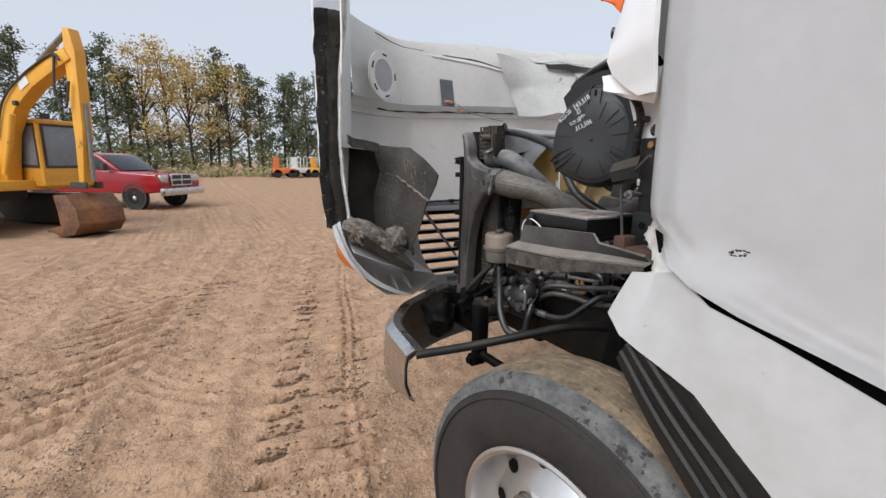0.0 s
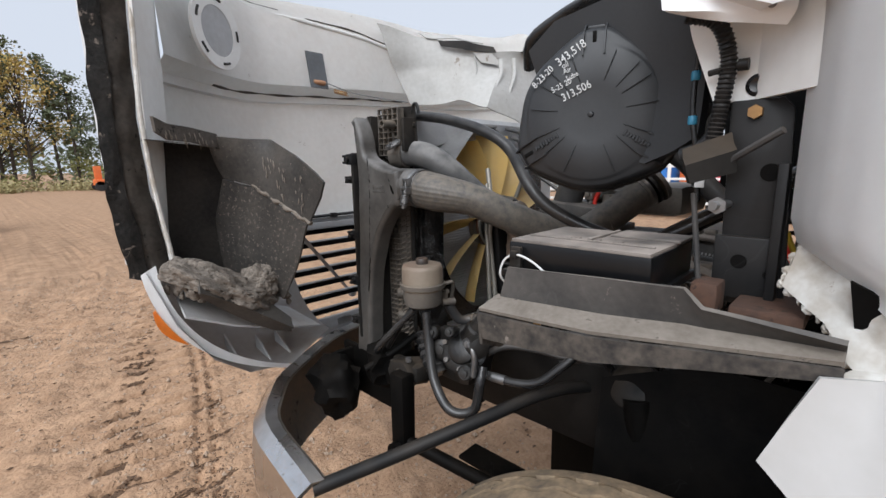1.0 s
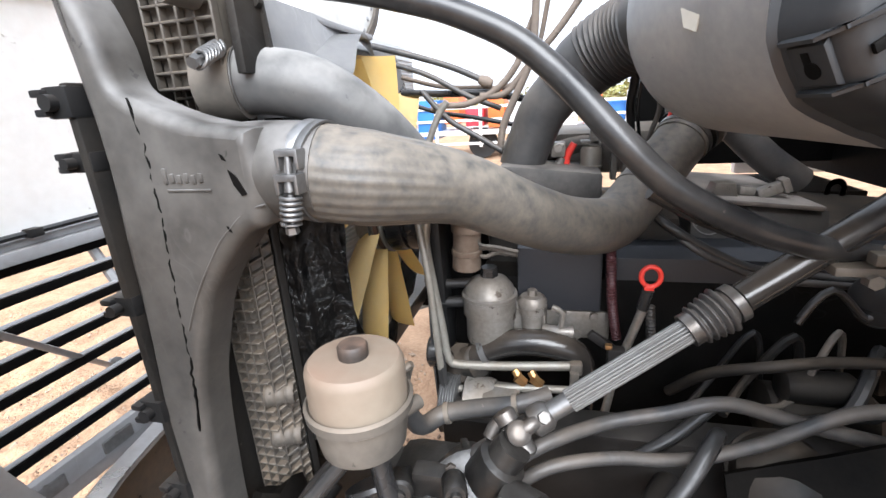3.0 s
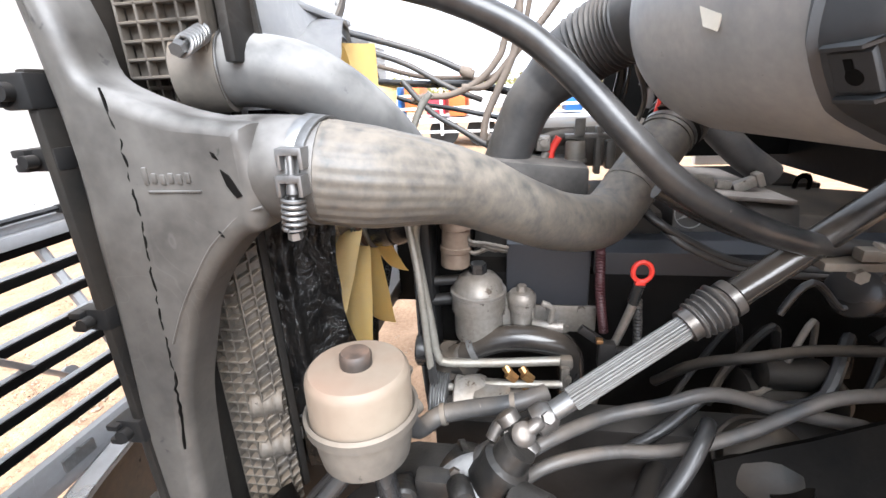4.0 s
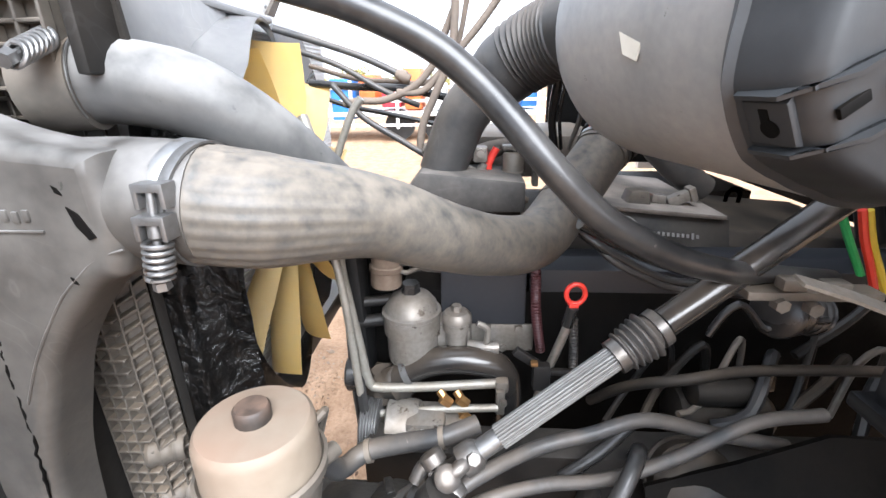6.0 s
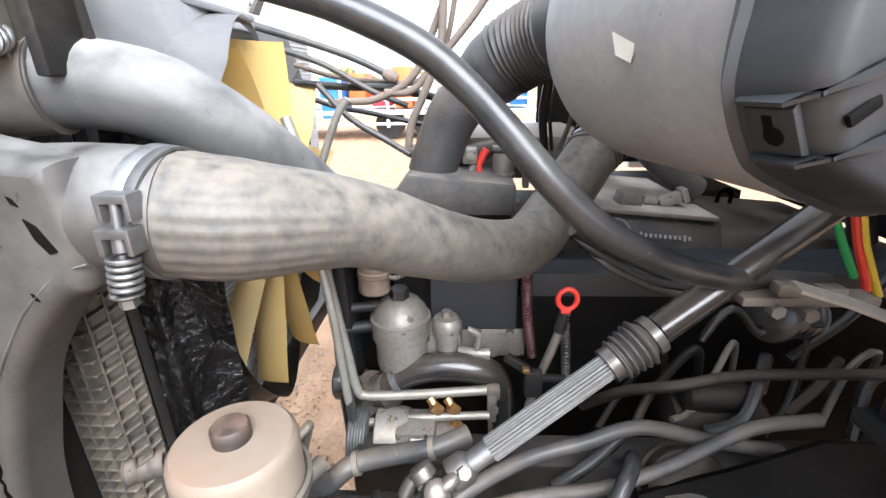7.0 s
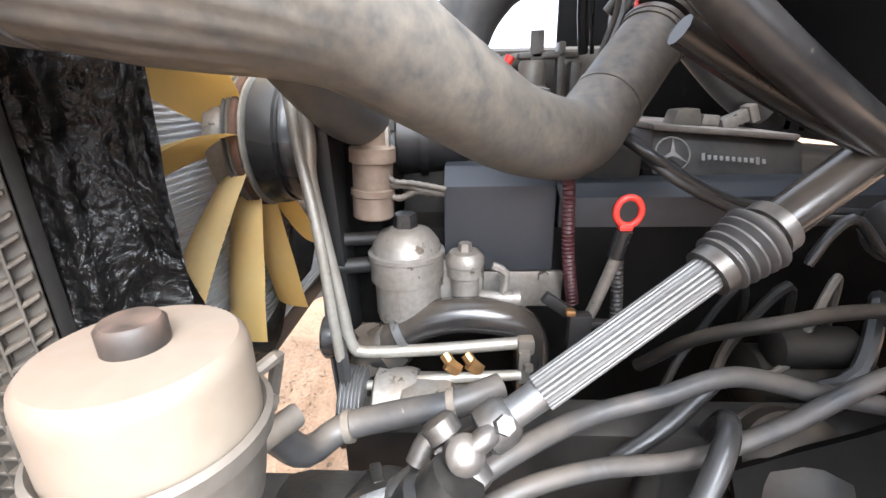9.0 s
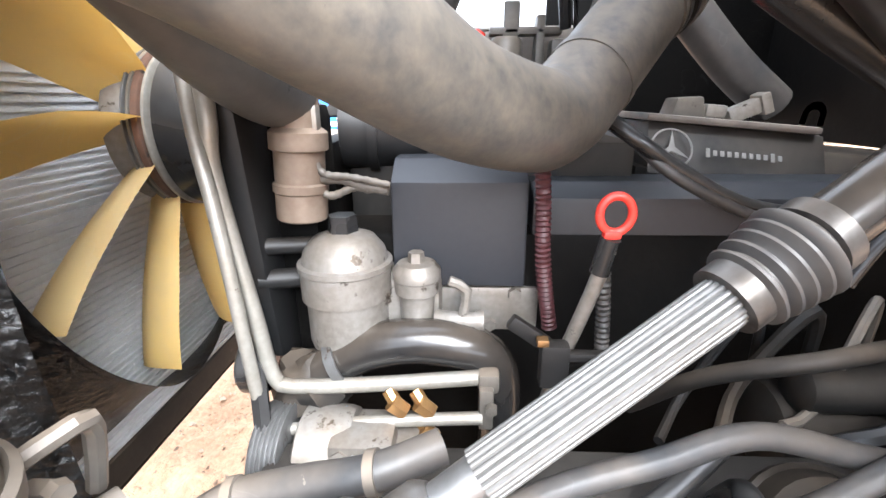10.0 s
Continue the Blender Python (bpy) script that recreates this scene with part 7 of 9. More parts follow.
# hoses low in the bay
for pts, r, mt, lab in (
    ([(-0.70, 0.755, 1.145), (-0.66, 0.745, 1.085), (-0.625, 0.717, 1.084), (-0.62, 0.66, 1.098), (-0.62, 0.60, 1.112), (-0.60, 0.55, 1.12)], 0.015, "hose_grey", "grey coolant hose from the reservoir"),
    ([(-0.79, 0.76, 1.14), (-0.80, 0.74, 1.05), (-0.82, 0.70, 0.95), (-0.83, 0.63, 0.89), (-0.80, 0.57, 0.90), (-0.79, 0.555, 0.98), (-0.77, 0.56, 1.02)], 0.014, "rubber", "looped black rubber hose under the reservoir"),
    ([(-0.80, 0.80, 1.14), (-0.83, 0.86, 1.07), (-0.85, 0.92, 1.0), (-0.82, 0.96, 0.95)], 0.011, "rubber", "black hose"),
    ([(-0.69, 0.69, 0.98), (-0.70, 0.63, 1.04), (-0.675, 0.565, 1.085), (-0.62, 0.47, 1.095), (-0.60, 0.38, 1.11), (-0.585, 0.30, 1.125), (-0.58, 0.20, 1.10), (-0.57, 0.08, 1.07)], 0.011, "hose_grey", "grey power-steering hose"),
    ([(-0.69, 0.69, 0.96), (-0.70, 0.62, 1.01), (-0.68, 0.55, 1.055), (-0.65, 0.46, 1.06), (-0.63, 0.36, 1.055), (-0.61, 0.26, 1.08), (-0.59, 0.15, 1.13), (-0.58, 0.05, 1.14)], 0.010, "hose_grey", "grey power-steering hose"),
    ([(-0.74, 0.55, 0.985), (-0.73, 0.48, 0.985), (-0.71, 0.42, 1.00), (-0.68, 0.37, 1.05), (-0.645, 0.335, 1.09), (-0.60, 0.31, 1.08), (-0.54, 0.29, 1.0)], 0.012, "rubber", "black pressure hose with crimped fitting"),
    ([(-0.60, 0.42, 1.02), (-0.585, 0.36, 1.06), (-0.57, 0.31, 1.11)], 0.010, "rubber", "corrugated black conduit"),
    ([(-0.50, 0.19, 1.22), (-0.50, 0.174, 1.256), (-0.50, 0.155, 1.275), (-0.50, 0.136, 1.262), (-0.50, 0.107, 1.232), (-0.50, 0.08, 1.245), (-0.50, 0.02, 1.25)], 0.006, "rubber", "looped black hose"),
    ([(-0.44, 0.34, 1.04), (-0.50, 0.30, 1.12), (-0.54, 0.23, 1.165), (-0.52, 0.12, 1.17), (-0.50, -0.1, 1.16), (-0.50, -0.25, 1.15)], 0.009, "black_dusty", "dusty black pipe"),
    ([(-0.36, 0.40, 1.375), (-0.40, 0.358, 1.342), (-0.40, 0.304, 1.307), (-0.40, 0.228, 1.27), (-0.40, 0.148, 1.259), (-0.42, 0.0, 1.25)], 0.0085, "rubber", "black cable loom along the engine"),
    ([(-0.36, 0.38, 1.37), (-0.405, 0.33, 1.315), (-0.41, 0.27, 1.28), (-0.41, 0.20, 1.255), (-0.42, 0.08, 1.25)], 0.006, "hose_grey", "grey cable"),
    ([(-0.74, 0.86, 1.03), (-0.80, 0.90, 0.98), (-0.88, 0.95, 0.93)], 0.012, "black_deep", "black hose"),
):
    part("hose", tube(pts, r, 12, 0.012), M[mt], truck, lab)
part("hose_fitting", merge(bolt((-0.742, 0.56, 0.985), (0, 1, 0), 0.014, 0.02), bolt((-0.742, 0.585, 0.985), (0, 1, 0), 0.011, 0.02), tube([(-0.741, 0.55, 0.985), (-0.735, 0.51, 0.985)], 0.0135, 12)), M["steel"], truck)
for c, d in (((-0.625, 0.715, 1.085), (0.1, -0.95, 0.2)), ((-0.62, 0.605, 1.111), (0.0, -0.95, 0.2))):
    part("hose_band", lathe([(0.0155, 0), (0.0175, 0), (0.0175, 0.008), (0.0155, 0.008)], c, d, 20), M["cup"], truck)

# wires over the front of the engine
wires = [
    ([(-0.05, 1.01, 1.716), (-0.05, 0.908, 1.686), (-0.05, 0.808, 1.652), (-0.05, 0.725, 1.614)], 0.008, "hose_grey", 0),
    ([(-0.05, 0.98, 1.676), (-0.05, 0.871, 1.638), (-0.05, 0.771, 1.583), (-0.05, 0.685, 1.547)], 0.007, "hose_grey", 0),
    ([(-0.02, 0.95, 1.60), (-0.03, 0.83, 1.59), (-0.05, 0.72, 1.585), (-0.06, 0.60, 1.56)], 0.009, "rubber", 0),
    ([(-0.02, 0.93, 1.57), (-0.03, 0.85, 1.545), (-0.05, 0.76, 1.53), (-0.06, 0.62, 1.50)], 0.006, "rubber", 0),
    ([(-0.10, 0.85, 1.555), (-0.10, 0.818, 1.561), (-0.10, 0.755, 1.563), (-0.10, 0.686, 1.593), (-0.10, 0.642, 1.641), (-0.10, 0.629, 1.677), (-0.11, 0.60, 1.74)], 0.008, "cable", 1),
    ([(-0.10, 0.728, 1.578), (-0.10, 0.67, 1.581), (-0.10, 0.618, 1.633), (-0.10, 0.553, 1.704), (-0.10, 0.521, 1.744), (-0.10, 0.48, 1.80)], 0.008, "cable", 1),
    ([(-0.12, 0.60, 1.95), (-0.12, 0.598, 1.757), (-0.12, 0.608, 1.653), (-0.12, 0.643, 1.572), (-0.12, 0.671, 1.51), (-0.12, 0.68, 1.45)], 0.009, "cable", 0),
    ([(-0.15, 0.858, 1.597), (-0.15, 0.797, 1.531), (-0.15, 0.719, 1.482), (-0.15, 0.605, 1.414), (-0.16, 0.54, 1.39)], 0.007, "hose_grey", 1),
    ([(-0.20, 0.60, 1.41), (-0.20, 0.588, 1.403), (-0.20, 0.516, 1.381), (-0.20, 0.443, 1.36)], 0.007, "cable", 0),
    ([(-0.20, 0.60, 1.41), (-0.20, 0.588, 1.391), (-0.20, 0.54, 1.357), (-0.20, 0.459, 1.348)], 0.006, "rubber", 0),
    ([(0.02, 0.96, 1.64), (0.0, 0.85, 1.61), (-0.02, 0.74, 1.60), (-0.05, 0.66, 1.60), (-0.08, 0.60, 1.66), (-0.10, 0.57, 1.78)], 0.006, "cable", 0),
]
for pts, r, mt, rib in wires:
    part("wire_loom", tube(pts, r, 10, 0.004, ring=ribs(0.008, 0.0007) if rib else None), M[mt], truck, "dusty cable loom over the engine front")
part("loom_plug", merge(lathe([(0.010, 0), (0.012, 0.004), (0.012, 0.03), (0.009, 0.034)], (-0.06, 0.735, 1.618), (0, -0.9, -0.4), 14), lathe([(0.014, 0.01), (0.0145, 0.014), (0.0145, 0.02), (0.014, 0.024)], (-0.06, 0.735, 1.618), (0, -0.9, -0.4), 14)), M["cable"], truck, "tan cable coupling")
part("zinc_riser", tube([(-0.20, 0.785, 1.57), (-0.20, 0.805, 1.546), (-0.20, 0.828, 1.498), (-0.20, 0.852, 1.44)], 0.008, 10), M["zinc"], truck, "short zinc-plated riser pipe")
part("corrugated_joint", tube([(-0.20, 0.665, 1.470), (-0.20, 0.60, 1.466), (-0.20, 0.555, 1.461)], 0.012, 14, 0.002, ring=ribs(0.006, 0.0016)), M["alu"], engine, "pale corrugated joint")
part("joint_body", merge(box(-0.20, 0.545, 1.458, 0.03, 0.03, 0.032, 0.006), tube([(-0.20, 0.58, 1.43), (-0.20, 0.55, 1.42), (-0.20, 0.535, 1.44)], 0.010, 10), bolt((-0.222, 0.545, 1.462), (-1, 0, 0), 0.009, 0.012)), M["alu"], engine)
part("bay_connector", box(-0.30, 0.329, 1.536, 0.014, 0.012, 0.034, 0.003), mat("blue_plug", (0.04, 0.16, 0.26), rough=0.4, bump=0.02), truck, "small blue connector")
rb = random.Random(5)
for k in range(8):
    y0 = 0.42 - 0.014 * k
    part("hanging_wire", tube([(-0.26 + 0.01 * k, y0, 1.66), (-0.27 + rb.uniform(-0.02, 0.02), y0 - 0.01, 1.60), (-0.25 + rb.uniform(-0.03, 0.02), y0 - 0.02 + rb.uniform(-0.02, 0.02), 1.54), (-0.22, y0 - 0.02, 1.47)], rb.choice((0.0035, 0.005, 0.008)), 8, 0.01), M[("black", "rubber", "cup", "black_dusty")[k % 4]], truck)

# turbo-side hardware behind the charge pipe
part("actuator", merge(lathe([(0.02, 0), (0.022, 0.002), (0.022, 0.045), (0.018, 0.05)], (-0.20, 0.477, 1.412), (0, 0, 1), 28), lathe([(0.0235, 0), (0.025, 0.002), (0.025, 0.006), (0.0235, 0.008)], (-0.20, 0.477, 1.416), (0, 0, 1), 28), box(-0.20, 0.470, 1.485, 0.010, 0.022, 0.045, 0.003), box(-0.19, 0.430, 1.44, 0.03, 0.012, 0.10, 0.003), box(-0.19, 0.405, 1.43, 0.035, 0.02, 0.06, 0.006), box(-0.19, 0.45, 1.47, 0.03, 0.10, 0.010, 0.003)), M["cup"], engine, "metal actuator canister on a bracket")
part("red_hose", tube([(-0.20, 0.512, 1.47), (-0.20, 0.528, 1.437), (-0.20, 0.520, 1.41), (-0.20, 0.484, 1.389), (-0.20, 0.46, 1.38)], 0.008, 10), M["red"], engine)
part("intake_manifold", merge(box(0.02, 0.42, 1.44, 0.30, 0.30, 0.10, 0.03), tube([(-0.15, 0.58, 1.44), (-0.12, 0.50, 1.46), (-0.10, 0.42, 1.47)], 0.02, 12), lathe([(0.04, 0), (0.055, 0.004), (0.055, 0.016), (0.04, 0.02)], (-0.285, 0.31, 1.497), (0.6, -0.55, 0.55), 28)), M["cup"], engine, "dusty metal intake casting")
part("elbow_ring", lathe([(0.045, 0), (0.052, 0.0), (0.052, 0.008), (0.045, 0.008), (0.045, 0)], (-0.296, 0.320, 1.488), (0.6, -0.55, 0.55), 32), M["black_dusty"], engine)
part("black_cover", prism([(0.72, 1.36), (0.66, 1.44), (0.46, 1.42), (0.46, 1.36)], "x", -0.30, -0.1, 0.008), M["plate"], engine, "dusty black engine shroud")
part("red_wire", tube([(-0.30, 0.36, 1.495), (-0.30, 0.354, 1.508), (-0.30, 0.346, 1.549), (-0.30, 0.339, 1.577), (-0.30, 0.33, 1.62)], 0.004, 8), M["red"], truck)
part("rear_bracket", merge(box(0.0, 0.26, 1.56, 0.10, 0.06, 0.10, 0.006), box(-0.10, 0.22, 1.62, 0.03, 0.03, 0.16, 0.005), tube([(-0.05, 0.28, 1.6), (-0.1, 0.25, 1.66), (-0.12, 0.22, 1.75)], 0.014, 10), tube([(0.02, 0.30, 1.56), (0.0, 0.24, 1.65), (-0.02, 0.2, 1.78)], 0.012, 10)), M["black_dusty"], engine)
part("exhaust_duct", tube([(-0.17, 0.31, 1.60), (-0.15, 0.258, 1.556), (-0.15, 0.205, 1.494), (-0.15, 0.132, 1.422), (-0.14, 0.06, 1.37)], 0.030, 16), M["hose_grey"], truck)
part("wall_pipe", tube([(-0.3, -0.05, 1.8), (-0.28, -0.1, 1.6), (-0.27, -0.15, 1.45), (-0.28, -0.2, 1.3)], 0.022, 12), M["black"], truck)
for mt, pts in (("green", [(-0.45, 0.01, 1.41), (-0.45, -0.009, 1.373), (-0.45, -0.031, 1.335), (-0.45, -0.049, 1.305)]), ("red", [(-0.45, -0.02, 1.41), (-0.45, -0.037, 1.363), (-0.45, -0.057, 1.322), (-0.45, -0.076, 1.280)]), ("yellow_wire", [(-0.45, -0.03, 1.41), (-0.45, -0.049, 1.36), (-0.45, -0.073, 1.315), (-0.45, -0.096, 1.272)])):
    part("coloured_wire", tube(pts, 0.006, 8), M[mt], truck)

# clutter low on the engine's rear
rc = random.Random(8)
for k in range(9):
    y = 0.28 - 0.06 * k
    part("loom", tube([(-0.50, y + 0.05, 1.02 + rc.uniform(0, 0.1)), (-0.47 + rc.uniform(-0.04, 0.03), y, 1.10 + rc.uniform(-0.05, 0.06)), (-0.44, y - 0.06, 1.16 + rc.uniform(-0.04, 0.03)), (-0.40, y - 0.10, 1.05)], rc.uniform(0.005, 0.011), 8), M[("black", "black_dusty", "cup", "rubber")[k % 4]], engine)
part("starter_motor", merge(lathe([(0.03, 0), (0.05, 0.01), (0.05, 0.16), (0.03, 0.18)], (-0.44, 0.20, 1.02), (0, -1, 0), 24), lathe([(0.02, 0), (0.028, 0.006), (0.028, 0.10), (0.018, 0.11)], (-0.46, 0.18, 1.085), (0, -1, 0), 20)), M["black_dusty"], engine, "dusty black starter motor")
part("bracket", merge(box(-0.60, 0.14, 1.345, 0.03, 0.16, 0.012, 0.003), bolt((-0.615, 0.18, 1.335), (-1, 0, 0), 0.010, 0.014), bolt((-0.615, 0.14, 1.33), (-1, 0, 0), 0.010, 0.014), box(-0.61, 0.17, 1.362, 0.02, 0.03, 0.016, 0.004), box(-0.61, 0.12, 1.358, 0.02, 0.03, 0.016, 0.004)), M["cup"], truck, "bolted hose bracket")
part("pale_strip", fold([[(-0.668, 0.20, 1.384), (-0.648, 0.20, 1.388)], [(-0.668, 0.139, 1.364), (-0.648, 0.139, 1.370)], [(-0.668, 0.06, 1.333), (-0.648, 0.06, 1.341)], [(-0.668, -0.05, 1.29), (-0.648, -0.05, 1.30)]], 0.004, 1), M["alu"], truck, "pale metal support strap")
part("transmission_lever", tube([(-0.46, 0.02, 1.16), (-0.43, -0.08, 1.22), (-0.40, -0.16, 1.30)], 0.008, 8), M["black"], engine)
part("corrugated_boot", tube([(-0.50, 0.10, 1.26), (-0.47, 0.05, 1.25), (-0.44, 0.0, 1.23)], 0.035, 18, 0.003, ring=ribs(0.014, 0.004)), M["rubber"], engine)
part("apron_front", fold([[(-0.90, 0.302, 1.318), (-0.98, 0.296, 1.322), (-1.06, 0.291, 1.338), (-1.118, 0.289, 1.330)], [(-0.91, 0.300, 1.262), (-0.98, 0.294, 1.252), (-1.06, 0.289, 1.248), (-1.116, 0.284, 1.272)]], 0.005, 3, 0.003), M["skirt"], truck, "dusty apron end plate")
# ---- air cleaner ----
AC = Vector((-0.84, 0.244, 1.655))
AX = Vector((-0.95, -0.30, 0.0)).normalized()
AR = 0.136
ac = part("air_cleaner", lathe([(0.06, -0.36), (0.10, -0.358), (AR * 0.92, -0.34), (AR * 1.02, -0.31), (AR + 0.008, -0.28), (AR + 0.012, -0.062), (AR + 0.002, -0.055)], AC, AX, 64), M["cleaner_grey"], truck, "large grey-black round air cleaner canister")
rt = Vector((0, 0, 1)).cross(AX)
wm = Matrix(((rt.x, 0, AX.x, AC.x), (rt.y, 0, AX.y, AC.y), (rt.z, 1, AX.z, AC.z), (0, 0, 0, 1)))
EARS = (90, 210.5, 329.5)


def ear_swell(a):
    """How far the lid's rim swells at an angle: a blunt flat-sided ear at each latch."""
    d = min(abs((math.degrees(a) - e + 180) % 360 - 180) for e in EARS)
    return interp(d, [0, 9, 22, 34], [1.0, 0.98, 0.32, 0.0])


def lid_shell():
    rows = [(AR + 0.001, -0.066, 0.4), (AR + 0.012, -0.064, 0.8), (AR + 0.014, -0.058, 1.0), (AR + 0.009, -0.054, 1.0), (AR + 0.006, -0.030, 1.0), (AR + 0.003, -0.018, 1.0), (AR - 0.002, -0.010, 1.0), (AR - 0.006, -0.0075, 0.9),
            (AR - 0.010, -0.007, 0.6), (AR - 0.013, -0.004, 0.15), (AR - 0.018, -0.001, 0.0), (AR * 0.6, 0.002, 0.0), (0.058, 0.0035, 0.0), (0.052, 0.0025, 0.0), (0.01, 0.003, 0.0), (0.001, 0.003, 0.0)]
    bm = bmesh.new()
    rings = []
    for r, h, e in rows:
        rings.append([bm.verts.new(wm @ Vector(((r + 0.017 * e * ear_swell(a)) * math.cos(a), (r + 0.017 * e * ear_swell(a)) * math.sin(a), h))) for a in np.linspace(0, 2 * math.pi, 180, endpoint=False)])
    for a, b in zip(rings, rings[1:]):
        for k in range(180):
            bm.faces.new((a[k], a[(k + 1) % 180], b[(k + 1) % 180], b[k]))
    bm.faces.new(rings[0][::-1])
    bm.faces.new(rings[-1])
    return bm


lid = part("cleaner_lid", lid_shell(), M["cleaner"], ac, "round black plastic lid with moulded ribs and chalk writing")
for deg in (8, 32, 47, 70, 110, 133, 148, 172, 201, 220, 246, 294, 319, 340):
    w = box(0.5 * (0.062 + AR - 0.020), 0, 0.0032, AR - 0.082, 0.0020, 0.0028, 0.0008, 1)
    part("lid_rib", moved(w, wm @ Matrix.Rotation(radians(deg), 4, "Z")), M["cleaner"], lid)
for deg in EARS:
    m4 = wm @ Matrix.Rotation(radians(deg), 4, "Z")
    pad = part("latch_pad", moved(prism([(AR + 0.020, -0.017), (AR + 0.0255, -0.014), (AR + 0.0255, 0.014), (AR + 0.020, 0.017)], "z", -0.050, -0.020, 0.0015), m4), M["cleaner"], lid, "flat latch pad on the lid's rim")
    for ey in (-0.019, 0.019):
        part("latch_rib", moved(prism([(AR + 0.018, -0.054), (AR + 0.029, -0.050), (AR + 0.029, -0.022), (AR + 0.004, 0.002), (AR - 0.03, 0.0045), (AR - 0.03, -0.004), (AR + 0.018, -0.010)], "y", ey - 0.0014, ey + 0.0014), m4), M["cleaner"], pad)
    part("latch_hole", moved(merge(lathe([(0.001, 0), (0.006, 0), (0.006, 0.001), (0.001, 0.001)], (AR + 0.0252, 0.003, -0.034), (1, 0, 0), 16), box(AR + 0.0256, -0.003, -0.036, 0.001, 0.014, 0.006, 0.0004)), m4), M["black_deep"], pad)
    part("face_slot", moved(box(AR + 0.002, 0, -0.0058, 0.020, 0.007, 0.003, 0.001), m4), M["black_deep"], lid)
w = lathe([(0.006, 0), (0.004, 0.004), (0.001, 0.005)], (0, 0, 0.003), (0, 0, 1), 14)
w.transform(wm)
part("lid_pip", w, M["cleaner"], lid)
# cleaner shroud and intake
part("cleaner_shroud", merge(fold([[(-0.90, 0.05, 1.89), (-0.80, 0.19, 1.895), (-0.72, 0.30, 1.89), (-0.69, 0.40, 1.875), (-0.69, 0.47, 1.84)],
                                   [(-0.82, 0.02, 1.82), (-0.76, 0.15, 1.84), (-0.66, 0.28, 1.84), (-0.60, 0.38, 1.82), (-0.60, 0.44, 1.78)],
                                   [(-0.76, -0.02, 1.62), (-0.66, 0.10, 1.68), (-0.56, 0.2, 1.70), (-0.5, 0.32, 1.70), (-0.5, 0.40, 1.68)]], 0.01, 2)), M["black"], ac, "black cleaner shroud")
part("intake_seal", tube([(-0.90, 0.06, 1.90), (-0.80, 0.20, 1.905), (-0.73, 0.30, 1.90), (-0.70, 0.40, 1.885), (-0.70, 0.47, 1.85), (-0.66, 0.50, 1.80)], 0.014, 12), M["rubber"], ac, "black rubber seal lip")
part("intake_hose", tube([(-0.36, 0.375, 1.684), (-0.3, 0.423, 1.665), (-0.26, 0.474, 1.639), (-0.235, 0.528, 1.594), (-0.225, 0.574, 1.544), (-0.22, 0.599, 1.491), (-0.22, 0.624, 1.424)], lambda s: interp(s, [0, 0.45, 0.6, 1], [0.066, 0.064, 0.050, 0.047]), 32, 0.003, ring=lambda s: 0.0035 * math.sin(2 * math.pi * s / 0.012) if 0.05 < s < 0.16 else 0), M["hose_grey"], truck, "ribbed grey air intake hose")
part("peeled_edge", fold([[(-0.745, 0.425, 1.66), (-0.715, 0.435, 1.66)], [(-0.738, 0.43, 1.635), (-0.708, 0.44, 1.64)], [(-0.735, 0.432, 1.612), (-0.72, 0.438, 1.618)]], 0.0015, 3, 0.006), M["peel"], ac, "peeling paper sticker")
part("peeled_sticker", fold([[(-0.80, 0.335, 1.735), (-0.785, 0.345, 1.735)], [(-0.795, 0.342, 1.715), (-0.772, 0.352, 1.718)]], 0.0015, 3, 0.004), M["peel"], ac, "peeling paper sticker")


# ---- fender apron, box, cab brackets ----
apron = part("splash_apron", fold([[(-1.07, 0.262, 1.400), (-1.07, 0.10, 1.408), (-1.07, -0.002, 1.412), (-1.075, -0.025, 1.392), (-1.08, -0.155, 1.385)],
                                   [(-1.075, 0.275, 1.345), (-1.07, 0.10, 1.352), (-1.06, 0.0, 1.358), (-1.06, -0.03, 1.36), (-1.05, -0.155, 1.366)]], 0.006, 4, 0.002), M["plate"], truck, "grey rubber splash apron with dusty folded edge")
part("apron_ledge", fold([[(-1.074, 0.282, 1.345), (-1.069, 0.10, 1.352), (-1.059, -0.03, 1.360), (-1.05, -0.155, 1.366)], [(-1.118, 0.288, 1.330), (-1.112, 0.10, 1.336), (-1.097, -0.03, 1.347), (-1.08, -0.155, 1.357)]], 0.006, 4, 0.0015), M["ledge"], apron, "pale dust-caked ledge of the apron")
part("apron_skirt", fold([[(-1.119, 0.288, 1.329), (-1.113, 0.10, 1.335), (-1.098, -0.03, 1.346), (-1.081, -0.155, 1.356)], [(-1.117, 0.278, 1.286), (-1.112, 0.10, 1.298), (-1.096, -0.03, 1.322), (-1.08, -0.155, 1.342)]], 0.006, 4, 0.003), M["skirt"], apron, "mottled dusty rubber skirt")
part("control_box", merge(box(-0.952, 0.165, 1.408, 0.19, 0.235, 0.06, 0.008), box(-0.952, 0.165, 1.383, 0.205, 0.25, 0.012, 0.003)), M["box_black"], truck, "black electronics box with dusty lid")
box_lid = part("box_lid", box(-0.952, 0.165, 1.437, 0.184, 0.229, 0.010, 0.004), M["box_dust"], truck, "dusty brown lid of the electronics box")
part("lid_ridge", box(-0.93, 0.165, 1.443, 0.12, 0.008, 0.006, 0.002), M["box_dust"], box_lid)
part("lid_pad", box(-0.90, 0.10, 1.4435, 0.07, 0.11, 0.005, 0.002), M["box_dust"], box_lid)
part("lid_ridge", box(-1.0, 0.165, 1.4425, 0.006, 0.21, 0.004, 0.001), M["box_dust"], box_lid)
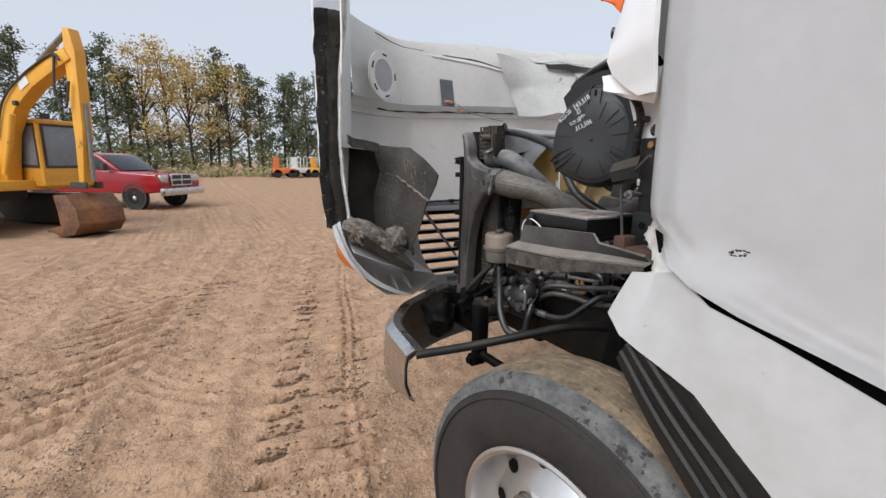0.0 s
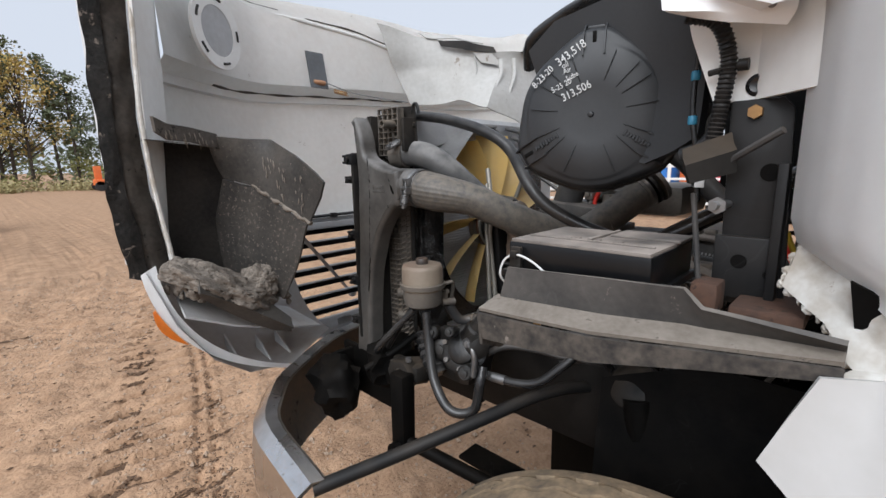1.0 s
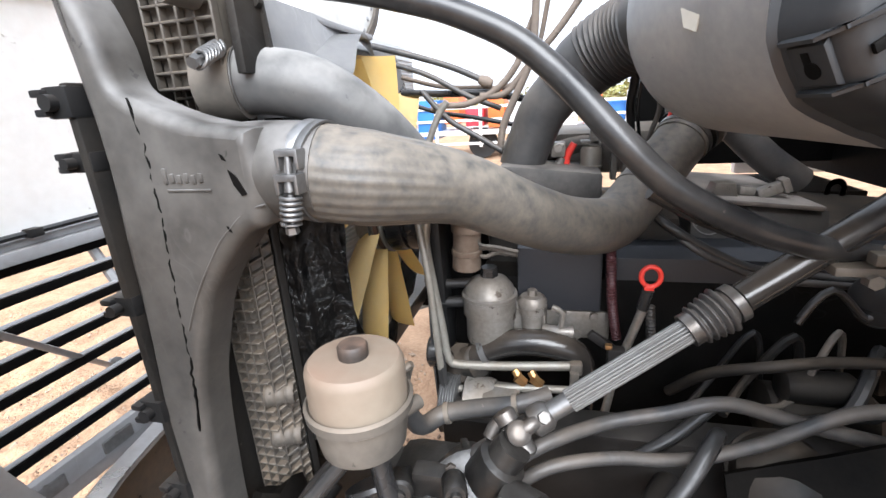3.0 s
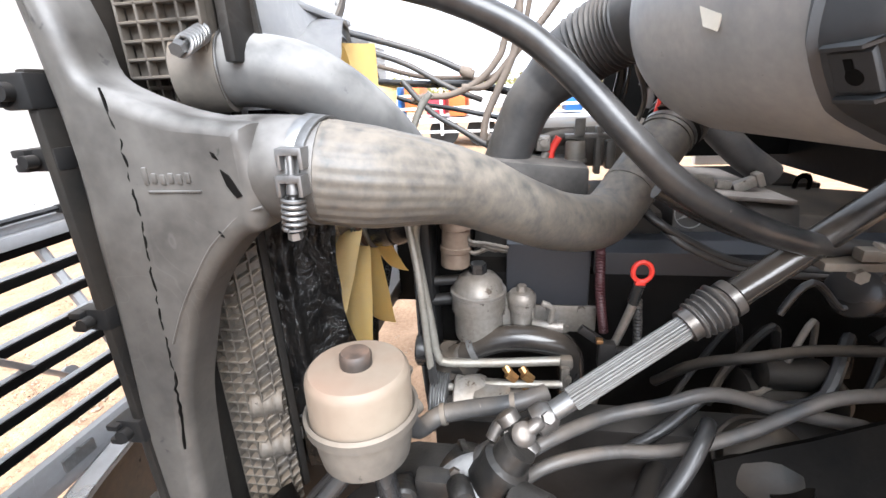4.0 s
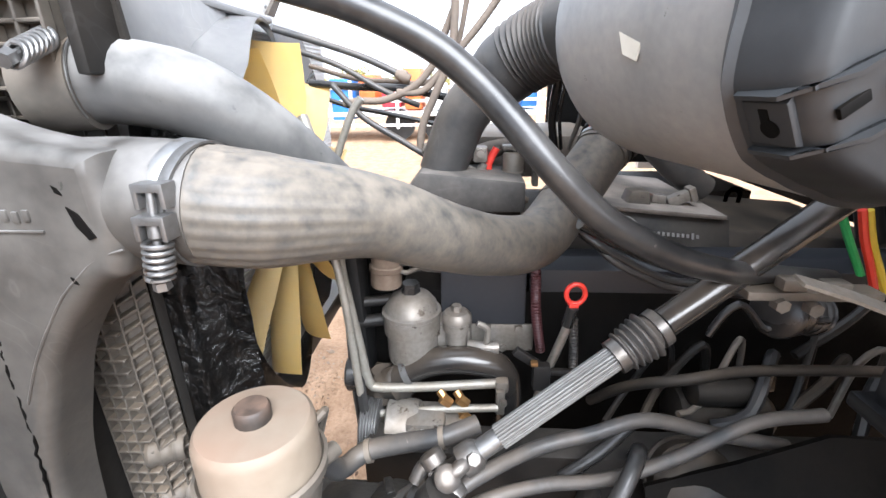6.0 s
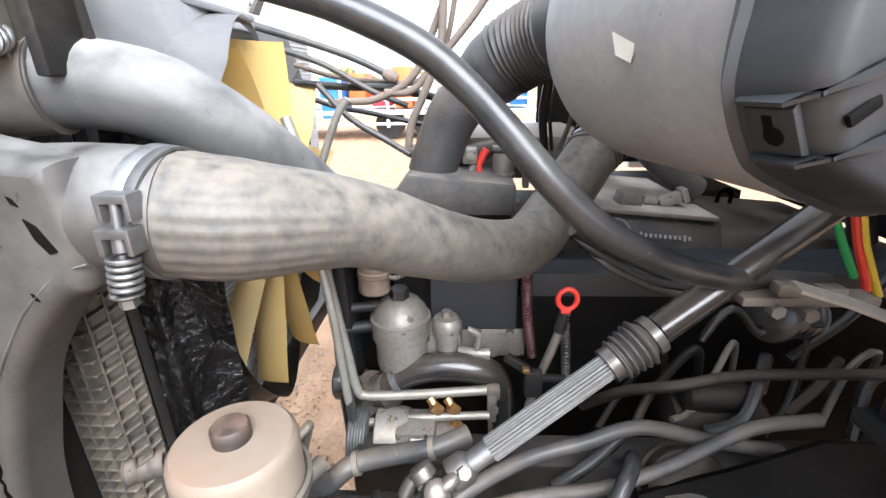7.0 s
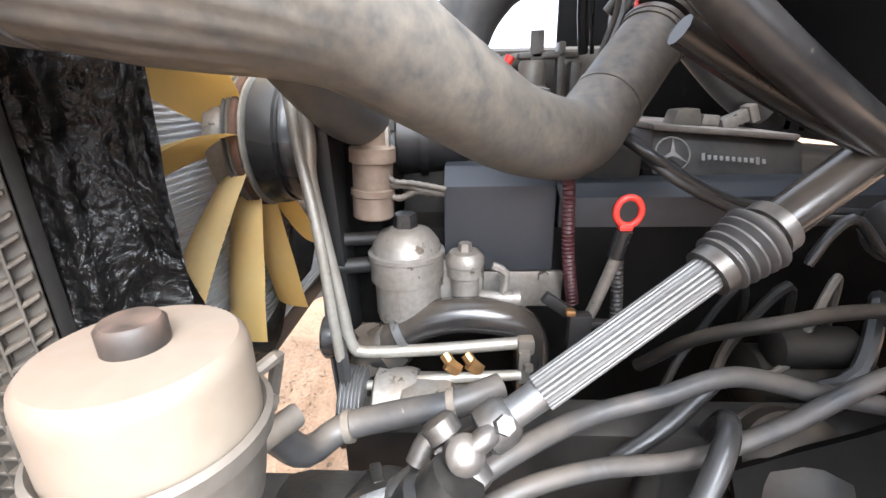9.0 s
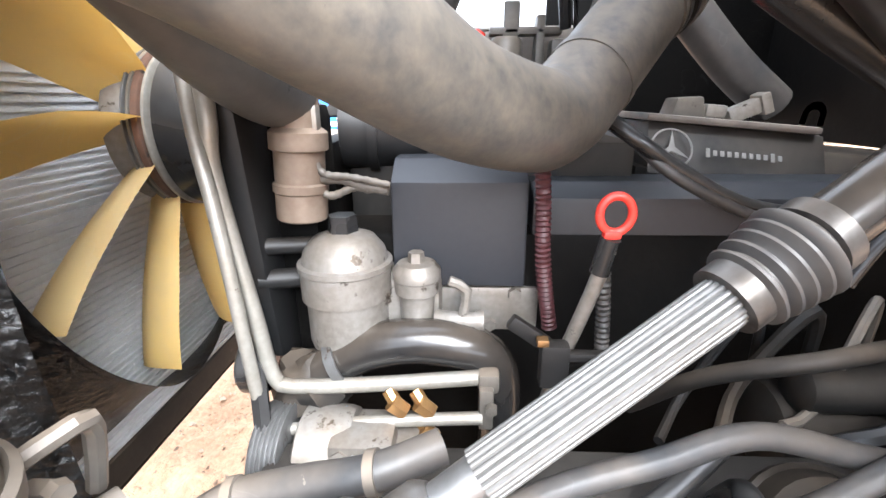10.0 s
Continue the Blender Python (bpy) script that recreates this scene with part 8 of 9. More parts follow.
for k in range(9):
    part("lid_bar", box(-0.995 + 0.009 * (k % 3), 0.215 - 0.012 * k, 1.4427, 0.006, 0.009, 0.002, 0.0006), M["box_dust"], box_lid)
part("box_clip", merge(box(-1.052, 0.262, 1.40, 0.008, 0.02, 0.06, 0.002), box(-1.058, 0.262, 1.418, 0.010, 0.014, 0.012, 0.002), box(-1.056, 0.262, 1.378, 0.010, 0.026, 0.010, 0.002)), M["black_dusty"], truck)
part("white_cable", tube([(-0.99, 0.27, 1.345), (-1.03, 0.285, 1.352), (-1.06, 0.289, 1.378), (-1.06, 0.281, 1.406), (-1.06, 0.258, 1.418), (-1.06, 0.228, 1.411), (-1.06, 0.199, 1.393), (-1.06, 0.18, 1.378)], 0.0019, 8, 0.006), M["white"], truck, "thin white cable loop")
part("rusty_block", box(-0.955, 0.0, 1.375, 0.05, 0.035, 0.045, 0.006), M["rust"], truck, "rusty iron spacer block")
part("hanging_flap", fold([[(-0.965, 0.045, 1.575), (-0.925, -0.005, 1.597)], [(-0.99, 0.035, 1.555), (-0.95, -0.015, 1.575)], [(-0.985, 0.030, 1.535), (-0.945, -0.015, 1.55)]], 0.008, 2), M["black_dusty"], truck, "grey rubber flap on a rod")
part("flap_rod", tube([(-0.95, 0.03, 1.52), (-0.95, 0.02, 1.44), (-0.95, 0.01, 1.36)], 0.004, 8), M["hose_grey"], truck)
part("flap_arm", tube([(-0.94, 0.02, 1.545), (-0.98, -0.07, 1.60)], 0.005, 8), M["hose_grey"], truck)
part("loom", tube([(-0.955, 0.055, 1.76), (-0.945, 0.020, 1.745), (-0.93, 0.006, 1.70), (-0.93, 0.010, 1.64), (-0.93, 0.016, 1.59)], 0.010, 12, 0.002, ring=ribs(0.006, 0.0012)), M["black"], truck)
part("housing_back", fold([[(-0.80, 0.40, 1.80), (-0.80, 0.34, 1.845), (-0.80, 0.24, 1.86), (-0.80, 0.15, 1.85), (-0.81, 0.085, 1.81), (-0.82, 0.055, 1.76)],
                           [(-0.78, 0.37, 1.70), (-0.78, 0.34, 1.70), (-0.78, 0.24, 1.70), (-0.78, 0.15, 1.70), (-0.80, 0.085, 1.70), (-0.81, 0.052, 1.69)],
                           [(-0.79, 0.30, 1.60), (-0.79, 0.28, 1.60), (-0.79, 0.22, 1.58), (-0.79, 0.15, 1.56), (-0.80, 0.10, 1.58), (-0.81, 0.058, 1.605)]], 0.02, 2), M["cleaner"], ac, "black cleaner housing back")
part("housing_edge", tube([(-0.835, 0.075, 1.815), (-0.85, 0.040, 1.77), (-0.85, 0.028, 1.70), (-0.85, 0.036, 1.60), (-0.84, 0.08, 1.575)], 0.012, 10), M["cleaner"], ac)

part("plug_strap", tube([(-0.86, 0.06, 1.76), (-0.85, 0.066, 1.704), (-0.85, 0.068, 1.671), (-0.85, 0.066, 1.63), (-0.85, 0.059, 1.588), (-0.85, 0.054, 1.545), (-0.85, 0.05, 1.50)], 0.0045, 10), M["rubber"], truck, "black cable strap with blue clips")
blue = mat("blue_clip", (0.05, 0.26, 0.42), rough=0.4, bump=0.02)
for z in (1.69, 1.622):
    part("strap_clip", lathe([(0.006, 0), (0.007, 0.002), (0.007, 0.012), (0.006, 0.014)], (-0.85, 0.0665, z), (0, 0, 1), 14), blue, truck)
part("paper_tag", box(-0.857, 0.047, 1.532, 0.002, 0.014, 0.018, 0.0005), M["white"], truck, "small white paper tag")
arm = part("pitman_arm", merge(prism([(0.865, 0.975), (0.80, 0.985), (0.775, 0.95), (0.795, 0.90), (0.80, 0.70), (0.87, 0.68), (0.865, 0.90), (0.88, 0.94)], "x", -0.85, -0.81, 0.008)), M["black_dusty"], truck, "dusty black steering pitman arm")
part("arm_nut", bolt((-0.853, 0.825, 0.945), (-1, 0, 0), 0.017, 0.014), M["black_dusty"], arm)
part("arm_bolt", bolt((-0.83, 0.80, 0.99), (0, 0, 1), 0.010, 0.012), M["steel"], arm)
drum = part("brake_drum_pot", lathe([(0.02, -0.05), (0.06, -0.045), (0.066, 0.0), (0.060, 0.03), (0.04, 0.045), (0.01, 0.05)], (-0.58, 0.215, 1.00), (-0.75, 0.1, 0.65), 28), M["black_dusty"], truck, "dusty domed metal canister")
part("pot_band", lathe([(0.064, -0.006), (0.070, -0.004), (0.070, 0.004), (0.064, 0.006)], (-0.58, 0.215, 1.00), (-0.75, 0.1, 0.65), 28), M["black_dusty"], drum)
part("plug_body", box(-0.41, 0.694, 1.362, 0.016, 0.018, 0.03, 0.004), M["alu"], engine, "grey sensor plug with wires")
part("plug_body", box(-0.41, 0.697, 1.337, 0.013, 0.015, 0.024, 0.003), M["cup"], engine)
for pts, r in (([(-0.41, 0.696, 1.354), (-0.41, 0.699, 1.333), (-0.41, 0.698, 1.315), (-0.41, 0.69, 1.302), (-0.41, 0.666, 1.3), (-0.41, 0.644, 1.293), (-0.41, 0.615, 1.288)], 0.006), ([(-0.415, 0.694, 1.325), (-0.415, 0.684, 1.307), (-0.415, 0.656, 1.303), (-0.415, 0.63, 1.298), (-0.415, 0.613, 1.294)], 0.004), ([(-0.41, 0.691, 1.286), (-0.41, 0.676, 1.282), (-0.41, 0.653, 1.291), (-0.41, 0.635, 1.288)], 0.0045)):
    part("sensor_wire", tube(pts, r, 10, 0.003, ring=ribs(0.005, 0.0006)), M["cup"], engine, "dusty sheathed sensor wire")
for k in range(5):
    part("drive_belt_rib", tube([(-0.36 - 0.006 * k, 0.800, 1.30), (-0.385 - 0.006 * k, 0.795, 1.20), (-0.42 - 0.006 * k, 0.785, 1.08), (-0.45 - 0.006 * k, 0.77, 0.98)], 0.0028, 6), M["rubber"], engine)

# chalk writing on the lid
for body, x, y, s, turn in (("343,518", -0.040, 0.112, 0.022, 32), ("oil", -0.050, 0.092, 0.015, 20), ("Air", -0.046, 0.082, 0.014, 20), ("Lube", -0.036, 0.071, 0.014, 22), ("313,506", -0.028, 0.043, 0.021, 24), ("5-25 20", -0.056, 0.055, 0.015, 24), ("8-23-20", -0.092, 0.074, 0.018, 42)):
    text("chalk_writing", body, s, wm @ Matrix.Translation((x, y, 0.0045)) @ Matrix.Rotation(radians(turn), 4, "Z") @ Matrix.Diagonal((0.85, 1, 1, 1)), M["chalk"], lid, label="white hand-written marks")
# moulded maker's name as plain bars
for a in EARS[1:]:
    for k in range(9):
        w = box(0.072 + 0.0058 * k, 0, 0.0033, 0.0040, 0.0075 + 0.004 * (k in (0, 4, 6)), 0.0022, 0.0008, 1)
        part("moulded_mark", moved(w, wm @ Matrix.Rotation(radians(a), 4, "Z")), M["cleaner"], lid)

# ---- yard and distance ----
B = {}
B["digger"] = mat("digger_yellow", (0.74, 0.37, 0.03), (0.60, 0.28, 0.03), rough=0.5, scale=2, fine=20, bump=0.1, speck=((0.12, 0.09, 0.06), 3, 0.66))
B["dark"] = mat("dark_steel", (0.03, 0.028, 0.026), (0.06, 0.05, 0.04), rough=0.7, scale=4, bump=0.2)
B["bucket"] = mat("worn_bucket", (0.075, 0.042, 0.030), (0.26, 0.105, 0.035), rough=0.6, metal=0.2, scale=2.4, fine=14, bump=0.3, spread=0.35)
B["red"] = mat("red_car_paint", (0.30, 0.008, 0.016), (0.25, 0.007, 0.014), rough=0.25, scale=2, bump=0.0, coat=0.6)
B["glass"] = mat("window_glass", (0.03, 0.035, 0.04), rough=0.08, bump=0.0)
B["glassc"] = mat("cab_glass", (0.22, 0.25, 0.28), rough=0.1, bump=0.0)
B["chrome"] = M["chrome"]
B["tyre"] = mat("far_tyre", (0.02, 0.02, 0.02), rough=0.8, bump=0.1)
B["bark"] = mat("bark", (0.085, 0.065, 0.05), (0.05, 0.04, 0.03), rough=0.95, scale=3, fine=12, bump=0.5, dist=0.03)
B["pine"] = mat("pine_needles", (0.085, 0.115, 0.06), (0.16, 0.17, 0.095), rough=0.8, scale=0.5, fine=3, bump=0.0, spread=0.8)
B["autumn"] = mat("autumn_leaves", (0.56, 0.37, 0.10), (0.36, 0.30, 0.11), rough=0.8, scale=0.4, fine=3, bump=0.0, spread=0.9)
B["bush"] = mat("bush_leaves", (0.19, 0.21, 0.07), (0.30, 0.26, 0.10), rough=0.85, scale=0.5, fine=3, bump=0.0, spread=0.8)
B["grass"] = mat("dry_grass", (0.40, 0.33, 0.17), (0.25, 0.23, 0.10), rough=0.9, scale=1, fine=5, bump=0.0)
B["orange"] = mat("lift_orange", (0.75, 0.17, 0.04), rough=0.5, scale=2, bump=0.02)
B["rail"] = mat("white_rail", (0.72, 0.72, 0.70), (0.6, 0.6, 0.58), rough=0.5, scale=2, bump=0.02)
B["crate_red"] = mat("crate_red", (0.60, 0.04, 0.06), rough=0.5, scale=3, bump=0.02)
B["crate_blue"] = mat("crate_blue", (0.03, 0.18, 0.55), rough=0.5, scale=3, bump=0.02)


def foliage(name, clumps, material, parent, rnd, size, per):
    """A crown of many small leaf tufts round clump centres."""
    verts, faces = [], []
    for c, r in clumps:
        for _ in range(per):
            d = Vector((rnd.gauss(0, 1), rnd.gauss(0, 1), rnd.gauss(0, 0.7))) * 0.5
            p = Vector(c) + Vector((d.x * r, d.y * r, d.z * r))
            a = Vector((rnd.uniform(-1, 1), rnd.uniform(-1, 1), rnd.uniform(-0.6, 0.6))).normalized() * size * rnd.uniform(0.5, 1.3)
            b = a.cross(Vector((rnd.uniform(-1, 1), rnd.uniform(-1, 1), rnd.uniform(-1, 1)))).normalized() * size * rnd.uniform(0.3, 0.8)
            k = len(verts)
            verts += [p - a, p + b, p + a, p - b]
            faces.append((k, k + 1, k + 2, k + 3))
    me = bpy.data.meshes.new(name)
    me.from_pydata(verts, [], faces)
    me.materials.append(material)
    ob = new(name, me)
    ob.parent = parent
    return ob


def tree(x, y, h, kind, seed):
    rnd = random.Random(seed)
    root = new("tree")
    root.location = (x, y, -0.05)
    lean = rnd.uniform(-0.03, 0.03)
    trunk = [(0, 0, 0), (lean * h * 0.4, 0, h * 0.4), (lean * h, 0.1, h * 0.95)]
    bms = [tube(trunk, (0.17, 0.04), 8, 0.8)]
    clumps = []
    if kind == "pine":
        base = rnd.uniform(0.25, 0.45)
        n = 26
        for k in range(n):
            t = base + (0.97 - base) * (k / n)
            z = t * h
            reach = (1 - t) ** 0.75 * h * 0.20 + 0.35
            a = rnd.uniform(0, 6.28)
            reach *= rnd.uniform(0.6, 1.15)
            e = Vector((lean * z + reach * math.cos(a), reach * math.sin(a), z + rnd.uniform(0, 0.5)))
            bms.append(tube([(lean * z, 0, z), e], (0.04, 0.012), 5, 2.0))
            clumps.append((e, 0.75 + 0.5 * (1 - t)))
            clumps.append(((Vector((lean * z, 0, z)) + e) / 2, 0.6))
        clumps.append((Vector((lean * h, 0.1, h)), 0.5))
        foliage("crown", clumps, B["pine"], root, rnd, 0.16, 46)
        label = "tall thin dark green pine with bare lower trunk"
    else:
        n = 30
        for k in range(n):
            t = rnd.uniform(0.25, 0.97)
            z = t * h
            reach = h * 0.26 * math.sin(math.pi * min(1, 0.2 + t * 0.8)) + 0.4
            a = rnd.uniform(0, 6.28)
            e = Vector((lean * z + reach * math.cos(a) * rnd.uniform(0.4, 1), reach * math.sin(a) * rnd.uniform(0.4, 1), z + rnd.uniform(0.2, 1.0)))
            bms.append(tube([(lean * z * 0.7, 0, z * 0.7), e], (0.06, 0.012), 5, 2.0))
            clumps.append((e, 1.2))
        foliage("crown", clumps, B["autumn"], root, rnd, 0.15, 90)
        label = "autumn tree with thinning yellow-brown leaves"
    part("trunk", merge(*bms), B["bark"], root)
    return tagged(root, label, "tree", group="tree line at the yard's edge")


TREES = [(-20, 57, 13.5, "pine"), (-17.5, 55, 12.8, "pine"), (-15.4, 58, 13.6, "pine"), (-12.6, 57, 12, "pine"), (-10.6, 56, 12.2, "pine"), (-9.0, 56, 13.4, "pine"), (-7.2, 57, 10.8, "pine"),
         (-5.6, 56, 12.8, "leaf"), (-3.6, 57, 13.4, "leaf"), (-1.6, 56, 11.6, "leaf"), (0.2, 58, 12.5, "leaf"), (1.0, 57, 13.6, "pine"), (2.2, 56, 11.5, "leaf"), (4.3, 57, 12.2, "pine"),
         (5.6, 56, 10.8, "pine"), (8.2, 57, 11.4, "pine"), (9.4, 58, 12.0, "pine"), (10.8, 56, 11.2, "pine"), (12.6, 58, 12.6, "pine"), (14.6, 57, 11.5, "pine"), (17, 58, 12, "pine"), (20, 60, 12.5, "pine"),
         (24, 60, 12, "pine"), (28, 58, 11, "leaf"), (-24, 58, 13, "pine"), (-28, 58, 13, "pine"), (-32, 60, 12, "leaf")]
for i, (x, y, h, kind) in enumerate(TREES):
    tree(x, y, h, kind, 100 + i)
rnd = random.Random(5)
under = [((rnd.uniform(-30, 30), rnd.uniform(54, 60), rnd.uniform(0.4, 2.6)), rnd.uniform(0.8, 1.6)) for _ in range(150)]
tagged(foliage("undergrowth", under, B["bush"], None, rnd, 0.16, 70), "green and yellow bushes under the trees", "bushes", kind="stuff")
grs = [((rnd.uniform(-34, 34), rnd.uniform(49.5, 54), rnd.uniform(0.1, 0.5)), 0.8) for _ in range(420)]
tagged(foliage("grass_strip", grs, B["grass"], None, rnd, 0.14, 40), "dry grass along the yard's edge", "grass", kind="stuff")
far = [((rnd.uniform(-60, 60), rnd.uniform(85, 110), rnd.uniform(1, 5.0)), 3.0) for _ in range(160)]
tagged(foliage("far_woods", far, B["pine"], None, rnd, 0.5, 60), "distant woods behind the trees", "woods", kind="stuff")
side_w = [((rnd.uniform(95, 120), rnd.uniform(-70, 90), rnd.uniform(0.5, 3.0)), 2.4) for _ in range(150)]
tagged(foliage("side_woods", side_w, B["bush"], None, rnd, 0.5, 60), "distant woods beyond the truck", "woods", kind="stuff")


# excavator
def excavator():
    e = tagged(new("excavator"), "yellow tracked excavator with its bucket lowered to the ground", "excavator")
    e.location = (-6.1, 13.4, 0)
    d = B["digger"]
    P = lambda n, b, m, l="", par=e: part(n, b, m, par, l)
    tr = P("track", prism([(-1.9, 0.35), (-1.6, 0.75), (1.5, 0.75), (1.85, 0.4), (1.5, 0.02), (-1.6, 0.02)], "y", -1.35, -0.75, 0.06), B["dark"], "dark steel crawler track")
    for k in range(22):
        P("grouser", box(-1.5 + k * 0.14, -1.05, 0.765, 0.05, 0.6, 0.03, 0.005), B["dark"], "", tr)
    P("track", prism([(-1.9, 0.35), (-1.6, 0.75), (1.5, 0.75), (1.85, 0.4), (1.5, 0.02), (-1.6, 0.02)], "y", 0.75, 1.35, 0.06), B["dark"])
    P("turntable", lathe([(0.7, 0), (0.7, 0.3)], (0, 0, 0.65), (0, 0, 1), 32), B["dark"])
    P("house", box(-0.6, 0.1, 1.4, 2.6, 2.3, 0.9, 0.08), d, "yellow upper body")
    P("deck", box(0.5, 0, 1.0, 1.6, 2.3, 0.22, 0.03), d)
    c = P("cab", merge(box(1.05, 0.72, 1.02, 1.15, 1.0, 0.10, 0.02), box(1.05, 0.72, 2.40, 1.2, 1.04, 0.10, 0.04),
                       *[tube([(x, y, 1.0), (x * 0.98 + 0.02, y, 2.40)], 0.05, 8) for x in (0.52, 1.58) for y in (1.2, 0.24)], box(1.58, 0.72, 1.20, 0.07, 0.96, 0.36, 0.02), box(1.05, 1.2, 1.3, 1.1, 0.05, 0.5, 0.02), box(1.05, 0.24, 1.25, 1.1, 0.05, 0.45, 0.02)), d, "yellow operator cab")
    for n, cx, cy, sx, sy in (("windscreen", 1.60, 0.72, 0.02, 0.84), ("side_window", 1.05, 0.225, 0.92, 0.02)):
        pane = P(n, box(cx, cy, 1.87, sx, sy, 0.92, 0.004), B["glassc"], "pale cab glass", c)
        rim = [box(cx + (0.008 if sx < sy else 0), cy - (0.008 if sy < sx else 0), zz, sx + 0.03, sy + 0.03, 0.05, 0.01) for zz in (1.41, 2.33)]
        rim += [box(cx + (0.008 if sx < sy else k * sx / 2), cy + (k * sy / 2 if sx < sy else -0.008), 1.87, 0.05, 0.05, 0.92, 0.01) for k in (-1, 1)]
        P("window_rim", merge(*rim), B["dark"], "black rubber window rim", pane)
    P("work_lamp", box(1.62, 0.4, 2.52, 0.10, 0.16, 0.12, 0.02), B["dark"], "", c)
    P("hand_rail", tube([(1.68, 1.22, 1.1), (1.70, 1.22, 1.5), (1.68, 1.22, 2.0)], 0.018, 8), B["dark"], "", c)
    P("boom", prism([(0.72, 1.1), (0.74, 1.8), (0.95, 2.4), (1.4, 2.95), (1.95, 3.28), (2.5, 3.5), (3.2, 3.75), (3.35, 3.52), (2.75, 3.27), (2.2, 3.02), (1.62, 2.62), (1.24, 2.1), (1.08, 1.5), (1.02, 1.05)], "y", -0.15, 0.15, 0.03), d, "bent yellow boom")
    P("boom_plate", box(2.0, -0.16, 3.12, 0.30, 0.01, 0.18, 0.002, rot=Euler((0, radians(-28), 0))), B["rail"])
    P("boom_lamp", box(1.75, -0.20, 2.72, 0.10, 0.08, 0.10, 0.02), B["dark"])
    P("boom_hose", tube([(1.0, -0.18, 2.0), (1.35, -0.19, 2.75), (2.0, -0.18, 3.24), (2.9, -0.17, 3.62), (3.15, -0.2, 3.5)], 0.022, 8), B["dark"], "black hydraulic hose")
    P("stick", prism([(3.20, 4.12), (3.36, 4.10), (3.46, 3.68), (3.39, 2.2), (3.22, 1.05), (3.08, 1.0), (3.14, 2.0), (3.15, 3.4)], "y", -0.11, 0.11, 0.03), d, "yellow dipper arm")
    P("boom_ram", tube([(1.20, -0.26, 1.25), (1.45, -0.24, 1.9), (1.62, -0.22, 2.5)], 0.065, 10), d)
    P("stick_ram", tube([(2.3, 0.0, 3.55), (3.2, 0.0, 4.08)], 0.055, 10), M["steel"])
    P("bucket_ram", tube([(3.42, 0.0, 2.7), (3.36, 0.0, 1.15)], 0.045, 10), M["steel"])
    P("hose", tube([(3.0, -0.18, 3.6), (2.95, -0.22, 2.9), (3.15, -0.2, 2.6), (3.3, -0.18, 3.1)], 0.025, 8), B["dark"])
    bk = P("bucket", prism([(2.85, 0.86), (3.20, 0.88), (3.45, 0.60), (3.50, 0.28), (3.32, 0.06), (2.95, 0.0), (2.66, 0.08), (2.62, 0.16), (2.95, 0.22), (2.92, 0.55)], "y", -0.50, 0.50, 0.03), B["bucket"], "worn steel digging bucket, paint rubbed off")
    for k in range(5):
        P("tooth", box(2.58, -0.42 + 0.21 * k, 0.10, 0.18, 0.07, 0.06, 0.01), B["dark"], "", bk)
    P("linkage", merge(box(3.15, -0.16, 1.05, 0.45, 0.05, 0.14, 0.02), box(3.15, 0.16, 1.05, 0.45, 0.05, 0.14, 0.02)), B["dark"])
    e.rotation_euler = (0, 0, radians(-45))
    return e


excavator()


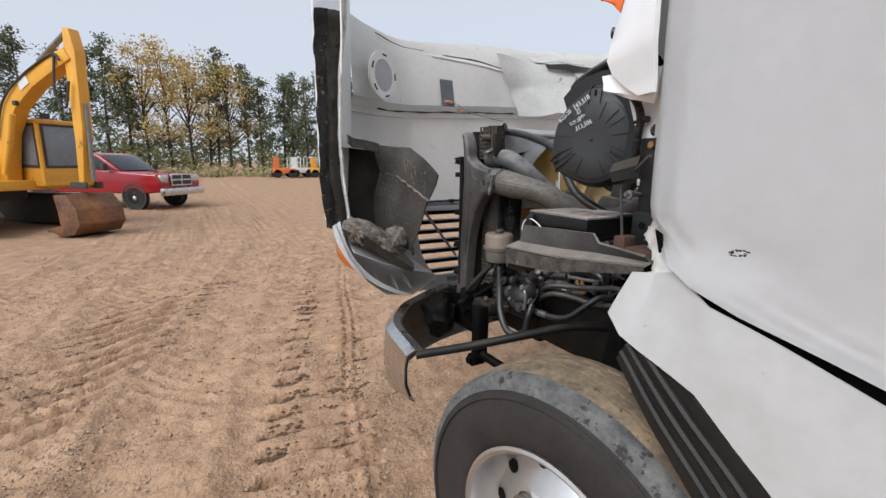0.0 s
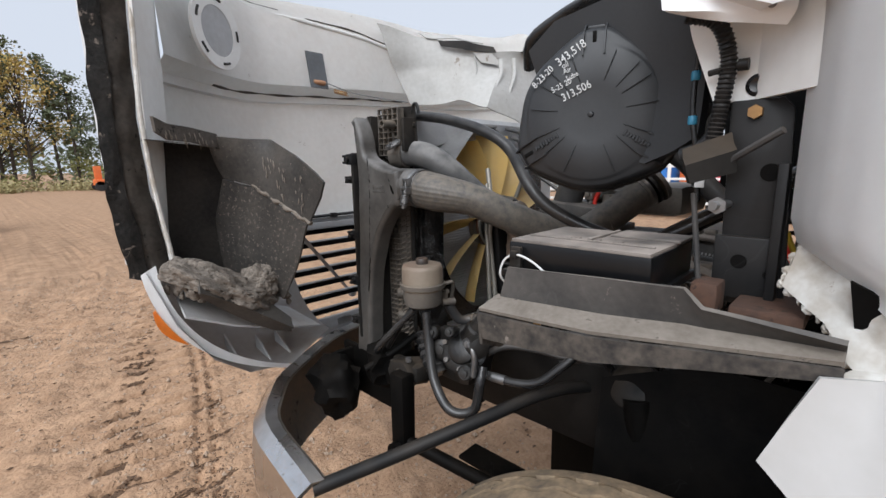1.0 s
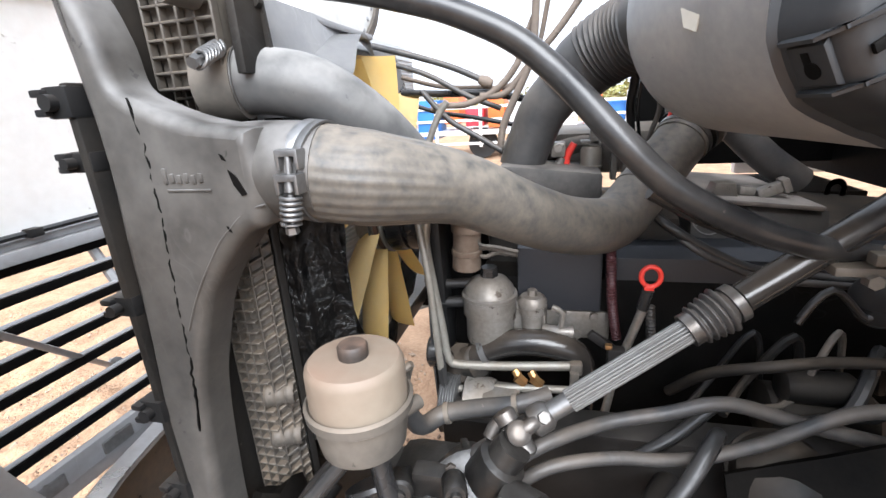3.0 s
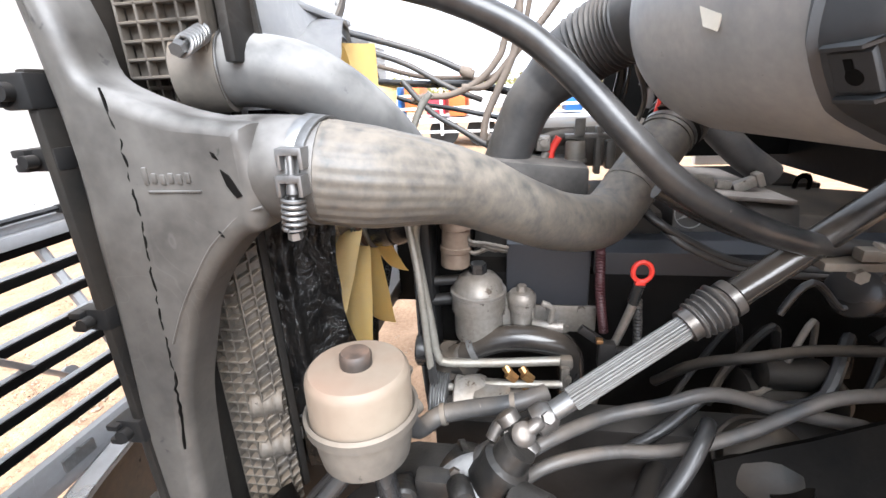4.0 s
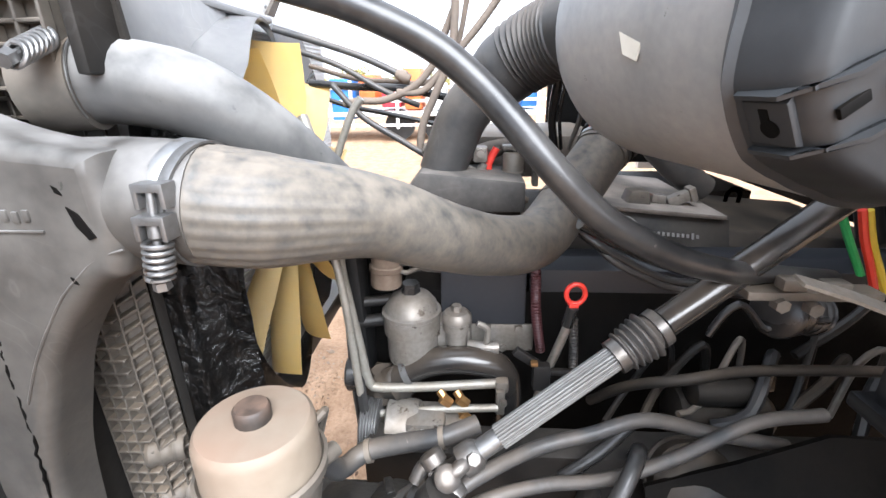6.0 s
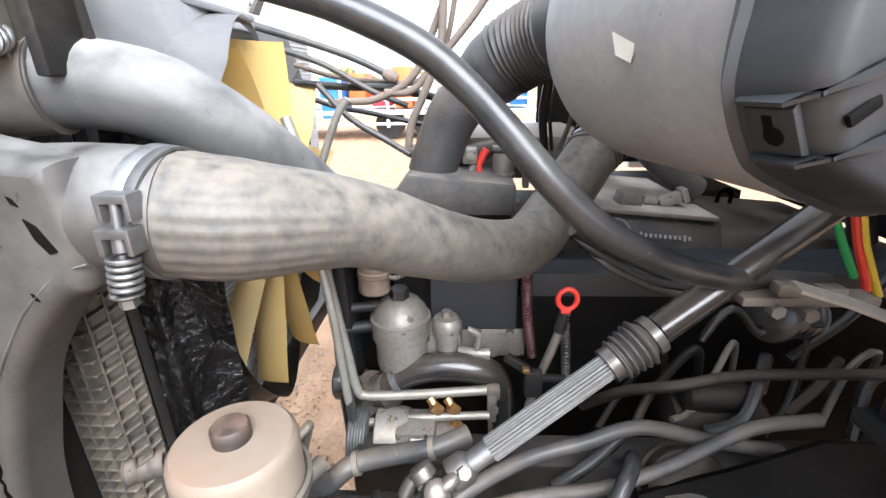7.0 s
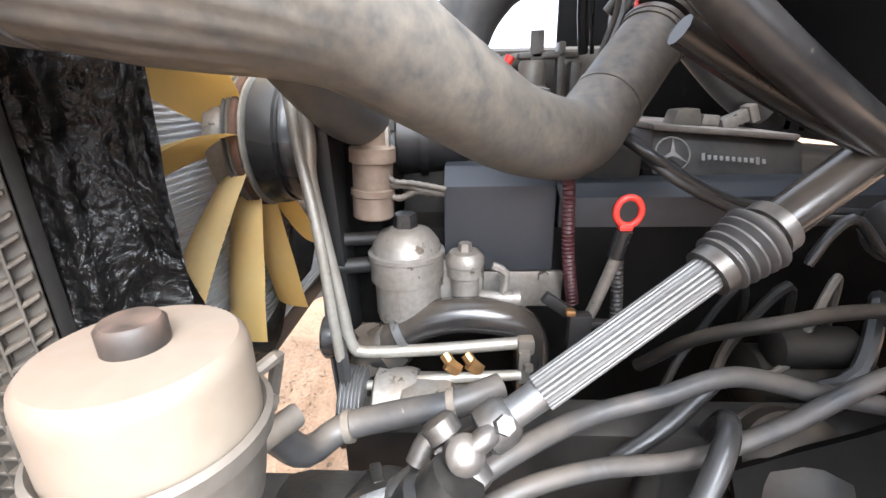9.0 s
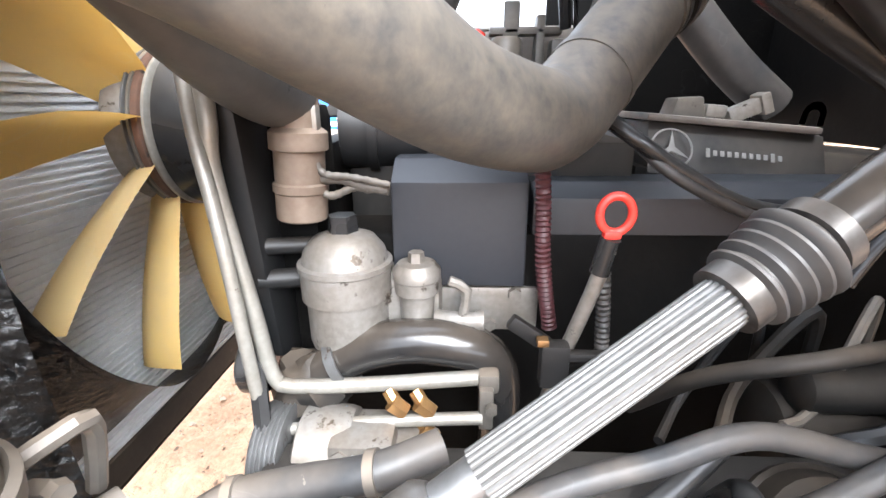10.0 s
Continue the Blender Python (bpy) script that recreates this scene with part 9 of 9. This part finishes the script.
def pickup():
    t = tagged(new("pickup_truck"), "red pickup truck with chrome bumper parked in the yard", "pickup")
    P = lambda n, b, m, l="", par=t: part(n, b, m, par, l)
    body = P("body", merge(prism([(2.85, 0.62), (2.90, 0.95), (2.75, 1.22), (1.35, 1.30), (0.75, 1.34), (-2.8, 1.34), (-2.85, 0.6), (-2.0, 0.55), (2.2, 0.55)], "y", -0.98, 0.98, 0.07, 3)), B["red"], "glossy red body")
    P("roof", prism([(1.25, 1.30), (0.45, 1.86), (0.2, 1.93), (-0.9, 1.93), (-1.15, 1.85), (-1.3, 1.30)], "y", -0.82, 0.82, 0.06, 3), B["red"], "red cab roof", body)
    P("windscreen", prism([(1.22, 1.34), (0.50, 1.84), (0.52, 1.86), (1.27, 1.34)], "y", -0.72, 0.72, 0.005), B["glass"], "dark windscreen", body)
    for s in (-1, 1):
        P("side_window", prism([(0.98, 1.36), (0.35, 1.82), (-0.8, 1.84), (-1.0, 1.36)], "y", s * 0.815, s * 0.828, 0.004), B["glass"], "", body)
        P("mirror", box(0.95, s * 1.1, 1.45, 0.12, 0.2, 0.24, 0.04), B["dark"], "", body)
        P("headlight", box(2.83, s * 0.74, 1.07, 0.12, 0.36, 0.24, 0.04), M["wheel"], "clear headlight", body)
    P("grille", merge(box(2.88, 0, 1.02, 0.08, 0.95, 0.36, 0.04), ), B["dark"], "", body)
    P("grille_bars", merge(box(2.925, 0, 1.02, 0.03, 0.98, 0.05, 0.01), box(2.925, 0, 1.02, 0.03, 0.05, 0.36, 0.01), box(2.92, 0, 1.20, 0.05, 1.0, 0.05, 0.02), box(2.92, 0, 0.84, 0.05, 1.0, 0.04, 0.015), box(2.92, 0.48, 1.02, 0.04, 0.05, 0.36, 0.01), box(2.92, -0.48, 1.02, 0.04, 0.05, 0.36, 0.01)), B["chrome"], "chrome cross-bar grille surround", body)
    P("bumper", box(2.95, 0, 0.62, 0.2, 1.95, 0.26, 0.05), B["chrome"], "chrome bumper", body)
    for x in (1.85, -1.75):
        for s in (-1, 1):
            w = P("wheel", lathe([(0.2, -0.13), (0.37, -0.13), (0.40, -0.10), (0.40, 0.10), (0.37, 0.13), (0.24, 0.13), (0.2, 0.10)], (x, s * 0.86, 0.40), (0, s, 0), 32), B["tyre"])
            P("rim", lathe([(0.24, 0.06), (0.24, 0.11), (0.12, 0.08), (0.05, 0.13), (0.001, 0.13)], (x, s * 0.86, 0.40), (0, s, 0), 24), M["wheel"], "", w)
            P("arch", lathe([(0.47, 0.0), (0.47, 0.02), (0.41, 0.02), (0.41, 0)], (x, s * 0.975, 0.45), (0, s, 0), 32), B["dark"], "", body)
    t.matrix_world = pose(-4.42, 18.6, -0.02, 0, 0, -38) @ Matrix.Scale(0.95, 4)
    return t


pickup()


def lift(x, y, material, label):
    l = tagged(new("boom_lift"), label, "boom lift", group="lifts parked far off")
    l.location = (x, y, 0)
    part("chassis", box(0, 0, 0.7, 2.0, 1.6, 0.5, 0.05), material, l)
    part("basket", merge(box(1.0, 0, 0.9, 1.0, 1.6, 0.08, 0.01), *[tube([(0.5 + 1.0 * i, -0.8 + 1.6 * j, 0.9), (0.5 + i, -0.8 + 1.6 * j, 2.0)], 0.04, 6) for i in (0, 1) for j in (0, 1)], box(1.0, -0.8, 2.0, 1.0, 0.06, 0.06, 0), box(1.0, -0.8, 1.5, 1.0, 0.05, 0.05, 0)), B["rail"], l)
    part("arm", box(-0.7, 0, 1.4, 0.5, 0.4, 1.3, 0.05), material, l)
    for sx in (-0.7, 0.7):
        for sy in (-0.8, 0.8):
            part("wheel", lathe([(0.1, 0), (0.4, 0), (0.4, 0.25), (0.1, 0.25)], (sx, sy, 0.4), (0, 1, 0), 20), B["tyre"], l)
    return l


lift(6.3, 47, B["orange"], "orange self-propelled boom lift, arm folded")
lift(8.4, 49, B["rail"], "grey and white boom lift parked")
lift(10.2, 48, B["digger"], "yellow boom lift parked by the trees")


# loaded flatbed seen through the engine bay
def flatbed(y0):
    f = tagged(new("flatbed_trailer"), "white-railed flatbed trailer stacked with coloured crates", "trailer", group="trailers beyond the truck")
    f.location = (13.0, y0, 0)
    part("deck", box(0, 0, 0.75, 2.4, 11, 0.12, 0.02), B["rail"], f)
    for z in (0.45, 1.1, 1.45):
        part("rail", box(-1.2, 0, z, 0.07, 11, 0.07, 0.01), B["rail"], f)
    for k in range(9):
        part("stake", box(-1.2, -5.2 + 1.3 * k, 1.0, 0.08, 0.08, 1.3, 0.01), B["rail"], f)
    r = random.Random(3)
    for k in range(16):
        part("crate", box(-0.3 + r.uniform(-0.3, 0.3), -5 + 0.66 * k, 1.15 + 0.25 * (k % 2), 1.2, r.uniform(0.45, 0.62), 0.5 + 0.3 * (k % 3), 0.03), B[("crate_red", "orange", "crate_blue", "rail", "orange")[r.randrange(5)]], f)
    for k in range(3):
        part("wheel", lathe([(0.1, 0), (0.42, 0), (0.42, 0.3), (0.1, 0.3)], (-0.9, -3.5 + 1.1 * k, 0.42), (1, 0, 0), 24), B["tyre"], f)
    return f


flatbed(4.0)
